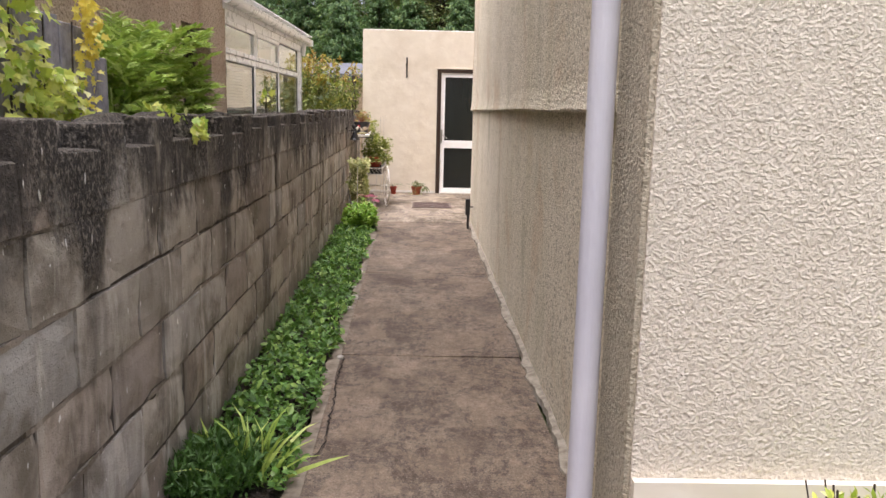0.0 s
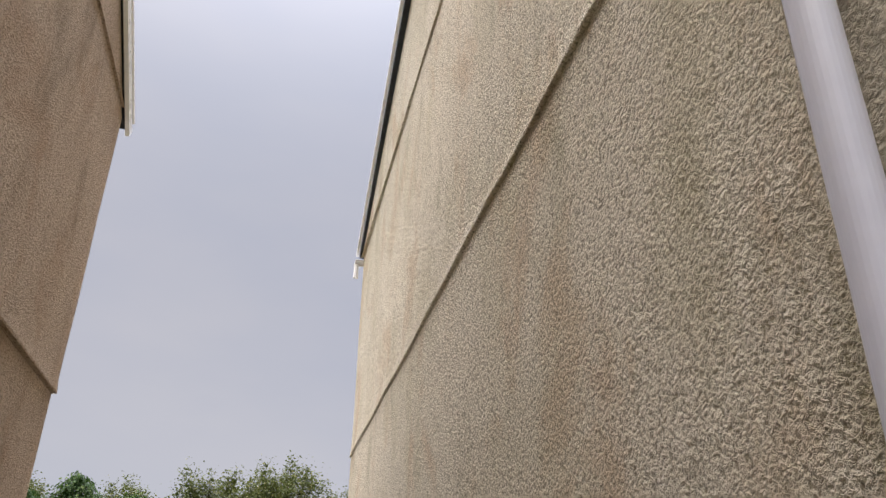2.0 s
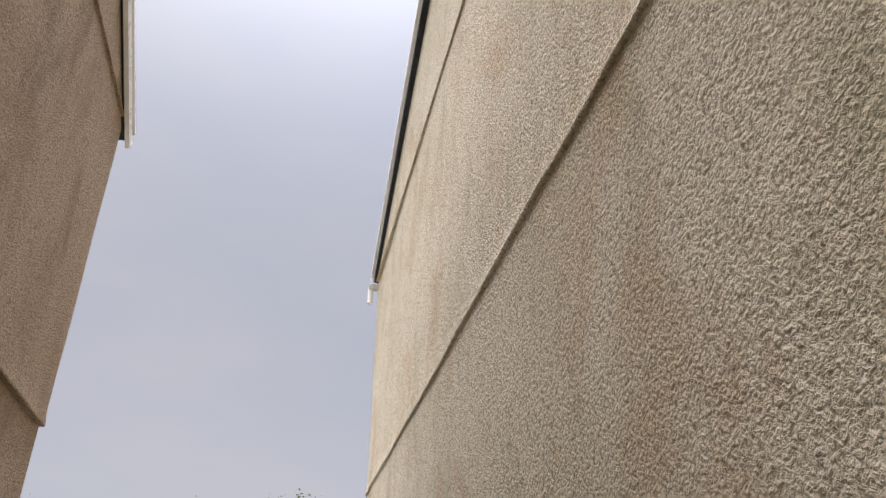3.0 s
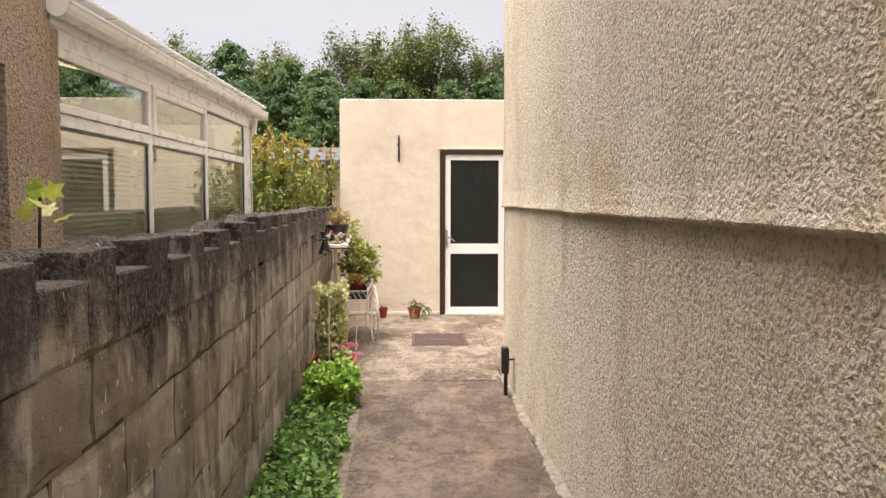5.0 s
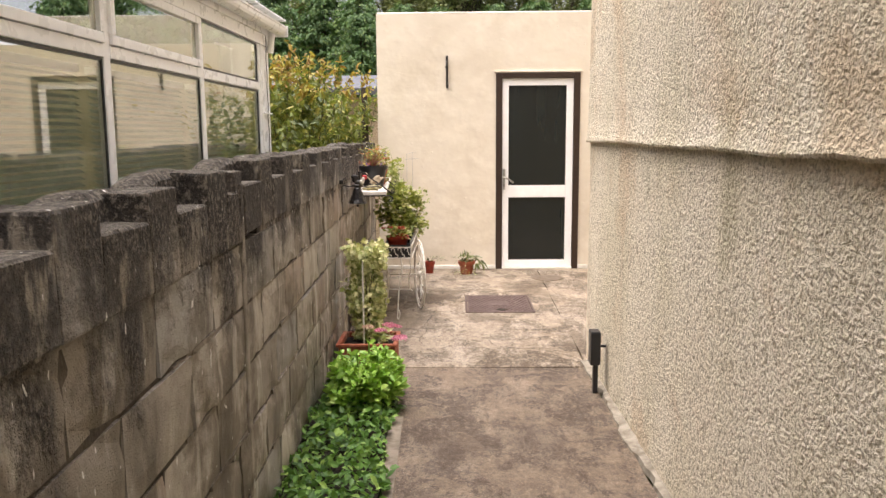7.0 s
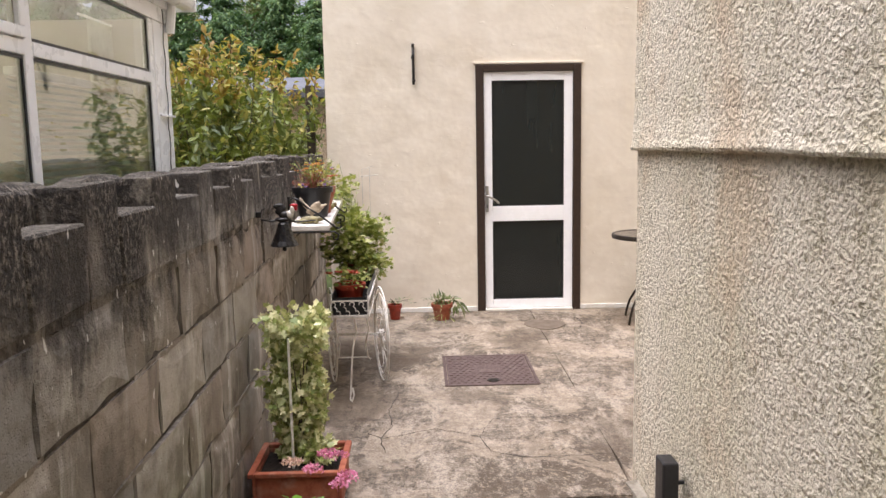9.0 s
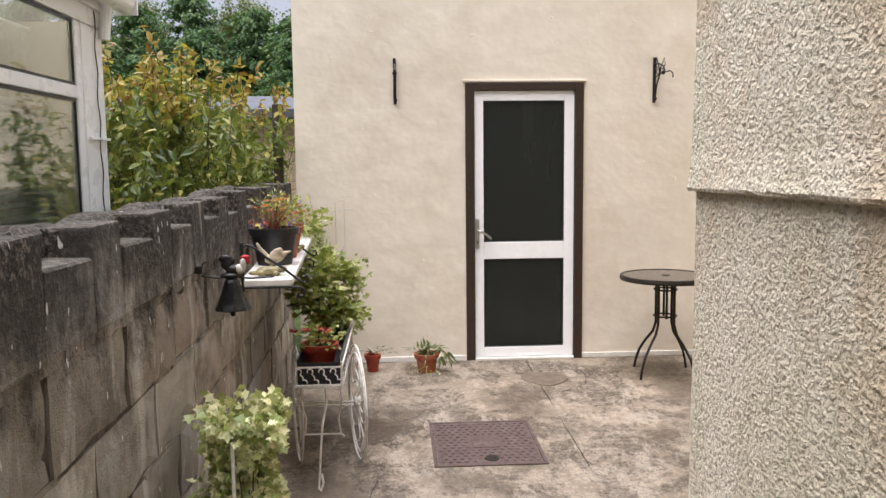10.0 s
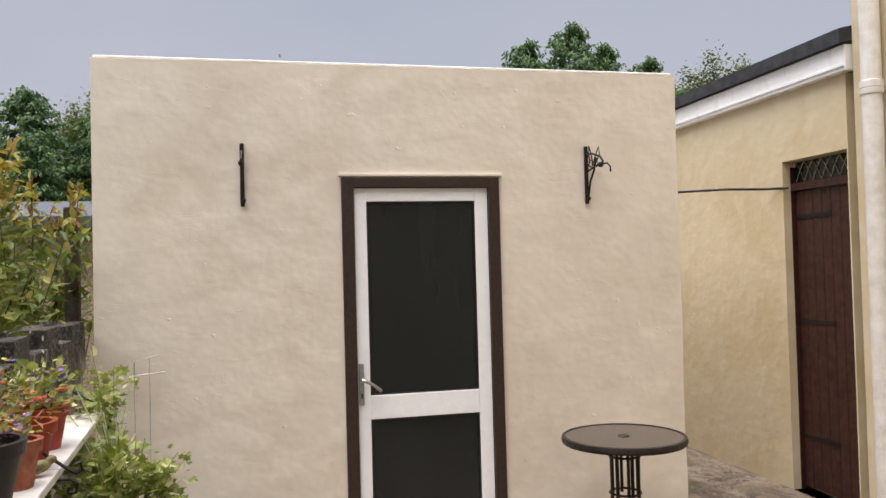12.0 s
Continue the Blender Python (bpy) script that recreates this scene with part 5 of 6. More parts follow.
# pale stones along the edging
PEB = [(-0.565, 4.94, 0.045), (-0.57, 4.62, 0.03), (-0.60, 5.9, 0.03), (-0.50, 3.5, 0.022), (-0.59, 5.3, 0.02)]
for i, (px, py, pr) in enumerate(PEB):
    bm = bmesh.new()
    bmesh.ops.create_icosphere(bm, subdivisions=2, radius=1)
    for v in bm.verts:
        v.co = Vector((v.co.x * pr, v.co.y * pr * 1.3, v.co.z * pr * 0.55)) * (1 + 0.12 * noise.noise(v.co * 1.6 + Vector((i, 0, 0))))
    s = part("edging_stone", bm, M_pebble, smooth=True, at=(px, py, 0.008))
    tagged(s, "small pale rounded stone on the path's edge", "stone", "stones on the path's edge")

# ---------- inspection cover ----------
IC = thing("inspection_cover", (0.03, 10.93, 0.001), "rectangular grey-brown metal inspection cover set in the concrete", "manhole cover")
part("rim", boxes([((-0.285, -0.335, 0.0), (0.285, -0.315, 0.007)), ((-0.285, 0.315, 0.0), (0.285, 0.335, 0.007)), ((-0.285, -0.3145, 0.0), (-0.265, 0.3145, 0.007)), ((0.265, -0.3145, 0.0), (0.285, 0.3145, 0.007))], 0.002), M_cover, IC)
part("plate", boxes([((-0.262, -0.312, 0.0), (0.262, 0.312, 0.005))], 0.001), M_cover, IC)
bm = bmesh.new()
for i in range(13):
    for j in range(15):
        cx, cy = -0.24 + i * 0.04 + (0.02 if j % 2 else 0), -0.28 + j * 0.04
        if cx > 0.25 or abs(cx) < 0.09 and abs(cy) < 0.11 or (abs(cx) < 0.06 and -0.29 < cy < -0.2):
            continue
        box(bm, (cx - 0.009, cy - 0.009, 0.0052), (cx + 0.009, cy + 0.009, 0.008))
tagged(part("studs", bm, M_cover, IC), kind="stuff")
part("name_plate", boxes([((-0.07, -0.09, 0.0052), (0.07, 0.09, 0.0075))], 0.002), M_cover, IC)
part("key_cap", lathe([(0.0, 0.0052), (0.038, 0.0052), (0.036, 0.009), (0.0, 0.009)], 20, cx=0.01, cy=-0.245), M_bronze, IC)

# ---------- bistro table ----------
TB = thing("bistro_table", (1.435, 12.20, 0), "round brown metal bistro table with glass top and curved legs", "table")
part("rim", lathe([(0.278, 0.672), (0.309, 0.668), (0.314, 0.682), (0.309, 0.700), (0.296, 0.703), (0.296, 0.699)], 48), M_bronze, TB, smooth=False)
tp = plain("obscured_table_glass", rgb("453c36"), rgb("38312c"), 60, 0.16, 0.3, 0.0008)
part("tabletop", lathe([(0.0, 0.690), (0.295, 0.690), (0.295, 0.699), (0.0, 0.699)], 48), tp, TB)
part("hub_ring", lathe([(0.0, 0.700), (0.03, 0.700), (0.028, 0.703), (0.0, 0.703)], 20), M_bronze, TB)
for k in range(4):
    a = radians(35 + 90 * k)
    c, s_ = math.cos(a), math.sin(a)
    pts = [(0.080, 0.668), (0.076, 0.60), (0.074, 0.45), (0.076, 0.36), (0.10, 0.29), (0.16, 0.22), (0.215, 0.14), (0.245, 0.06), (0.258, 0.0)]
    part("leg", tube([(r * c, r * s_, z) for r, z in pts], 0.0095, 8), M_bronze, TB)
    b = radians(80 + 90 * k)
    part("stem_bar", tube([(0.064 * math.cos(b), 0.064 * math.sin(b), 0.668), (0.064 * math.cos(b), 0.064 * math.sin(b), 0.40)], 0.008, 6), M_bronze, TB)
for z in (0.60, 0.415):
    ring = [(0.076 * math.cos(2 * math.pi * i / 24), 0.076 * math.sin(2 * math.pi * i / 24), z) for i in range(24)]
    part("ring", tube(ring, 0.007, 6, close=True), M_bronze, TB)

# ---------- cart planter ----------
CT = thing("cart_planter", (-0.785, 10.80, 0), "white scrolled wrought-iron wheelbarrow planter cart", "plant stand")


def wheel(x, name):
    """A thin double-rimmed wheel with wavy spokes, toed a little out of line."""
    R = 0.285
    bm = bmesh.new()
    for rr in (R, R - 0.04):
        tube([(0, rr * math.cos(2 * math.pi * i / 36), rr * math.sin(2 * math.pi * i / 36)) for i in range(36)], 0.005, 6, bm, close=True)
    w = part(name, bm, M_whiteiron, CT, at=(x, -0.02, 0.290))
    w.rotation_euler = (0, 0, radians(12))
    sp_ = bmesh.new()
    for k in range(10):
        a = 2 * math.pi * k / 10
        pts = []
        for i in range(9):
            f = i / 8
            b = a + 0.35 * math.sin(f * math.pi * 2)
            pts.append((0.012 * math.sin(f * math.pi), (0.03 + 0.21 * f) * math.cos(b), (0.03 + 0.21 * f) * math.sin(b)))
        tube(pts, 0.0035, 5, sp_)
    part("spokes", sp_, M_whiteiron, w)
    part("hub", tube([(-0.015, 0, 0), (0.015, 0, 0)], 0.028, 12), M_whiteiron, w)


wheel(0.150, "wheel")
wheel(-0.150, "wheel")
part("axle", tube([(-0.15, -0.02, 0.29), (0.15, -0.02, 0.29)], 0.006, 8), M_whiteiron, CT)
W = 0.105
fr = bmesh.new()
for z in (0.485, 0.575):
    tube([(-W, -0.42, z), (W, -0.42, z), (W, 0.42, z), (-W, 0.42, z)], 0.005, 6, fr, close=True)
for sx in (-W, W):
    for yy in (-0.42, 0.42):
        tube([(sx, yy, 0.485), (sx, yy, 0.60)], 0.005, 6, fr)
part("tray_frame", fr, M_whiteiron, CT)
sc = bmesh.new()
for k in range(4):
    cx = -0.078 + k * 0.052
    tube([p for p in arc(cx - 0.012, 0.555, 0.013, 200, -60, 8, -0.42)] + [(cx + 0.008, -0.42, 0.53)] + [p for p in arc(cx + 0.014, 0.505, 0.013, 120, -140, 8, -0.42)], 0.003, 5, sc)
for k in range(9):
    for sx in (-W, W):
        cy = -0.37 + k * 0.09
        tube([(sx, cy - 0.02, 0.565), (sx, cy - 0.03, 0.55), (sx, cy, 0.53), (sx, cy + 0.03, 0.51), (sx, cy + 0.02, 0.495)], 0.003, 5, sc)
part("scrollwork", sc, M_whiteiron, CT)
lg = bmesh.new()
tube([(0.02, -0.36, 0.485), (0.03, -0.38, 0.40), (0.01, -0.40, 0.30), (0.0, -0.41, 0.18), (-0.008, -0.42, 0.05), (-0.01, -0.43, 0.012), (0.0, -0.445, 0.006), (0.012, -0.44, 0.04), (0.004, -0.43, 0.08)], 0.006, 6, lg)
part("prop_leg", lg, M_whiteiron, CT)
for sx in (-0.085, 0.085):
    q = 1 if sx > 0 else -1
    part("strut", tube([(sx, -0.36, 0.485), (sx + q * 0.012, -0.33, 0.40), (sx - q * 0.01, -0.30, 0.30), (sx, -0.28, 0.215), (sx + q * 0.015, -0.27, 0.20)], 0.0045, 6), M_whiteiron, CT)
part("crossbar", tube([(-0.09, -0.28, 0.215), (0.09, -0.28, 0.215)], 0.0045, 6), M_whiteiron, CT)
part("crossbar", tube([(-0.14, -0.15, 0.315), (0.14, -0.15, 0.315)], 0.004, 6), M_whiteiron, CT)
part("handle", tube([(-W, 0.42, 0.575), (-W, 0.52, 0.66), (W, 0.52, 0.66), (W, 0.42, 0.575)], 0.006, 6), M_whiteiron, CT)
part("tray_floor", boxes([((-W + 0.004, -0.41, 0.486), (W - 0.004, 0.41, 0.490))]), M_whiteiron, CT)


def pot(name, loc, r, h, mat, label, rim=0.012, square=False, soil=True, category="flower pot", group=""):
    t = thing(name, loc, label, category, group)
    prof = [(0.0, 0.0), (r * 0.72, 0.0), (r * 0.96, h - 0.03), (r + rim * 0.5, h - 0.03), (r + rim * 0.7, h), (r - 0.006, h), (r * 0.9, h - 0.035), (0.0, h - 0.036)]
    part("pot", lathe(prof, 4 if square else 60), mat, t)
    if soil:
        part("soil", lathe([(0.0, h - 0.034), (r * 0.88, h - 0.034), (r * 0.88, h - 0.022), (0.0, h - 0.016)], 20), M_soil, t)
    return t


def foliage(t, n, centre, radii, size, mat, shape, seed, up=0.3, name="leaves", shell=0.5, spread=0.5):
    rng = np.random.default_rng(seed)
    d = rand_dirs(n, rng)
    r = rng.random(n) ** shell
    p = d * r[:, None] * np.array(radii) + np.array(centre)
    # gaps: drop leaves where a coarse field is low
    keep = np.array([noise.noise(Vector(q) * (0.9 / max(radii)) * 3 + Vector((seed, 0, 0))) > -0.22 for q in p])
    p, d = p[keep], d[keep]
    dd = d * np.array((1, 1, 0.6)) + (0, 0, up)
    return leaves(name, p, dd, rng.uniform(size * 0.6, size * 1.15, len(p)), mat, shape, t, spread, seed)


def stems(t, n, base, spread_, height, r, mat, seed, name="branchwork", lean=(0, 0)):
    rng = np.random.default_rng(seed)
    bm = bmesh.new()
    for i in range(n):
        e = rng.normal(0, spread_, 2)
        k = rng.uniform(0.6, 1.0) * height
        tube([base, (base[0] + e[0] * 0.3 + lean[0] * 0.3, base[1] + e[1] * 0.3 + lean[1] * 0.3, base[2] + k * 0.5), (base[0] + e[0] + lean[0], base[1] + e[1] + lean[1], base[2] + k)], r, 5, bm, r * 0.5)
    return part(name, bm, mat, t)


def blooms(t, name, n, centre, spread_, r, mat, seed, petals=12):
    """Single flower heads, each a part of its own."""
    rng = np.random.default_rng(seed)
    for i in range(n):
        q = np.array(centre) + rng.normal(0, 1, 3) * np.array((spread_, spread_, spread_ * 0.35))
        a = np.linspace(0, 2 * np.pi, petals, endpoint=False) + rng.random()
        d = np.c_[np.cos(a), np.sin(a), np.full(petals, 0.45)]
        leaves(name, np.tile(q, (petals, 1)) + d * 0.003, d, r, mat, "petal", t, 0.15, seed + i)


liner = thing("trough_liner", (-0.785, 10.80, 0.491), "black plastic trough in the white cart", "planter")
part("tray", boxes([((-0.095, -0.40, 0.0), (0.095, 0.40, 0.006)), ((-0.097, -0.40, 0.0065), (-0.092, 0.40, 0.12)), ((0.092, -0.40, 0.0065), (0.097, 0.40, 0.12)), ((-0.0915, -0.40, 0.0065), (0.0915, -0.395, 0.10)), ((-0.0915, 0.395, 0.0065), (0.0915, 0.40, 0.10))]), M_blackplastic, liner)
p1 = pot("flower_pot", (-0.80, 10.60, 0.499), 0.085, 0.14, M_orangepot, "orange-red plastic pot of red geraniums in the white cart")
blooms(p1, "geranium_head", 9, (0, 0, 0.19), 0.05, 0.022, L_redp, 410, 14)
foliage(p1, 160, (0, 0, 0.16), (0.11, 0.11, 0.06), 0.04, L_geran, "oval", 42)
TR = pot("trailing_plant", (-0.79, 11.30, 0.20 + 0.291), 0.09, 0.16, M_terra, "bushy trailing green pot plant on the cart's rear end", category="potted plant")
foliage(TR, 1500, (-0.05, 0.0, 0.30), (0.20, 0.22, 0.24), 0.044, L_geran, "ivy", 51, 0.1, shell=0.6)
foliage(TR, 520, (0.04, -0.06, 0.16), (0.18, 0.20, 0.10), 0.042, L_geran, "ivy", 55, -0.2, name="lower_leaves", shell=0.7)
foliage(TR, 300, (-0.14, 0.42, 0.62), (0.12, 0.30, 0.17), 0.036, L_geran, "ivy", 52, 0.2, name="upper_leaves", shell=0.8)
foliage(TR, 130, (-0.13, 0.30, 0.46), (0.09, 0.22, 0.18), 0.032, L_silver, "ivy", 57, 0.2, name="silvery_leaves", shell=0.8)
foliage(TR, 260, (0.11, 0.06, 0.36), (0.13, 0.17, 0.13), 0.034, L_geran, "ivy", 53, 0.1, name="side_leaves", shell=0.8)
stems(TR, 9, (-0.05, 0.1, 0.3), 0.12, 0.55, 0.0022, L_geran, 58, "climbing_stems", (-0.06, 0.25))
stems(TR, 22, (0, 0, 0.13), 0.10, 0.46, 0.003, L_geran, 54)
part("trellis_wire", tube([(0.02, 0.1, 0.15), (0.02, 0.1, 0.78), (0.10, 0.1, 0.80)], 0.0016, 4), M_steel, TR)
part("trellis_wire", tube([(0.07, 0.1, 0.15), (0.07, 0.1, 0.79)], 0.0016, 4), M_steel, TR)
part("trellis_wire", tube([(0.0, 0.1, 0.73), (0.12, 0.1, 0.74)], 0.0016, 4), M_steel, TR)

p2 = pot("flower_pot", (-0.612, 12.46, 0.0), 0.052, 0.125, M_orangepot, "small terracotta-red pot with a sparse succulent by the cream wall")
foliage(p2, 34, (0.05, 0, 0.145), (0.11, 0.05, 0.035), 0.045, L_strap, "lance", 61, 0.4)
stems(p2, 5, (0, 0, 0.12), 0.08, 0.07, 0.003, M_bark, 62)
p3 = pot("flower_pot", (-0.225, 12.42, 0.0), 0.082, 0.135, M_terra, "terracotta pot with drooping striped leaves by the cream wall")
foliage(p3, 60, (0, 0, 0.15), (0.09, 0.07, 0.03), 0.075, L_strap, "lance", 63, 0.3)
foliage(p3, 46, (0.0, -0.02, 0.17), (0.15, 0.07, 0.025), 0.085, L_strap, "lance", 64, -0.5, name="drooping_leaves", spread=0.25)
foliage(p3, 30, (0.12, -0.02, 0.13), (0.05, 0.05, 0.05), 0.10, L_strap, "lance", 66, -1.3, name="drooping_leaves", spread=0.2)
foliage(p3, 30, (0, -0.08, 0.05), (0.09, 0.03, 0.05), 0.10, L_ivyv, "blade", 65, -0.8, name="dry_leaves")

# ---------- ivy planter ----------
IV = thing("ivy_planter", (-0.883, 9.172, 0.0), "terracotta trough with variegated ivy grown up a white trellis post", "planter")
tw, td, th_ = 0.175, 0.155, 0.15
part("trough", boxes([((-tw + 0.02, -td + 0.02, 0.0), (tw - 0.02, td - 0.02, 0.012)), ((-tw, -td, 0.0125), (-tw + 0.014, td, th_)), ((tw - 0.014, -td, 0.0125), (tw, td, th_)),
                      ((-tw + 0.0145, -td, 0.0125), (tw - 0.0145, -td + 0.014, th_)), ((-tw + 0.0145, td - 0.014, 0.0125), (tw - 0.0145, td, th_))], 0.003), M_terra, IV)
part("rim", boxes([((-tw - 0.014, -td - 0.014, th_ + 0.0005), (-tw + 0.012, td + 0.014, th_ + 0.02)), ((tw - 0.012, -td - 0.014, th_ + 0.0005), (tw + 0.014, td + 0.014, th_ + 0.02)),
                   ((-tw + 0.0125, -td - 0.014, th_ + 0.0005), (tw - 0.0125, -td + 0.012, th_ + 0.02)), ((-tw + 0.0125, td - 0.012, th_ + 0.0005), (tw - 0.0125, td + 0.014, th_ + 0.02))], 0.003), M_terra, IV)
part("soil", boxes([((-tw + 0.016, -td + 0.016, 0.02), (tw - 0.016, td - 0.016, th_ - 0.012))], 0.004), M_soil, IV)
part("post", boxes([((-0.033, -0.050, 0.12), (-0.023, -0.040, 0.68))], 0.002), M_whiteiron, IV)
rng = np.random.default_rng(71)
n = 4000
p = np.c_[rng.uniform(-0.068, 0.068, n), rng.uniform(-0.06, 0.075, n), 0.17 + 0.585 * rng.random(n)]
edge = rng.integers(0, 4, n)
p[edge == 0, 0], p[edge == 1, 0], p[edge == 2, 1], p[edge == 3, 1] = -0.068, 0.068, -0.06, 0.07
p[:, :2] *= (1 + 0.24 * np.sin(p[:, 2] * 17 + 1) + np.where(p[:, 2] > 0.62, 0.25, 0.0))[:, None]
lumpy = np.array([noise.noise(Vector(q) * 14) for q in p])
p = p[lumpy > -0.20]
n = len(p)
p += rng.normal(0, 0.014, (n, 3))
d = np.c_[p[:, 0] * 5, p[:, 1] * 5 - 0.2, np.full(n, -0.45)]
p += (-0.015, 0.065, 0)
leaves("leaves", p, d, rng.uniform(0.022, 0.042, n), L_ivyv, "ivy", IV, 0.6, 72, up=(0.2, -1.0, 0.5))
foliage(IV, 150, (0.07, -0.02, 0.20), (0.08, 0.07, 0.05), 0.035, L_ivyv, "ivy", 73, 0, name="trailing_leaves")
foliage(IV, 40, (-0.13, 0.06, 0.50), (0.05, 0.04, 0.05), 0.035, L_ivyv, "ivy", 75, 0, name="stray_leaves")
stems(IV, 12, (0, 0.02, 0.13), 0.06, 0.55, 0.004, M_bark, 74)
st = part("leaning_stone", rough_block((-0.02, -0.10, 0.0), (0.02, 0.10, 0.30), 3, 0.012, 2, 0.006), M_stone, at=(-1.062, 9.98, 0.0))
tagged(st, "grey stone slab leaning against the block wall", "stone")
st.rotation_euler = (0, radians(-6), 0)

# ---------- wall shelf with pots ----------
SHF = thing("wall_shelf", (-0.985, 10.84, 1.02), "white marble shelf on black scrolled iron brackets on the block wall", "shelf", rz=3.6)
part("board", boxes([((-0.10, -0.92, 0.0), (0.10, -0.003, 0.025)), ((-0.10, 0.003, 0.0), (0.10, 0.92, 0.025))], 0.004, 2), M_marble, SHF)
for yy in (-0.915, 0.0, 0.915):
    bm = bmesh.new()
    tube([(-0.09, yy, -0.02), (-0.09, yy, 0.17)], 0.008, 6, bm)
    tube([(-0.10, yy, -0.006), (0.125, yy, -0.006), (0.145, yy, -0.02), (0.14, yy, -0.045), (0.12, yy, -0.045), (0.122, yy, -0.028)], 0.005, 6, bm)
    tube([(-0.088, yy - 0.012, 0.15), (-0.07, yy - 0.012, 0.165), (-0.045, yy - 0.012, 0.155), (0.0, yy - 0.012, 0.115), (0.06, yy - 0.012, 0.075), (0.115, yy - 0.012, 0.03), (0.145, yy - 0.012, 0.01), (0.16, yy - 0.012, 0.02), (0.155, yy - 0.012, 0.04), (0.14, yy - 0.012, 0.035)], 0.005, 6, bm)
    part("bracket", bm, M_iron, SHF)


def on_shelf(u, v):
    """A place on the shelf, u across and v along."""
    m = Matrix.Translation((-0.985, 10.84, 1.0455)) @ Matrix.Rotation(radians(3.6), 4, "Z")
    return tuple(m @ Vector((u, v, 0)))


q1 = pot("flower_pot", on_shelf(-0.01, -0.42), 0.105, 0.165, M_blackplastic, "black plastic pot of orange marigolds on the white shelf")
foliage(q1, 260, (0, 0, 0.19), (0.11, 0.11, 0.05), 0.024, L_red_stem, "lance", 81, 0.4)
foliage(q1, 240, (0.01, 0, 0.27), (0.11, 0.12, 0.07), 0.026, L_geran, "lance", 85, 0.4, name="upper_leaves")
blooms(q1, "marigold", 14, (0.01, 0, 0.27), 0.062, 0.012, L_orange, 820)
blooms(q1, "pansy", 5, (0.0, -0.03, 0.165), 0.05, 0.018, L_purple, 830, 5)
stems(q1, 30, (0, 0, 0.12), 0.06, 0.19, 0.002, L_red_stem, 84)
q2 = pot("flower_pot", on_shelf(0.0, 0.02), 0.085, 0.13, M_orangepot, "orange-red pot of faded red and orange flowers on the white shelf")
blooms(q2, "red_flower", 9, (0, 0, 0.17), 0.055, 0.018, L_redp, 850, 8)
foliage(q2, 170, (0, 0, 0.17), (0.12, 0.12, 0.08), 0.035, L_phot2, "lance", 86, 0.4)
q3 = pot("flower_pot", on_shelf(0.0, 0.30), 0.075, 0.13, M_orangepot, "orange-red pot of purple and yellow pansies on the white shelf")
blooms(q3, "pansy", 11, (0, 0, 0.22), 0.055, 0.022, L_purple, 870, 5)
foliage(q3, 240, (0, 0, 0.18), (0.11, 0.13, 0.09), 0.035, L_geran, "oval", 88, 0.4)
q4 = pot("flower_pot", on_shelf(0.03, -0.18), 0.055, 0.12, M_terra, "small terracotta pot on the white shelf")
foliage(q4, 60, (0, 0, 0.14), (0.06, 0.06, 0.05), 0.03, L_geran, "oval", 89, 0.4)
blooms(q4, "pansy", 4, (0, 0, 0.16), 0.03, 0.02, L_purple, 890, 5)


def ornament(name, loc, pieces, mat, label, rz=0):
    """A plain figure blended from a few egg shapes."""
    bm = bmesh.new()
    for c, r, m in pieces:
        bmesh.ops.create_uvsphere(bm, u_segments=14, v_segments=10, radius=1, matrix=Matrix.Translation(c) @ Matrix.Rotation(radians(m), 4, "X") @ Matrix.Diagonal((*r, 1)))
    me = bpy.data.meshes.new(name)
    bm.to_mesh(me)
    bm.free()
    me.materials.append(mat)
    ob = new(name, me)
    ob.location, ob.rotation_euler = loc, (0, 0, radians(rz))
    rm = ob.modifiers.new("join", "REMESH")
    rm.mode, rm.voxel_size, rm.use_smooth_shade = "VOXEL", 0.004, True
    return tagged(ob, label, "ornament")


ornament("bird_ornament", on_shelf(0.005, -0.74), [((0.0, 0.012, 0.062), (0.020, 0.042, 0.020), 12), ((0, 0.048, 0.078), (0.013, 0.018, 0.013), 35), ((0, 0.068, 0.088), (0.005, 0.014, 0.006), 10), ((0, -0.028, 0.082), (0.009, 0.036, 0.011), -48), ((0, -0.048, 0.108), (0.007, 0.024, 0.008), -62),
         ((0.012, 0.02, 0.085), (0.006, 0.034, 0.016), 35), ((-0.012, 0.0, 0.04), (0.006, 0.006, 0.025), 0), ((0.012, 0.0, 0.04), (0.006, 0.006, 0.025), 0)], M_birdtan, "small tan resin bird ornament with raised tail on the white shelf", -90)
ornament("frog_ornament", on_shelf(0.0, -0.80), [((0, 0, 0.020), (0.024, 0.052, 0.019), 0), ((0, 0.050, 0.024), (0.018, 0.022, 0.014), 0), ((0, -0.055, 0.012), (0.012, 0.030, 0.009), 0), ((0.022, 0.03, 0.008), (0.01, 0.012, 0.01), 0), ((-0.022, 0.03, 0.008), (0.01, 0.012, 0.01), 0), ((0.02, -0.03, 0.012), (0.01, 0.018, 0.012), 0)], M_birdolive, "small olive and brown resin frog ornament on the white shelf", -86)
ornament("bird_ornament", on_shelf(0.06, -0.08), [((0, 0, 0.025), (0.02, 0.035, 0.018), 10), ((0, 0.035, 0.04), (0.012, 0.014, 0.012), 0), ((0, -0.04, 0.03), (0.008, 0.025, 0.006), -20)], M_birdolive, "small brown resin bird ornament on the white shelf", -60)

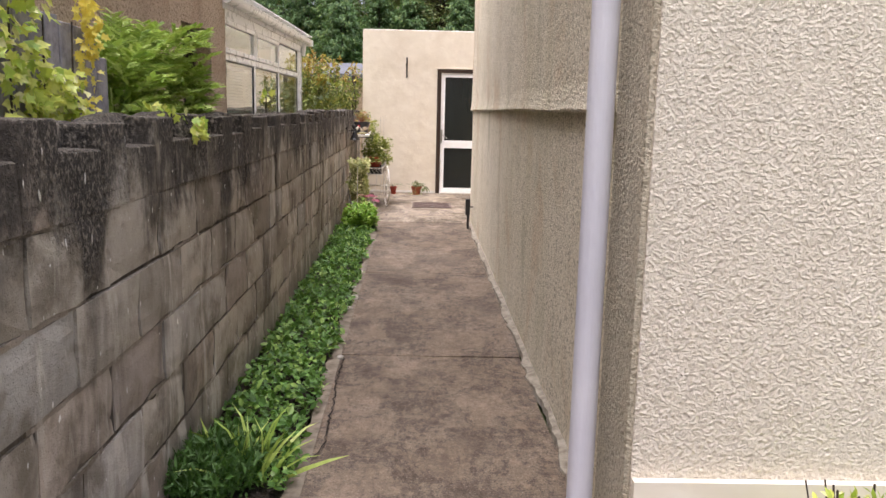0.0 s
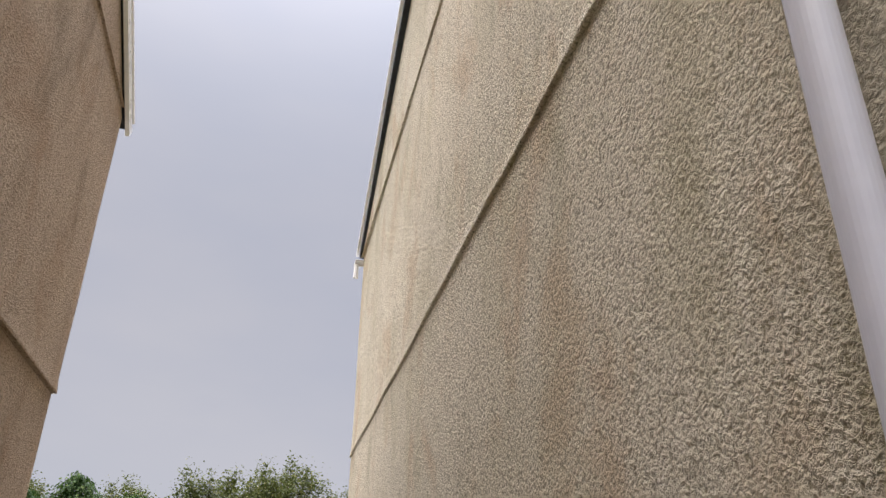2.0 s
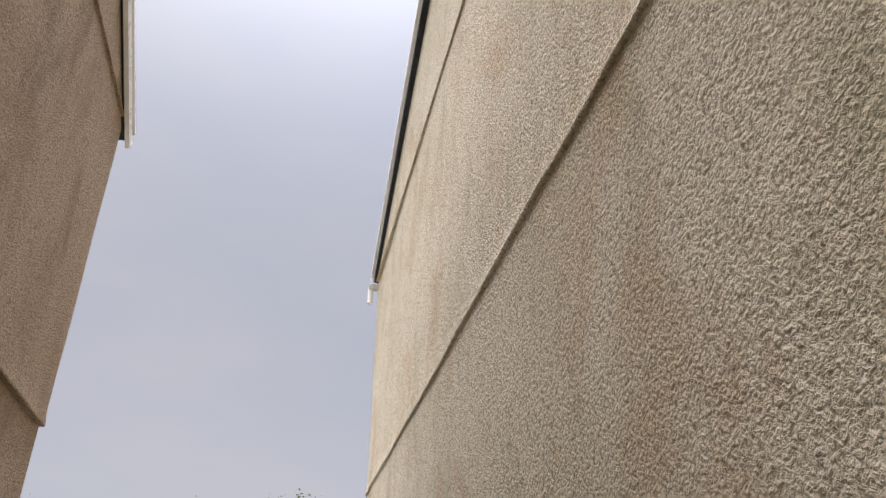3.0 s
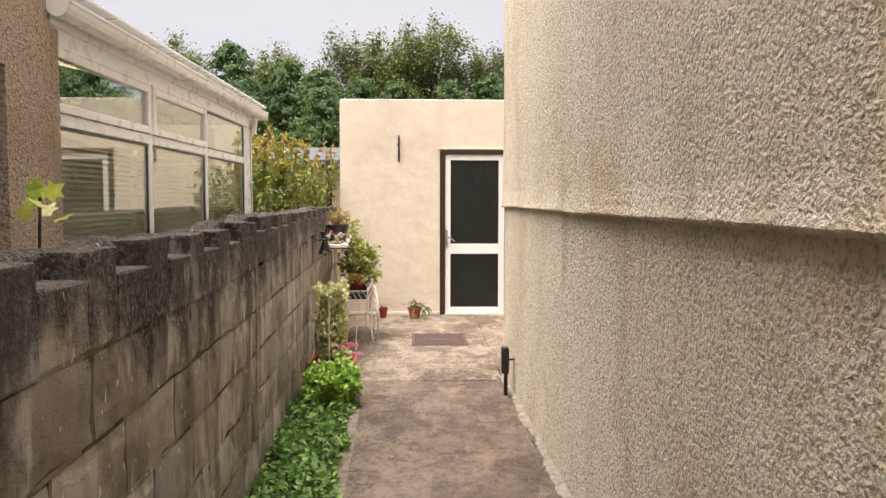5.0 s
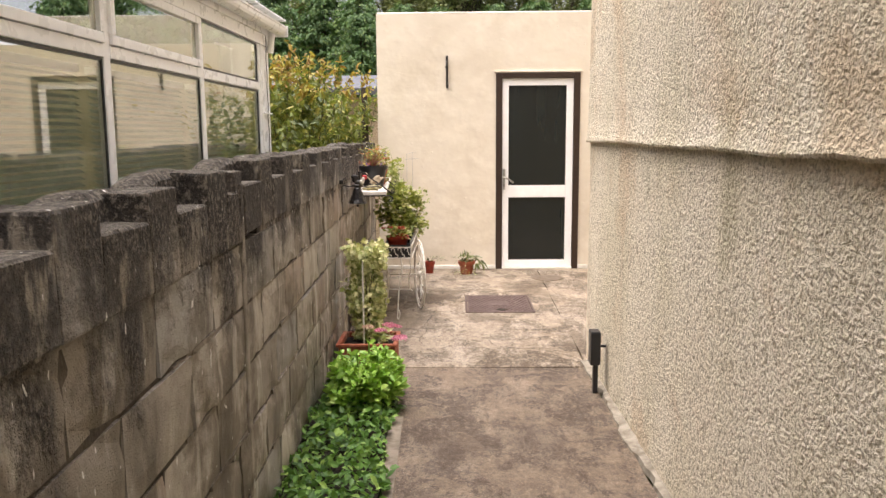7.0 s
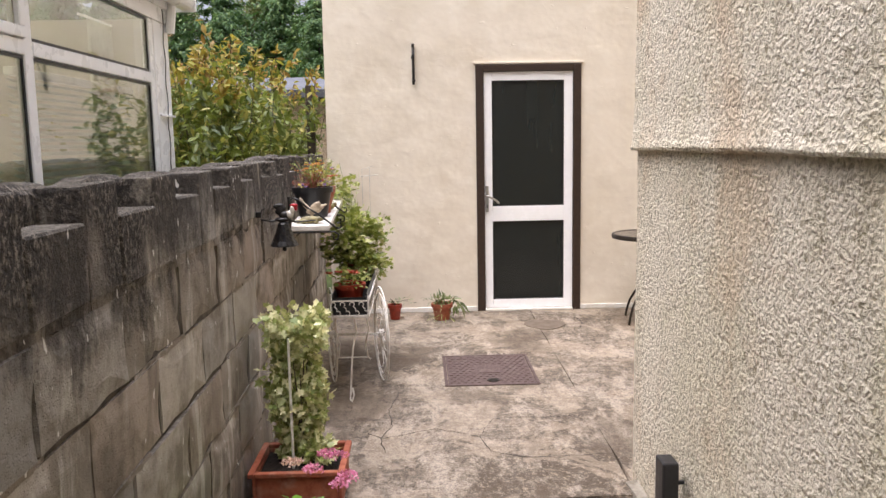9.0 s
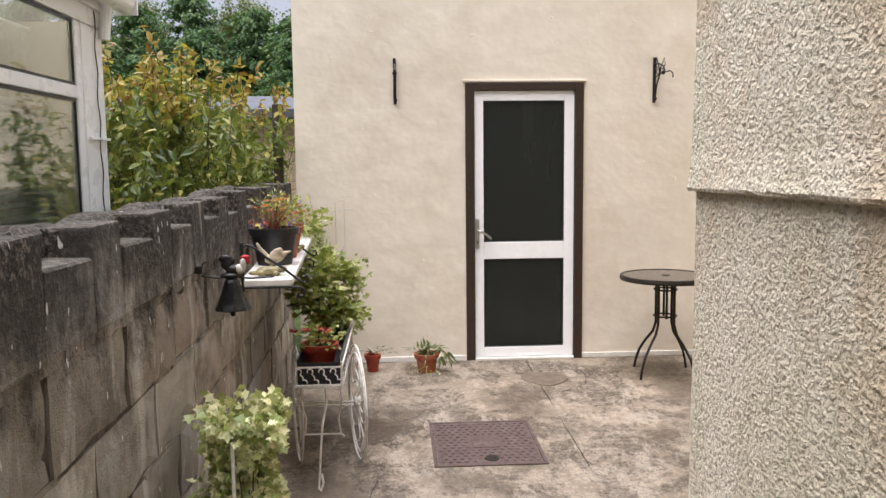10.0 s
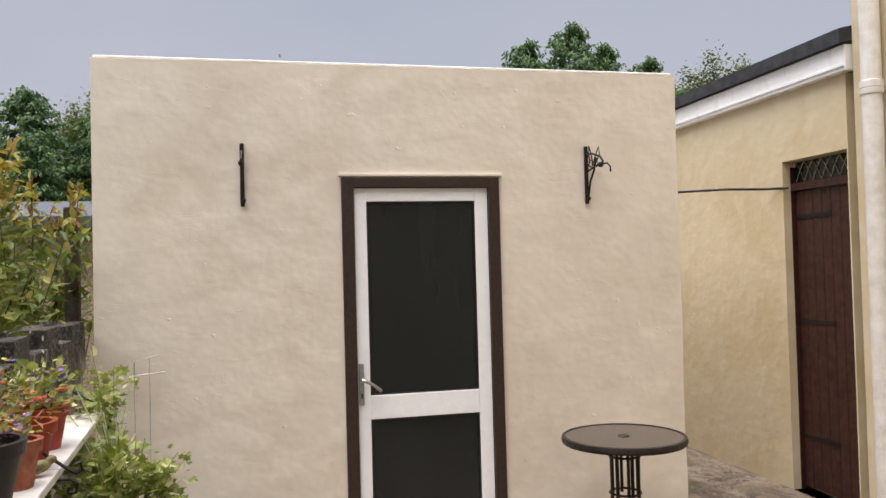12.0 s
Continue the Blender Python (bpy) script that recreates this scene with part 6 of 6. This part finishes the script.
# ---------- cockerel bell ----------
BL = thing("wall_bell", (-1.085, 9.56, 1.135), "black cast-iron wall bell with a red and white cockerel", "bell")
part("wall_plate", boxes([((-0.02, -0.008, -0.012), (0.004, 0.008, 0.014))], 0.003), M_iron, BL)
bm = tube([(0, 0, -0.02), (0.04, 0.02, -0.03), (0.10, 0.03, -0.028), (0.16, 0.03, -0.035), (0.24, 0.03, -0.03)], 0.0035, 7)
tube([(0.0, 0.0, 0.0), (0.006, 0, 0.022), (0.018, 0.004, 0.026)], 0.003, 6, bm)
part("bracket", bm, M_iron, BL)
part("bell", lathe([(0.0, -0.036), (0.020, -0.036), (0.026, -0.046), (0.038, -0.082), (0.052, -0.118), (0.064, -0.140), (0.061, -0.143), (0.046, -0.115), (0.024, -0.06), (0.0, -0.052)], 10, cx=0.095, cy=0.03), M_bellblack, BL)
bm = tube([(0.095, 0.03, -0.10), (0.095, 0.03, -0.152)], 0.003, 5)
bmesh.ops.create_uvsphere(bm, u_segments=8, v_segments=6, radius=0.010, matrix=Matrix.Translation((0.095, 0.03, -0.158)))
part("clapper", bm, M_iron, BL)
for nm, mt, ps in (("cockerel_body", M_iron, [((0.092, 0.03, -0.024), (0.036, 0.024, 0.012)), ((0.102, 0.03, -0.006), (0.027, 0.016, 0.020)), ((0.082, 0.03, 0.016), (0.020, 0.010, 0.024)), ((0.078, 0.03, 0.034), (0.026, 0.008, 0.014)), ((0.072, 0.03, 0.012), (0.012, 0.007, 0.014)), ((0.098, 0.03, 0.026), (0.010, 0.007, 0.012))]),
                   ("cockerel_neck", M_birdwhite, [((0.124, 0.026, -0.002), (0.018, 0.012, 0.018)), ((0.136, 0.026, 0.016), (0.011, 0.011, 0.020))]),
                   ("cockerel_comb", M_red, [((0.144, 0.03, 0.038), (0.018, 0.007, 0.009)), ((0.152, 0.03, 0.024), (0.008, 0.006, 0.010))])):
    bm = bmesh.new()
    for c, r in ps:
        bmesh.ops.create_uvsphere(bm, u_segments=12, v_segments=8, radius=1, matrix=Matrix.Translation(c) @ Matrix.Diagonal((*r, 1)))
    part(nm, bm, mt, BL, smooth=True)

# ---------- neighbour's garden ----------
FN = thing("timber_fence", (-1.24, 0, 0), "grey weathered timber fence boards behind the block wall", "fence")
rngf = random.Random(5)
k = 0
y = -1.4
while y < 2.26:
    w = 0.085
    h = 1.68 + 0.05 * math.sin(y * 2.0) + rngf.uniform(-0.01, 0.012) - (0.09 if y > 2.12 else 0)
    part("board", boxes([((-0.022, y, 0.0), (0.0, y + w, h))], 0.003), M_fence, FN)
    y += w + 0.012
    k += 1
part("post", boxes([((-0.10, 2.20, 0.0), (-0.026, 2.27, 1.58))], 0.004), M_fence, FN)
part("rail", boxes([((-0.06, -1.4, 1.42), (-0.024, 2.13, 1.50))], 0.004), M_fence, FN)

IVY = thing("climbing_ivy", (0, 0, 0), "yellow-green variegated ivy climbing the grey fence", "ivy")
rng = np.random.default_rng(91)
n = 620
y = np.concatenate([rng.normal(1.55, 0.09, 260), rng.normal(1.78, 0.09, 200), rng.uniform(0.9, 1.95, 160)])
zc = np.concatenate([rng.uniform(1.34, 1.75, 260), rng.uniform(1.33, 1.50, 200), rng.uniform(1.30, 1.42, 160)])
y = np.minimum(y, 1.97)
keep = rng.random(n) < 0.62
n, y, zc = int(keep.sum()), y[keep], zc[keep]
p = np.c_[rng.uniform(-1.228, -1.18, n), y, zc]
leaves("leaves", p, np.c_[rng.normal(0.3, 0.3, n), rng.normal(0, 0.5, n), np.full(n, -0.5)], rng.uniform(0.032, 0.052, n), L_ivyy, "ivy", IVY, 0.4, 92, up=(1.0, -0.4, 0.4))
n = 150
p = np.c_[rng.normal(-1.20, 0.02, n), rng.normal(2.01, 0.02, n), rng.uniform(1.36, 1.76, n)]
p[:110, 2] = rng.uniform(1.54, 1.76, 110)
leaves("yellow_leaves", p, np.c_[rng.normal(0.3, 0.3, n), rng.normal(0, 0.4, n), np.full(n, -0.4)], rng.uniform(0.022, 0.036, n), L_yellow, "ivy", IVY, 0.4, 93, up=(1.0, -0.4, 0.4))
n = 60
p = np.c_[rng.normal(-1.05, 0.06, n), rng.normal(2.32, 0.04, n), rng.uniform(1.27, 1.40, n)]
p[:, 0] = np.where(p[:, 2] < 1.34, -0.915, p[:, 0])
leaves("hanging_leaves", p, np.c_[rng.normal(0.3, 0.2, n), rng.normal(0, 0.4, n), np.full(n, -0.6)], rng.uniform(0.03, 0.045, n), L_ivyy, "ivy", IVY, 0.3, 94, up=(1.0, -0.3, 0.3))
bm = bmesh.new()
for yy in (1.3, 1.5, 1.9, 1.7):
    tube([(-1.225, yy, 0.0), (-1.225, yy + 0.03, 0.7), (-1.215, yy, 1.2), (-1.21, yy + 0.02, 1.65)], 0.006, 5, bm, 0.003)
part("branchwork", bm, M_bark, IVY)


def pinnate(name, t, bases, mat, seed, length=0.28, pairs=11):
    """Ferny fronds: leaflets in pairs along an arching stalk."""
    rng = np.random.default_rng(seed)
    P, D, S = [], [], []
    bm = bmesh.new()
    for b, dr in bases:
        b, dr = np.array(b, float), np.array(dr, float)
        dr /= np.linalg.norm(dr)
        side = np.cross(dr, (0, 0, 1.0))
        side /= np.linalg.norm(side) + 1e-6
        L = length * rng.uniform(0.7, 1.15)
        pts = []
        for i in range(pairs + 1):
            f = i / pairs
            c = b + dr * L * f + np.array((0, 0, -0.28 * L * f * f))
            pts.append(tuple(c))
            if i:
                for s in (-1, 1):
                    P.append(c)
                    D.append(side * s + dr * 0.55)
                    S.append(L * 0.40 * (1 - 0.75 * abs(f - 0.35)) * rng.uniform(0.85, 1.1))
        tube(pts[::3], 0.0018, 4, bm)
    leaves(name, P, D, S, mat, "toothed", t, 0.14, seed)
    part("stalks", bm, mat, t)


TS = thing("ferny_shrub", (0, 0, 0), "bright green ferny-leaved tansy bush growing above the block wall", "shrub")
rng = np.random.default_rng(101)
bases = []
for i in range(300):
    yy = rng.uniform(2.42, 3.5)
    top = 1.40 + 0.27 * math.sin(min(max((yy - 2.1) / 1.9, 0), 1) * math.pi) ** 0.6
    zz = rng.uniform(1.15, top)
    xx = rng.uniform(-1.62, -1.2)
    bases.append(((xx, yy, zz), (rng.normal(0.25, 0.5), rng.normal(-0.1, 0.6), rng.uniform(0.3, 1.0))))
pinnate("fronds", TS, bases, L_fern, 102, 0.21, 15)
bm = bmesh.new()
for i in range(34):
    sy_, sx_ = rng.uniform(2.35, 3.8), rng.uniform(-1.6, -1.22)
    tube([(sx_, sy_, 0.0), (sx_ + 0.02, sy_ + 0.03, 0.8), (sx_ + rng.uniform(-0.04, 0.04), sy_ + rng.uniform(-0.06, 0.06), rng.uniform(1.3, 1.55))], 0.005, 5, bm, 0.003)
part("branchwork", bm, L_fern, TS)
sv = foliage(TS, 260, (-1.35, 2.62, 1.36), (0.10, 0.25, 0.07), 0.045, L_fern, "oval", 104, 0.5, name="lower_leaves")

SB = thing("laurel_shrub", (0, 0, 0), "broad-leaved shrub with orange-tinted young leaves behind the block wall", "shrub")
rng = np.random.default_rng(111)
P, D, S, P2, D2, S2 = [], [], [], [], [], []
bm = bmesh.new()
for i in range(260):
    bx, by = rng.uniform(-3.3, -1.5), rng.uniform(11.5, 14.2)
    tx, ty = bx + rng.normal(0.05, 0.35), by + rng.normal(0, 0.35)
    tz = rng.uniform(1.35, 2.3) + 0.08 * math.sin(tx * 5)
    tx = min(tx, -1.24)
    a, b = Vector((bx, by, 0.2)), Vector((tx, ty, tz))
    mid_ = a.lerp(b, 0.5) + Vector(rng.normal(0, 0.08, 3))
    tube([a, mid_, b], 0.006, 5, bm, 0.002)
    for k in range(84):
        f = 0.35 + 0.65 * (k / 83) ** 0.7
        c = a.lerp(mid_, f * 2) if f < 0.5 else mid_.lerp(b, f * 2 - 1)
        dr = Vector(rng.normal(0, 1, 3)) * 1.0 + Vector((0.2, -0.3, 0.1))
        if k > 66 and tz > 1.85:
            P2.append(c + Vector(rng.normal(0, 0.012, 3)))
            D2.append(dr)
            S2.append(rng.uniform(0.05, 0.09))
        else:
            P.append(c + Vector(rng.normal(0, 0.03, 3)))
            D.append(dr)
            S.append(rng.uniform(0.05, 0.11))
part("branchwork", bm, M_bark, SB)
leaves("leaves", [tuple(v) for v in P], [tuple(v) for v in D], S, L_phot, "laurel", SB, 0.3, 112)
leaves("young_leaves", [tuple(v) for v in P2], [tuple(v) for v in D2], S2, L_phot2, "laurel", SB, 0.3, 113)

SG = thing("ivy_sprig", (0, 0, 0), "yellow-green ivy sprig rising over the block wall", "ivy")
leaves("leaves", [(-1.15 + 0.03 * math.cos(i * 2.1), 4.77 + 0.05 * math.sin(i * 1.7), 1.41 + 0.01 * i) for i in range(9)], [(0.4 * math.cos(i), 0.6 * math.sin(i * 2.2), 0.3) for i in range(9)], 0.055, L_ivyy, "ivy", SG, 0.2, 130, up=(0.8, -0.6, 0.3))
part("stem", tube([(-1.16, 4.78, 0.0), (-1.17, 4.76, 0.8), (-1.15, 4.77, 1.47)], 0.004, 5), M_bark, SG)
GP = thing("garden_post", (-1.33, 13.1, 0), "dark weathered timber post among the shrub's branches", "post")
part("post", boxes([((-0.035, -0.035, -0.06), (0.035, 0.035, 1.95))], 0.005), M_bark, GP)

NS = thing("garden_shed", (0, 0, 0), "low garden shed with a grey felt roof beyond the shrubs", "shed")
part("wall", boxes([((-7.5, 15.6, -0.06), (-1.35, 15.75, 1.95))]), M_left, NS)
part("roof", prism([(15.4, 1.98), (18.0, 2.35), (18.0, 2.42), (15.4, 2.07)], 0, -7.7, -1.25), M_roofgrey, NS)


# ---------- trees beyond ----------
def conifer(loc, H, R, seed, label):
    t = thing("conifer", loc, label, "tree", "trees beyond the gardens")
    rng = np.random.default_rng(seed)
    part("trunk", tube([(0, 0, 0), (0.05, 0, H * 0.5), (0, 0, H * 0.97)], 0.16, 8, None, 0.02), M_bark, t)
    P, D, S = [], [], []
    bm = bmesh.new()
    nb = 260
    for i in range(nb):
        f = (i / nb) ** 0.85
        z = 0.25 + f * (H - 0.35)
        r = R * 1.25 * (1 - f) ** 0.5 * rng.uniform(0.5, 1.15) + 0.06
        a = rng.uniform(0, 2 * np.pi)
        end = Vector((r * math.cos(a), r * math.sin(a), z - r * 0.12 + 0.1))
        st_ = Vector((0, 0, z - r * 0.1))
        if i % 3 == 0:
            tube([st_, end], 0.03, 4, bm, 0.008)
        m = 48 if f < 0.8 else 40
        for k in range(m):
            g_ = 0.25 + 0.8 * rng.random()
            c = st_.lerp(end, g_)
            P.append((c.x + rng.normal(0, 0.09), c.y + rng.normal(0, 0.09), c.z + rng.normal(0, 0.07)))
            D.append((math.cos(a) + rng.normal(0, 0.5), math.sin(a) + rng.normal(0, 0.5), rng.normal(-0.9, 0.35)))
            S.append(rng.uniform(0.10, 0.24) * (1.0 - 0.35 * f))
    part("limb", bm, M_bark, t)
    leaves("crown", P, D, S, L_conif, "spray", t, 0.25, seed)
    return t


def broadleaf(loc, H, R, seed, label):
    t = thing("broadleaf_tree", loc, label, "tree", "trees beyond the gardens")
    rng = np.random.default_rng(seed)
    part("trunk", tube([(0, 0, 0), (0.1, 0, H * 0.35), (0, 0.1, H * 0.75)], 0.16, 8, None, 0.04), M_bark, t)
    P, D, S = [], [], []
    bm = bmesh.new()
    for i in range(150):
        a = rng.uniform(0, 2 * np.pi)
        f = rng.uniform(0.25, 1.0)
        rr = R * math.sqrt(max(0.05, 1 - ((f - 0.55) / 0.5) ** 2)) * rng.uniform(0.3, 1.0)
        end = Vector((rr * math.cos(a), rr * math.sin(a), H * f * rng.uniform(0.86, 1.07)))
        st_ = Vector((0, 0, H * f * 0.6))
        tube([st_, st_.lerp(end, 0.6) + Vector((0, 0, 0.15)), end], 0.035, 4, bm, 0.006)
        for k in range(200):
            c = end + Vector(rng.normal(0, 1, 3) * (0.17, 0.17, 0.24))
            if k % 5 == 0:
                c = st_.lerp(end, rng.uniform(0.5, 1.1))
            P.append(tuple(c))
            D.append((rng.normal(0, 1), rng.normal(0, 1), rng.normal(-0.2, 0.6)))
            S.append(rng.uniform(0.06, 0.13))
    part("limb", bm, M_bark, t)
    leaves("crown", P, D, S, L_birch, "oval", t, 0.2, seed)
    return t


CON = [conifer((-6.3, 29.0, 0), 6.6, 1.7, 201, "dark green spreading conifer"), conifer((-4.6, 29.6, 0), 6.1, 1.6, 202, "dark green spreading conifer"), conifer((8.5, 30.0, 0), 8.6, 2.0, 203, "tall pointed dark green conifer")]
BRO = [broadleaf((0.1, 30.5, 0), 7.5, 2.0, 211, "airy grey-green broadleaf tree"), broadleaf((-2.3, 31.5, 0), 6.9, 1.9, 212, "airy grey-green broadleaf tree")]
rngt = random.Random(31)
SPOTS = [(0, -7.9, 29.4, 0.93), (1, -9.4, 28.8, 1.0), (0, -11.0, 29.5, 1.02), (1, -12.8, 29.0, 1.05), (1, -3.3, 28.6, 0.92), (0, -2.0, 29.3, 0.82), (1, -0.8, 28.9, 0.86), (0, 0.9, 28.7, 0.8), (1, 2.2, 29.3, 0.9),
         (0, -5.5, 26.5, 0.74), (1, -3.0, 26.3, 0.76), (1, -8.0, 26.6, 0.78), (0, -10.5, 26.8, 0.75), (0, 4.0, 29.5, 0.85), (1, 6.0, 30.0, 0.9), (2, 9.75, 30.6, 0.955), (2, 7.45, 30.8, 0.965), (2, 11.2, 30.5, 0.91), (1, 11.5, 31, 0.9), (2, 12.8, 31, 0.82), (0, 15, 31, 0.9)]


def farther(x, y):
    """Sets a tree half as far again behind the gardens."""
    return -0.3 + 1.5 * (x + 0.3), 1.6 + 1.5 * (y - 1.6)


for s_, px, py, sc_ in SPOTS:
    k = (1.0, 1.0, 1.0)
    if s_ != 2:
        px, py = farther(px, py)
        k = (1.5, 1.5, 1.38)
    c = copy_thing(CON[s_], pose(px, py, 0, 0, 0, rngt.uniform(0, 360)))
    c.scale = tuple(sc_ * v for v in k)
for px, py, sc_ in [(1.6, 31.2, 0.93), (-1.2, 32, 0.97), (3.4, 31.5, 0.88), (-5.4, 32.0, 0.9), (-9.0, 32.0, 0.95), (10.6, 32, 0.9), (14.6, 29.5, 1.12), (13.2, 29.5, 1.0), (5.0, 32, 0.9), (-13.0, 32, 0.95)]:
    c = copy_thing(BRO[rngt.randrange(2)], pose(*farther(px, py), 0, 0, 0, rngt.uniform(0, 360)))
    c.scale = (1.5 * sc_, 1.5 * sc_, 1.38 * sc_)
for t in CON[:2] + BRO:
    t.location = (*farther(t.location.x, t.location.y), 0)
    t.scale = (1.5, 1.5, 1.38)
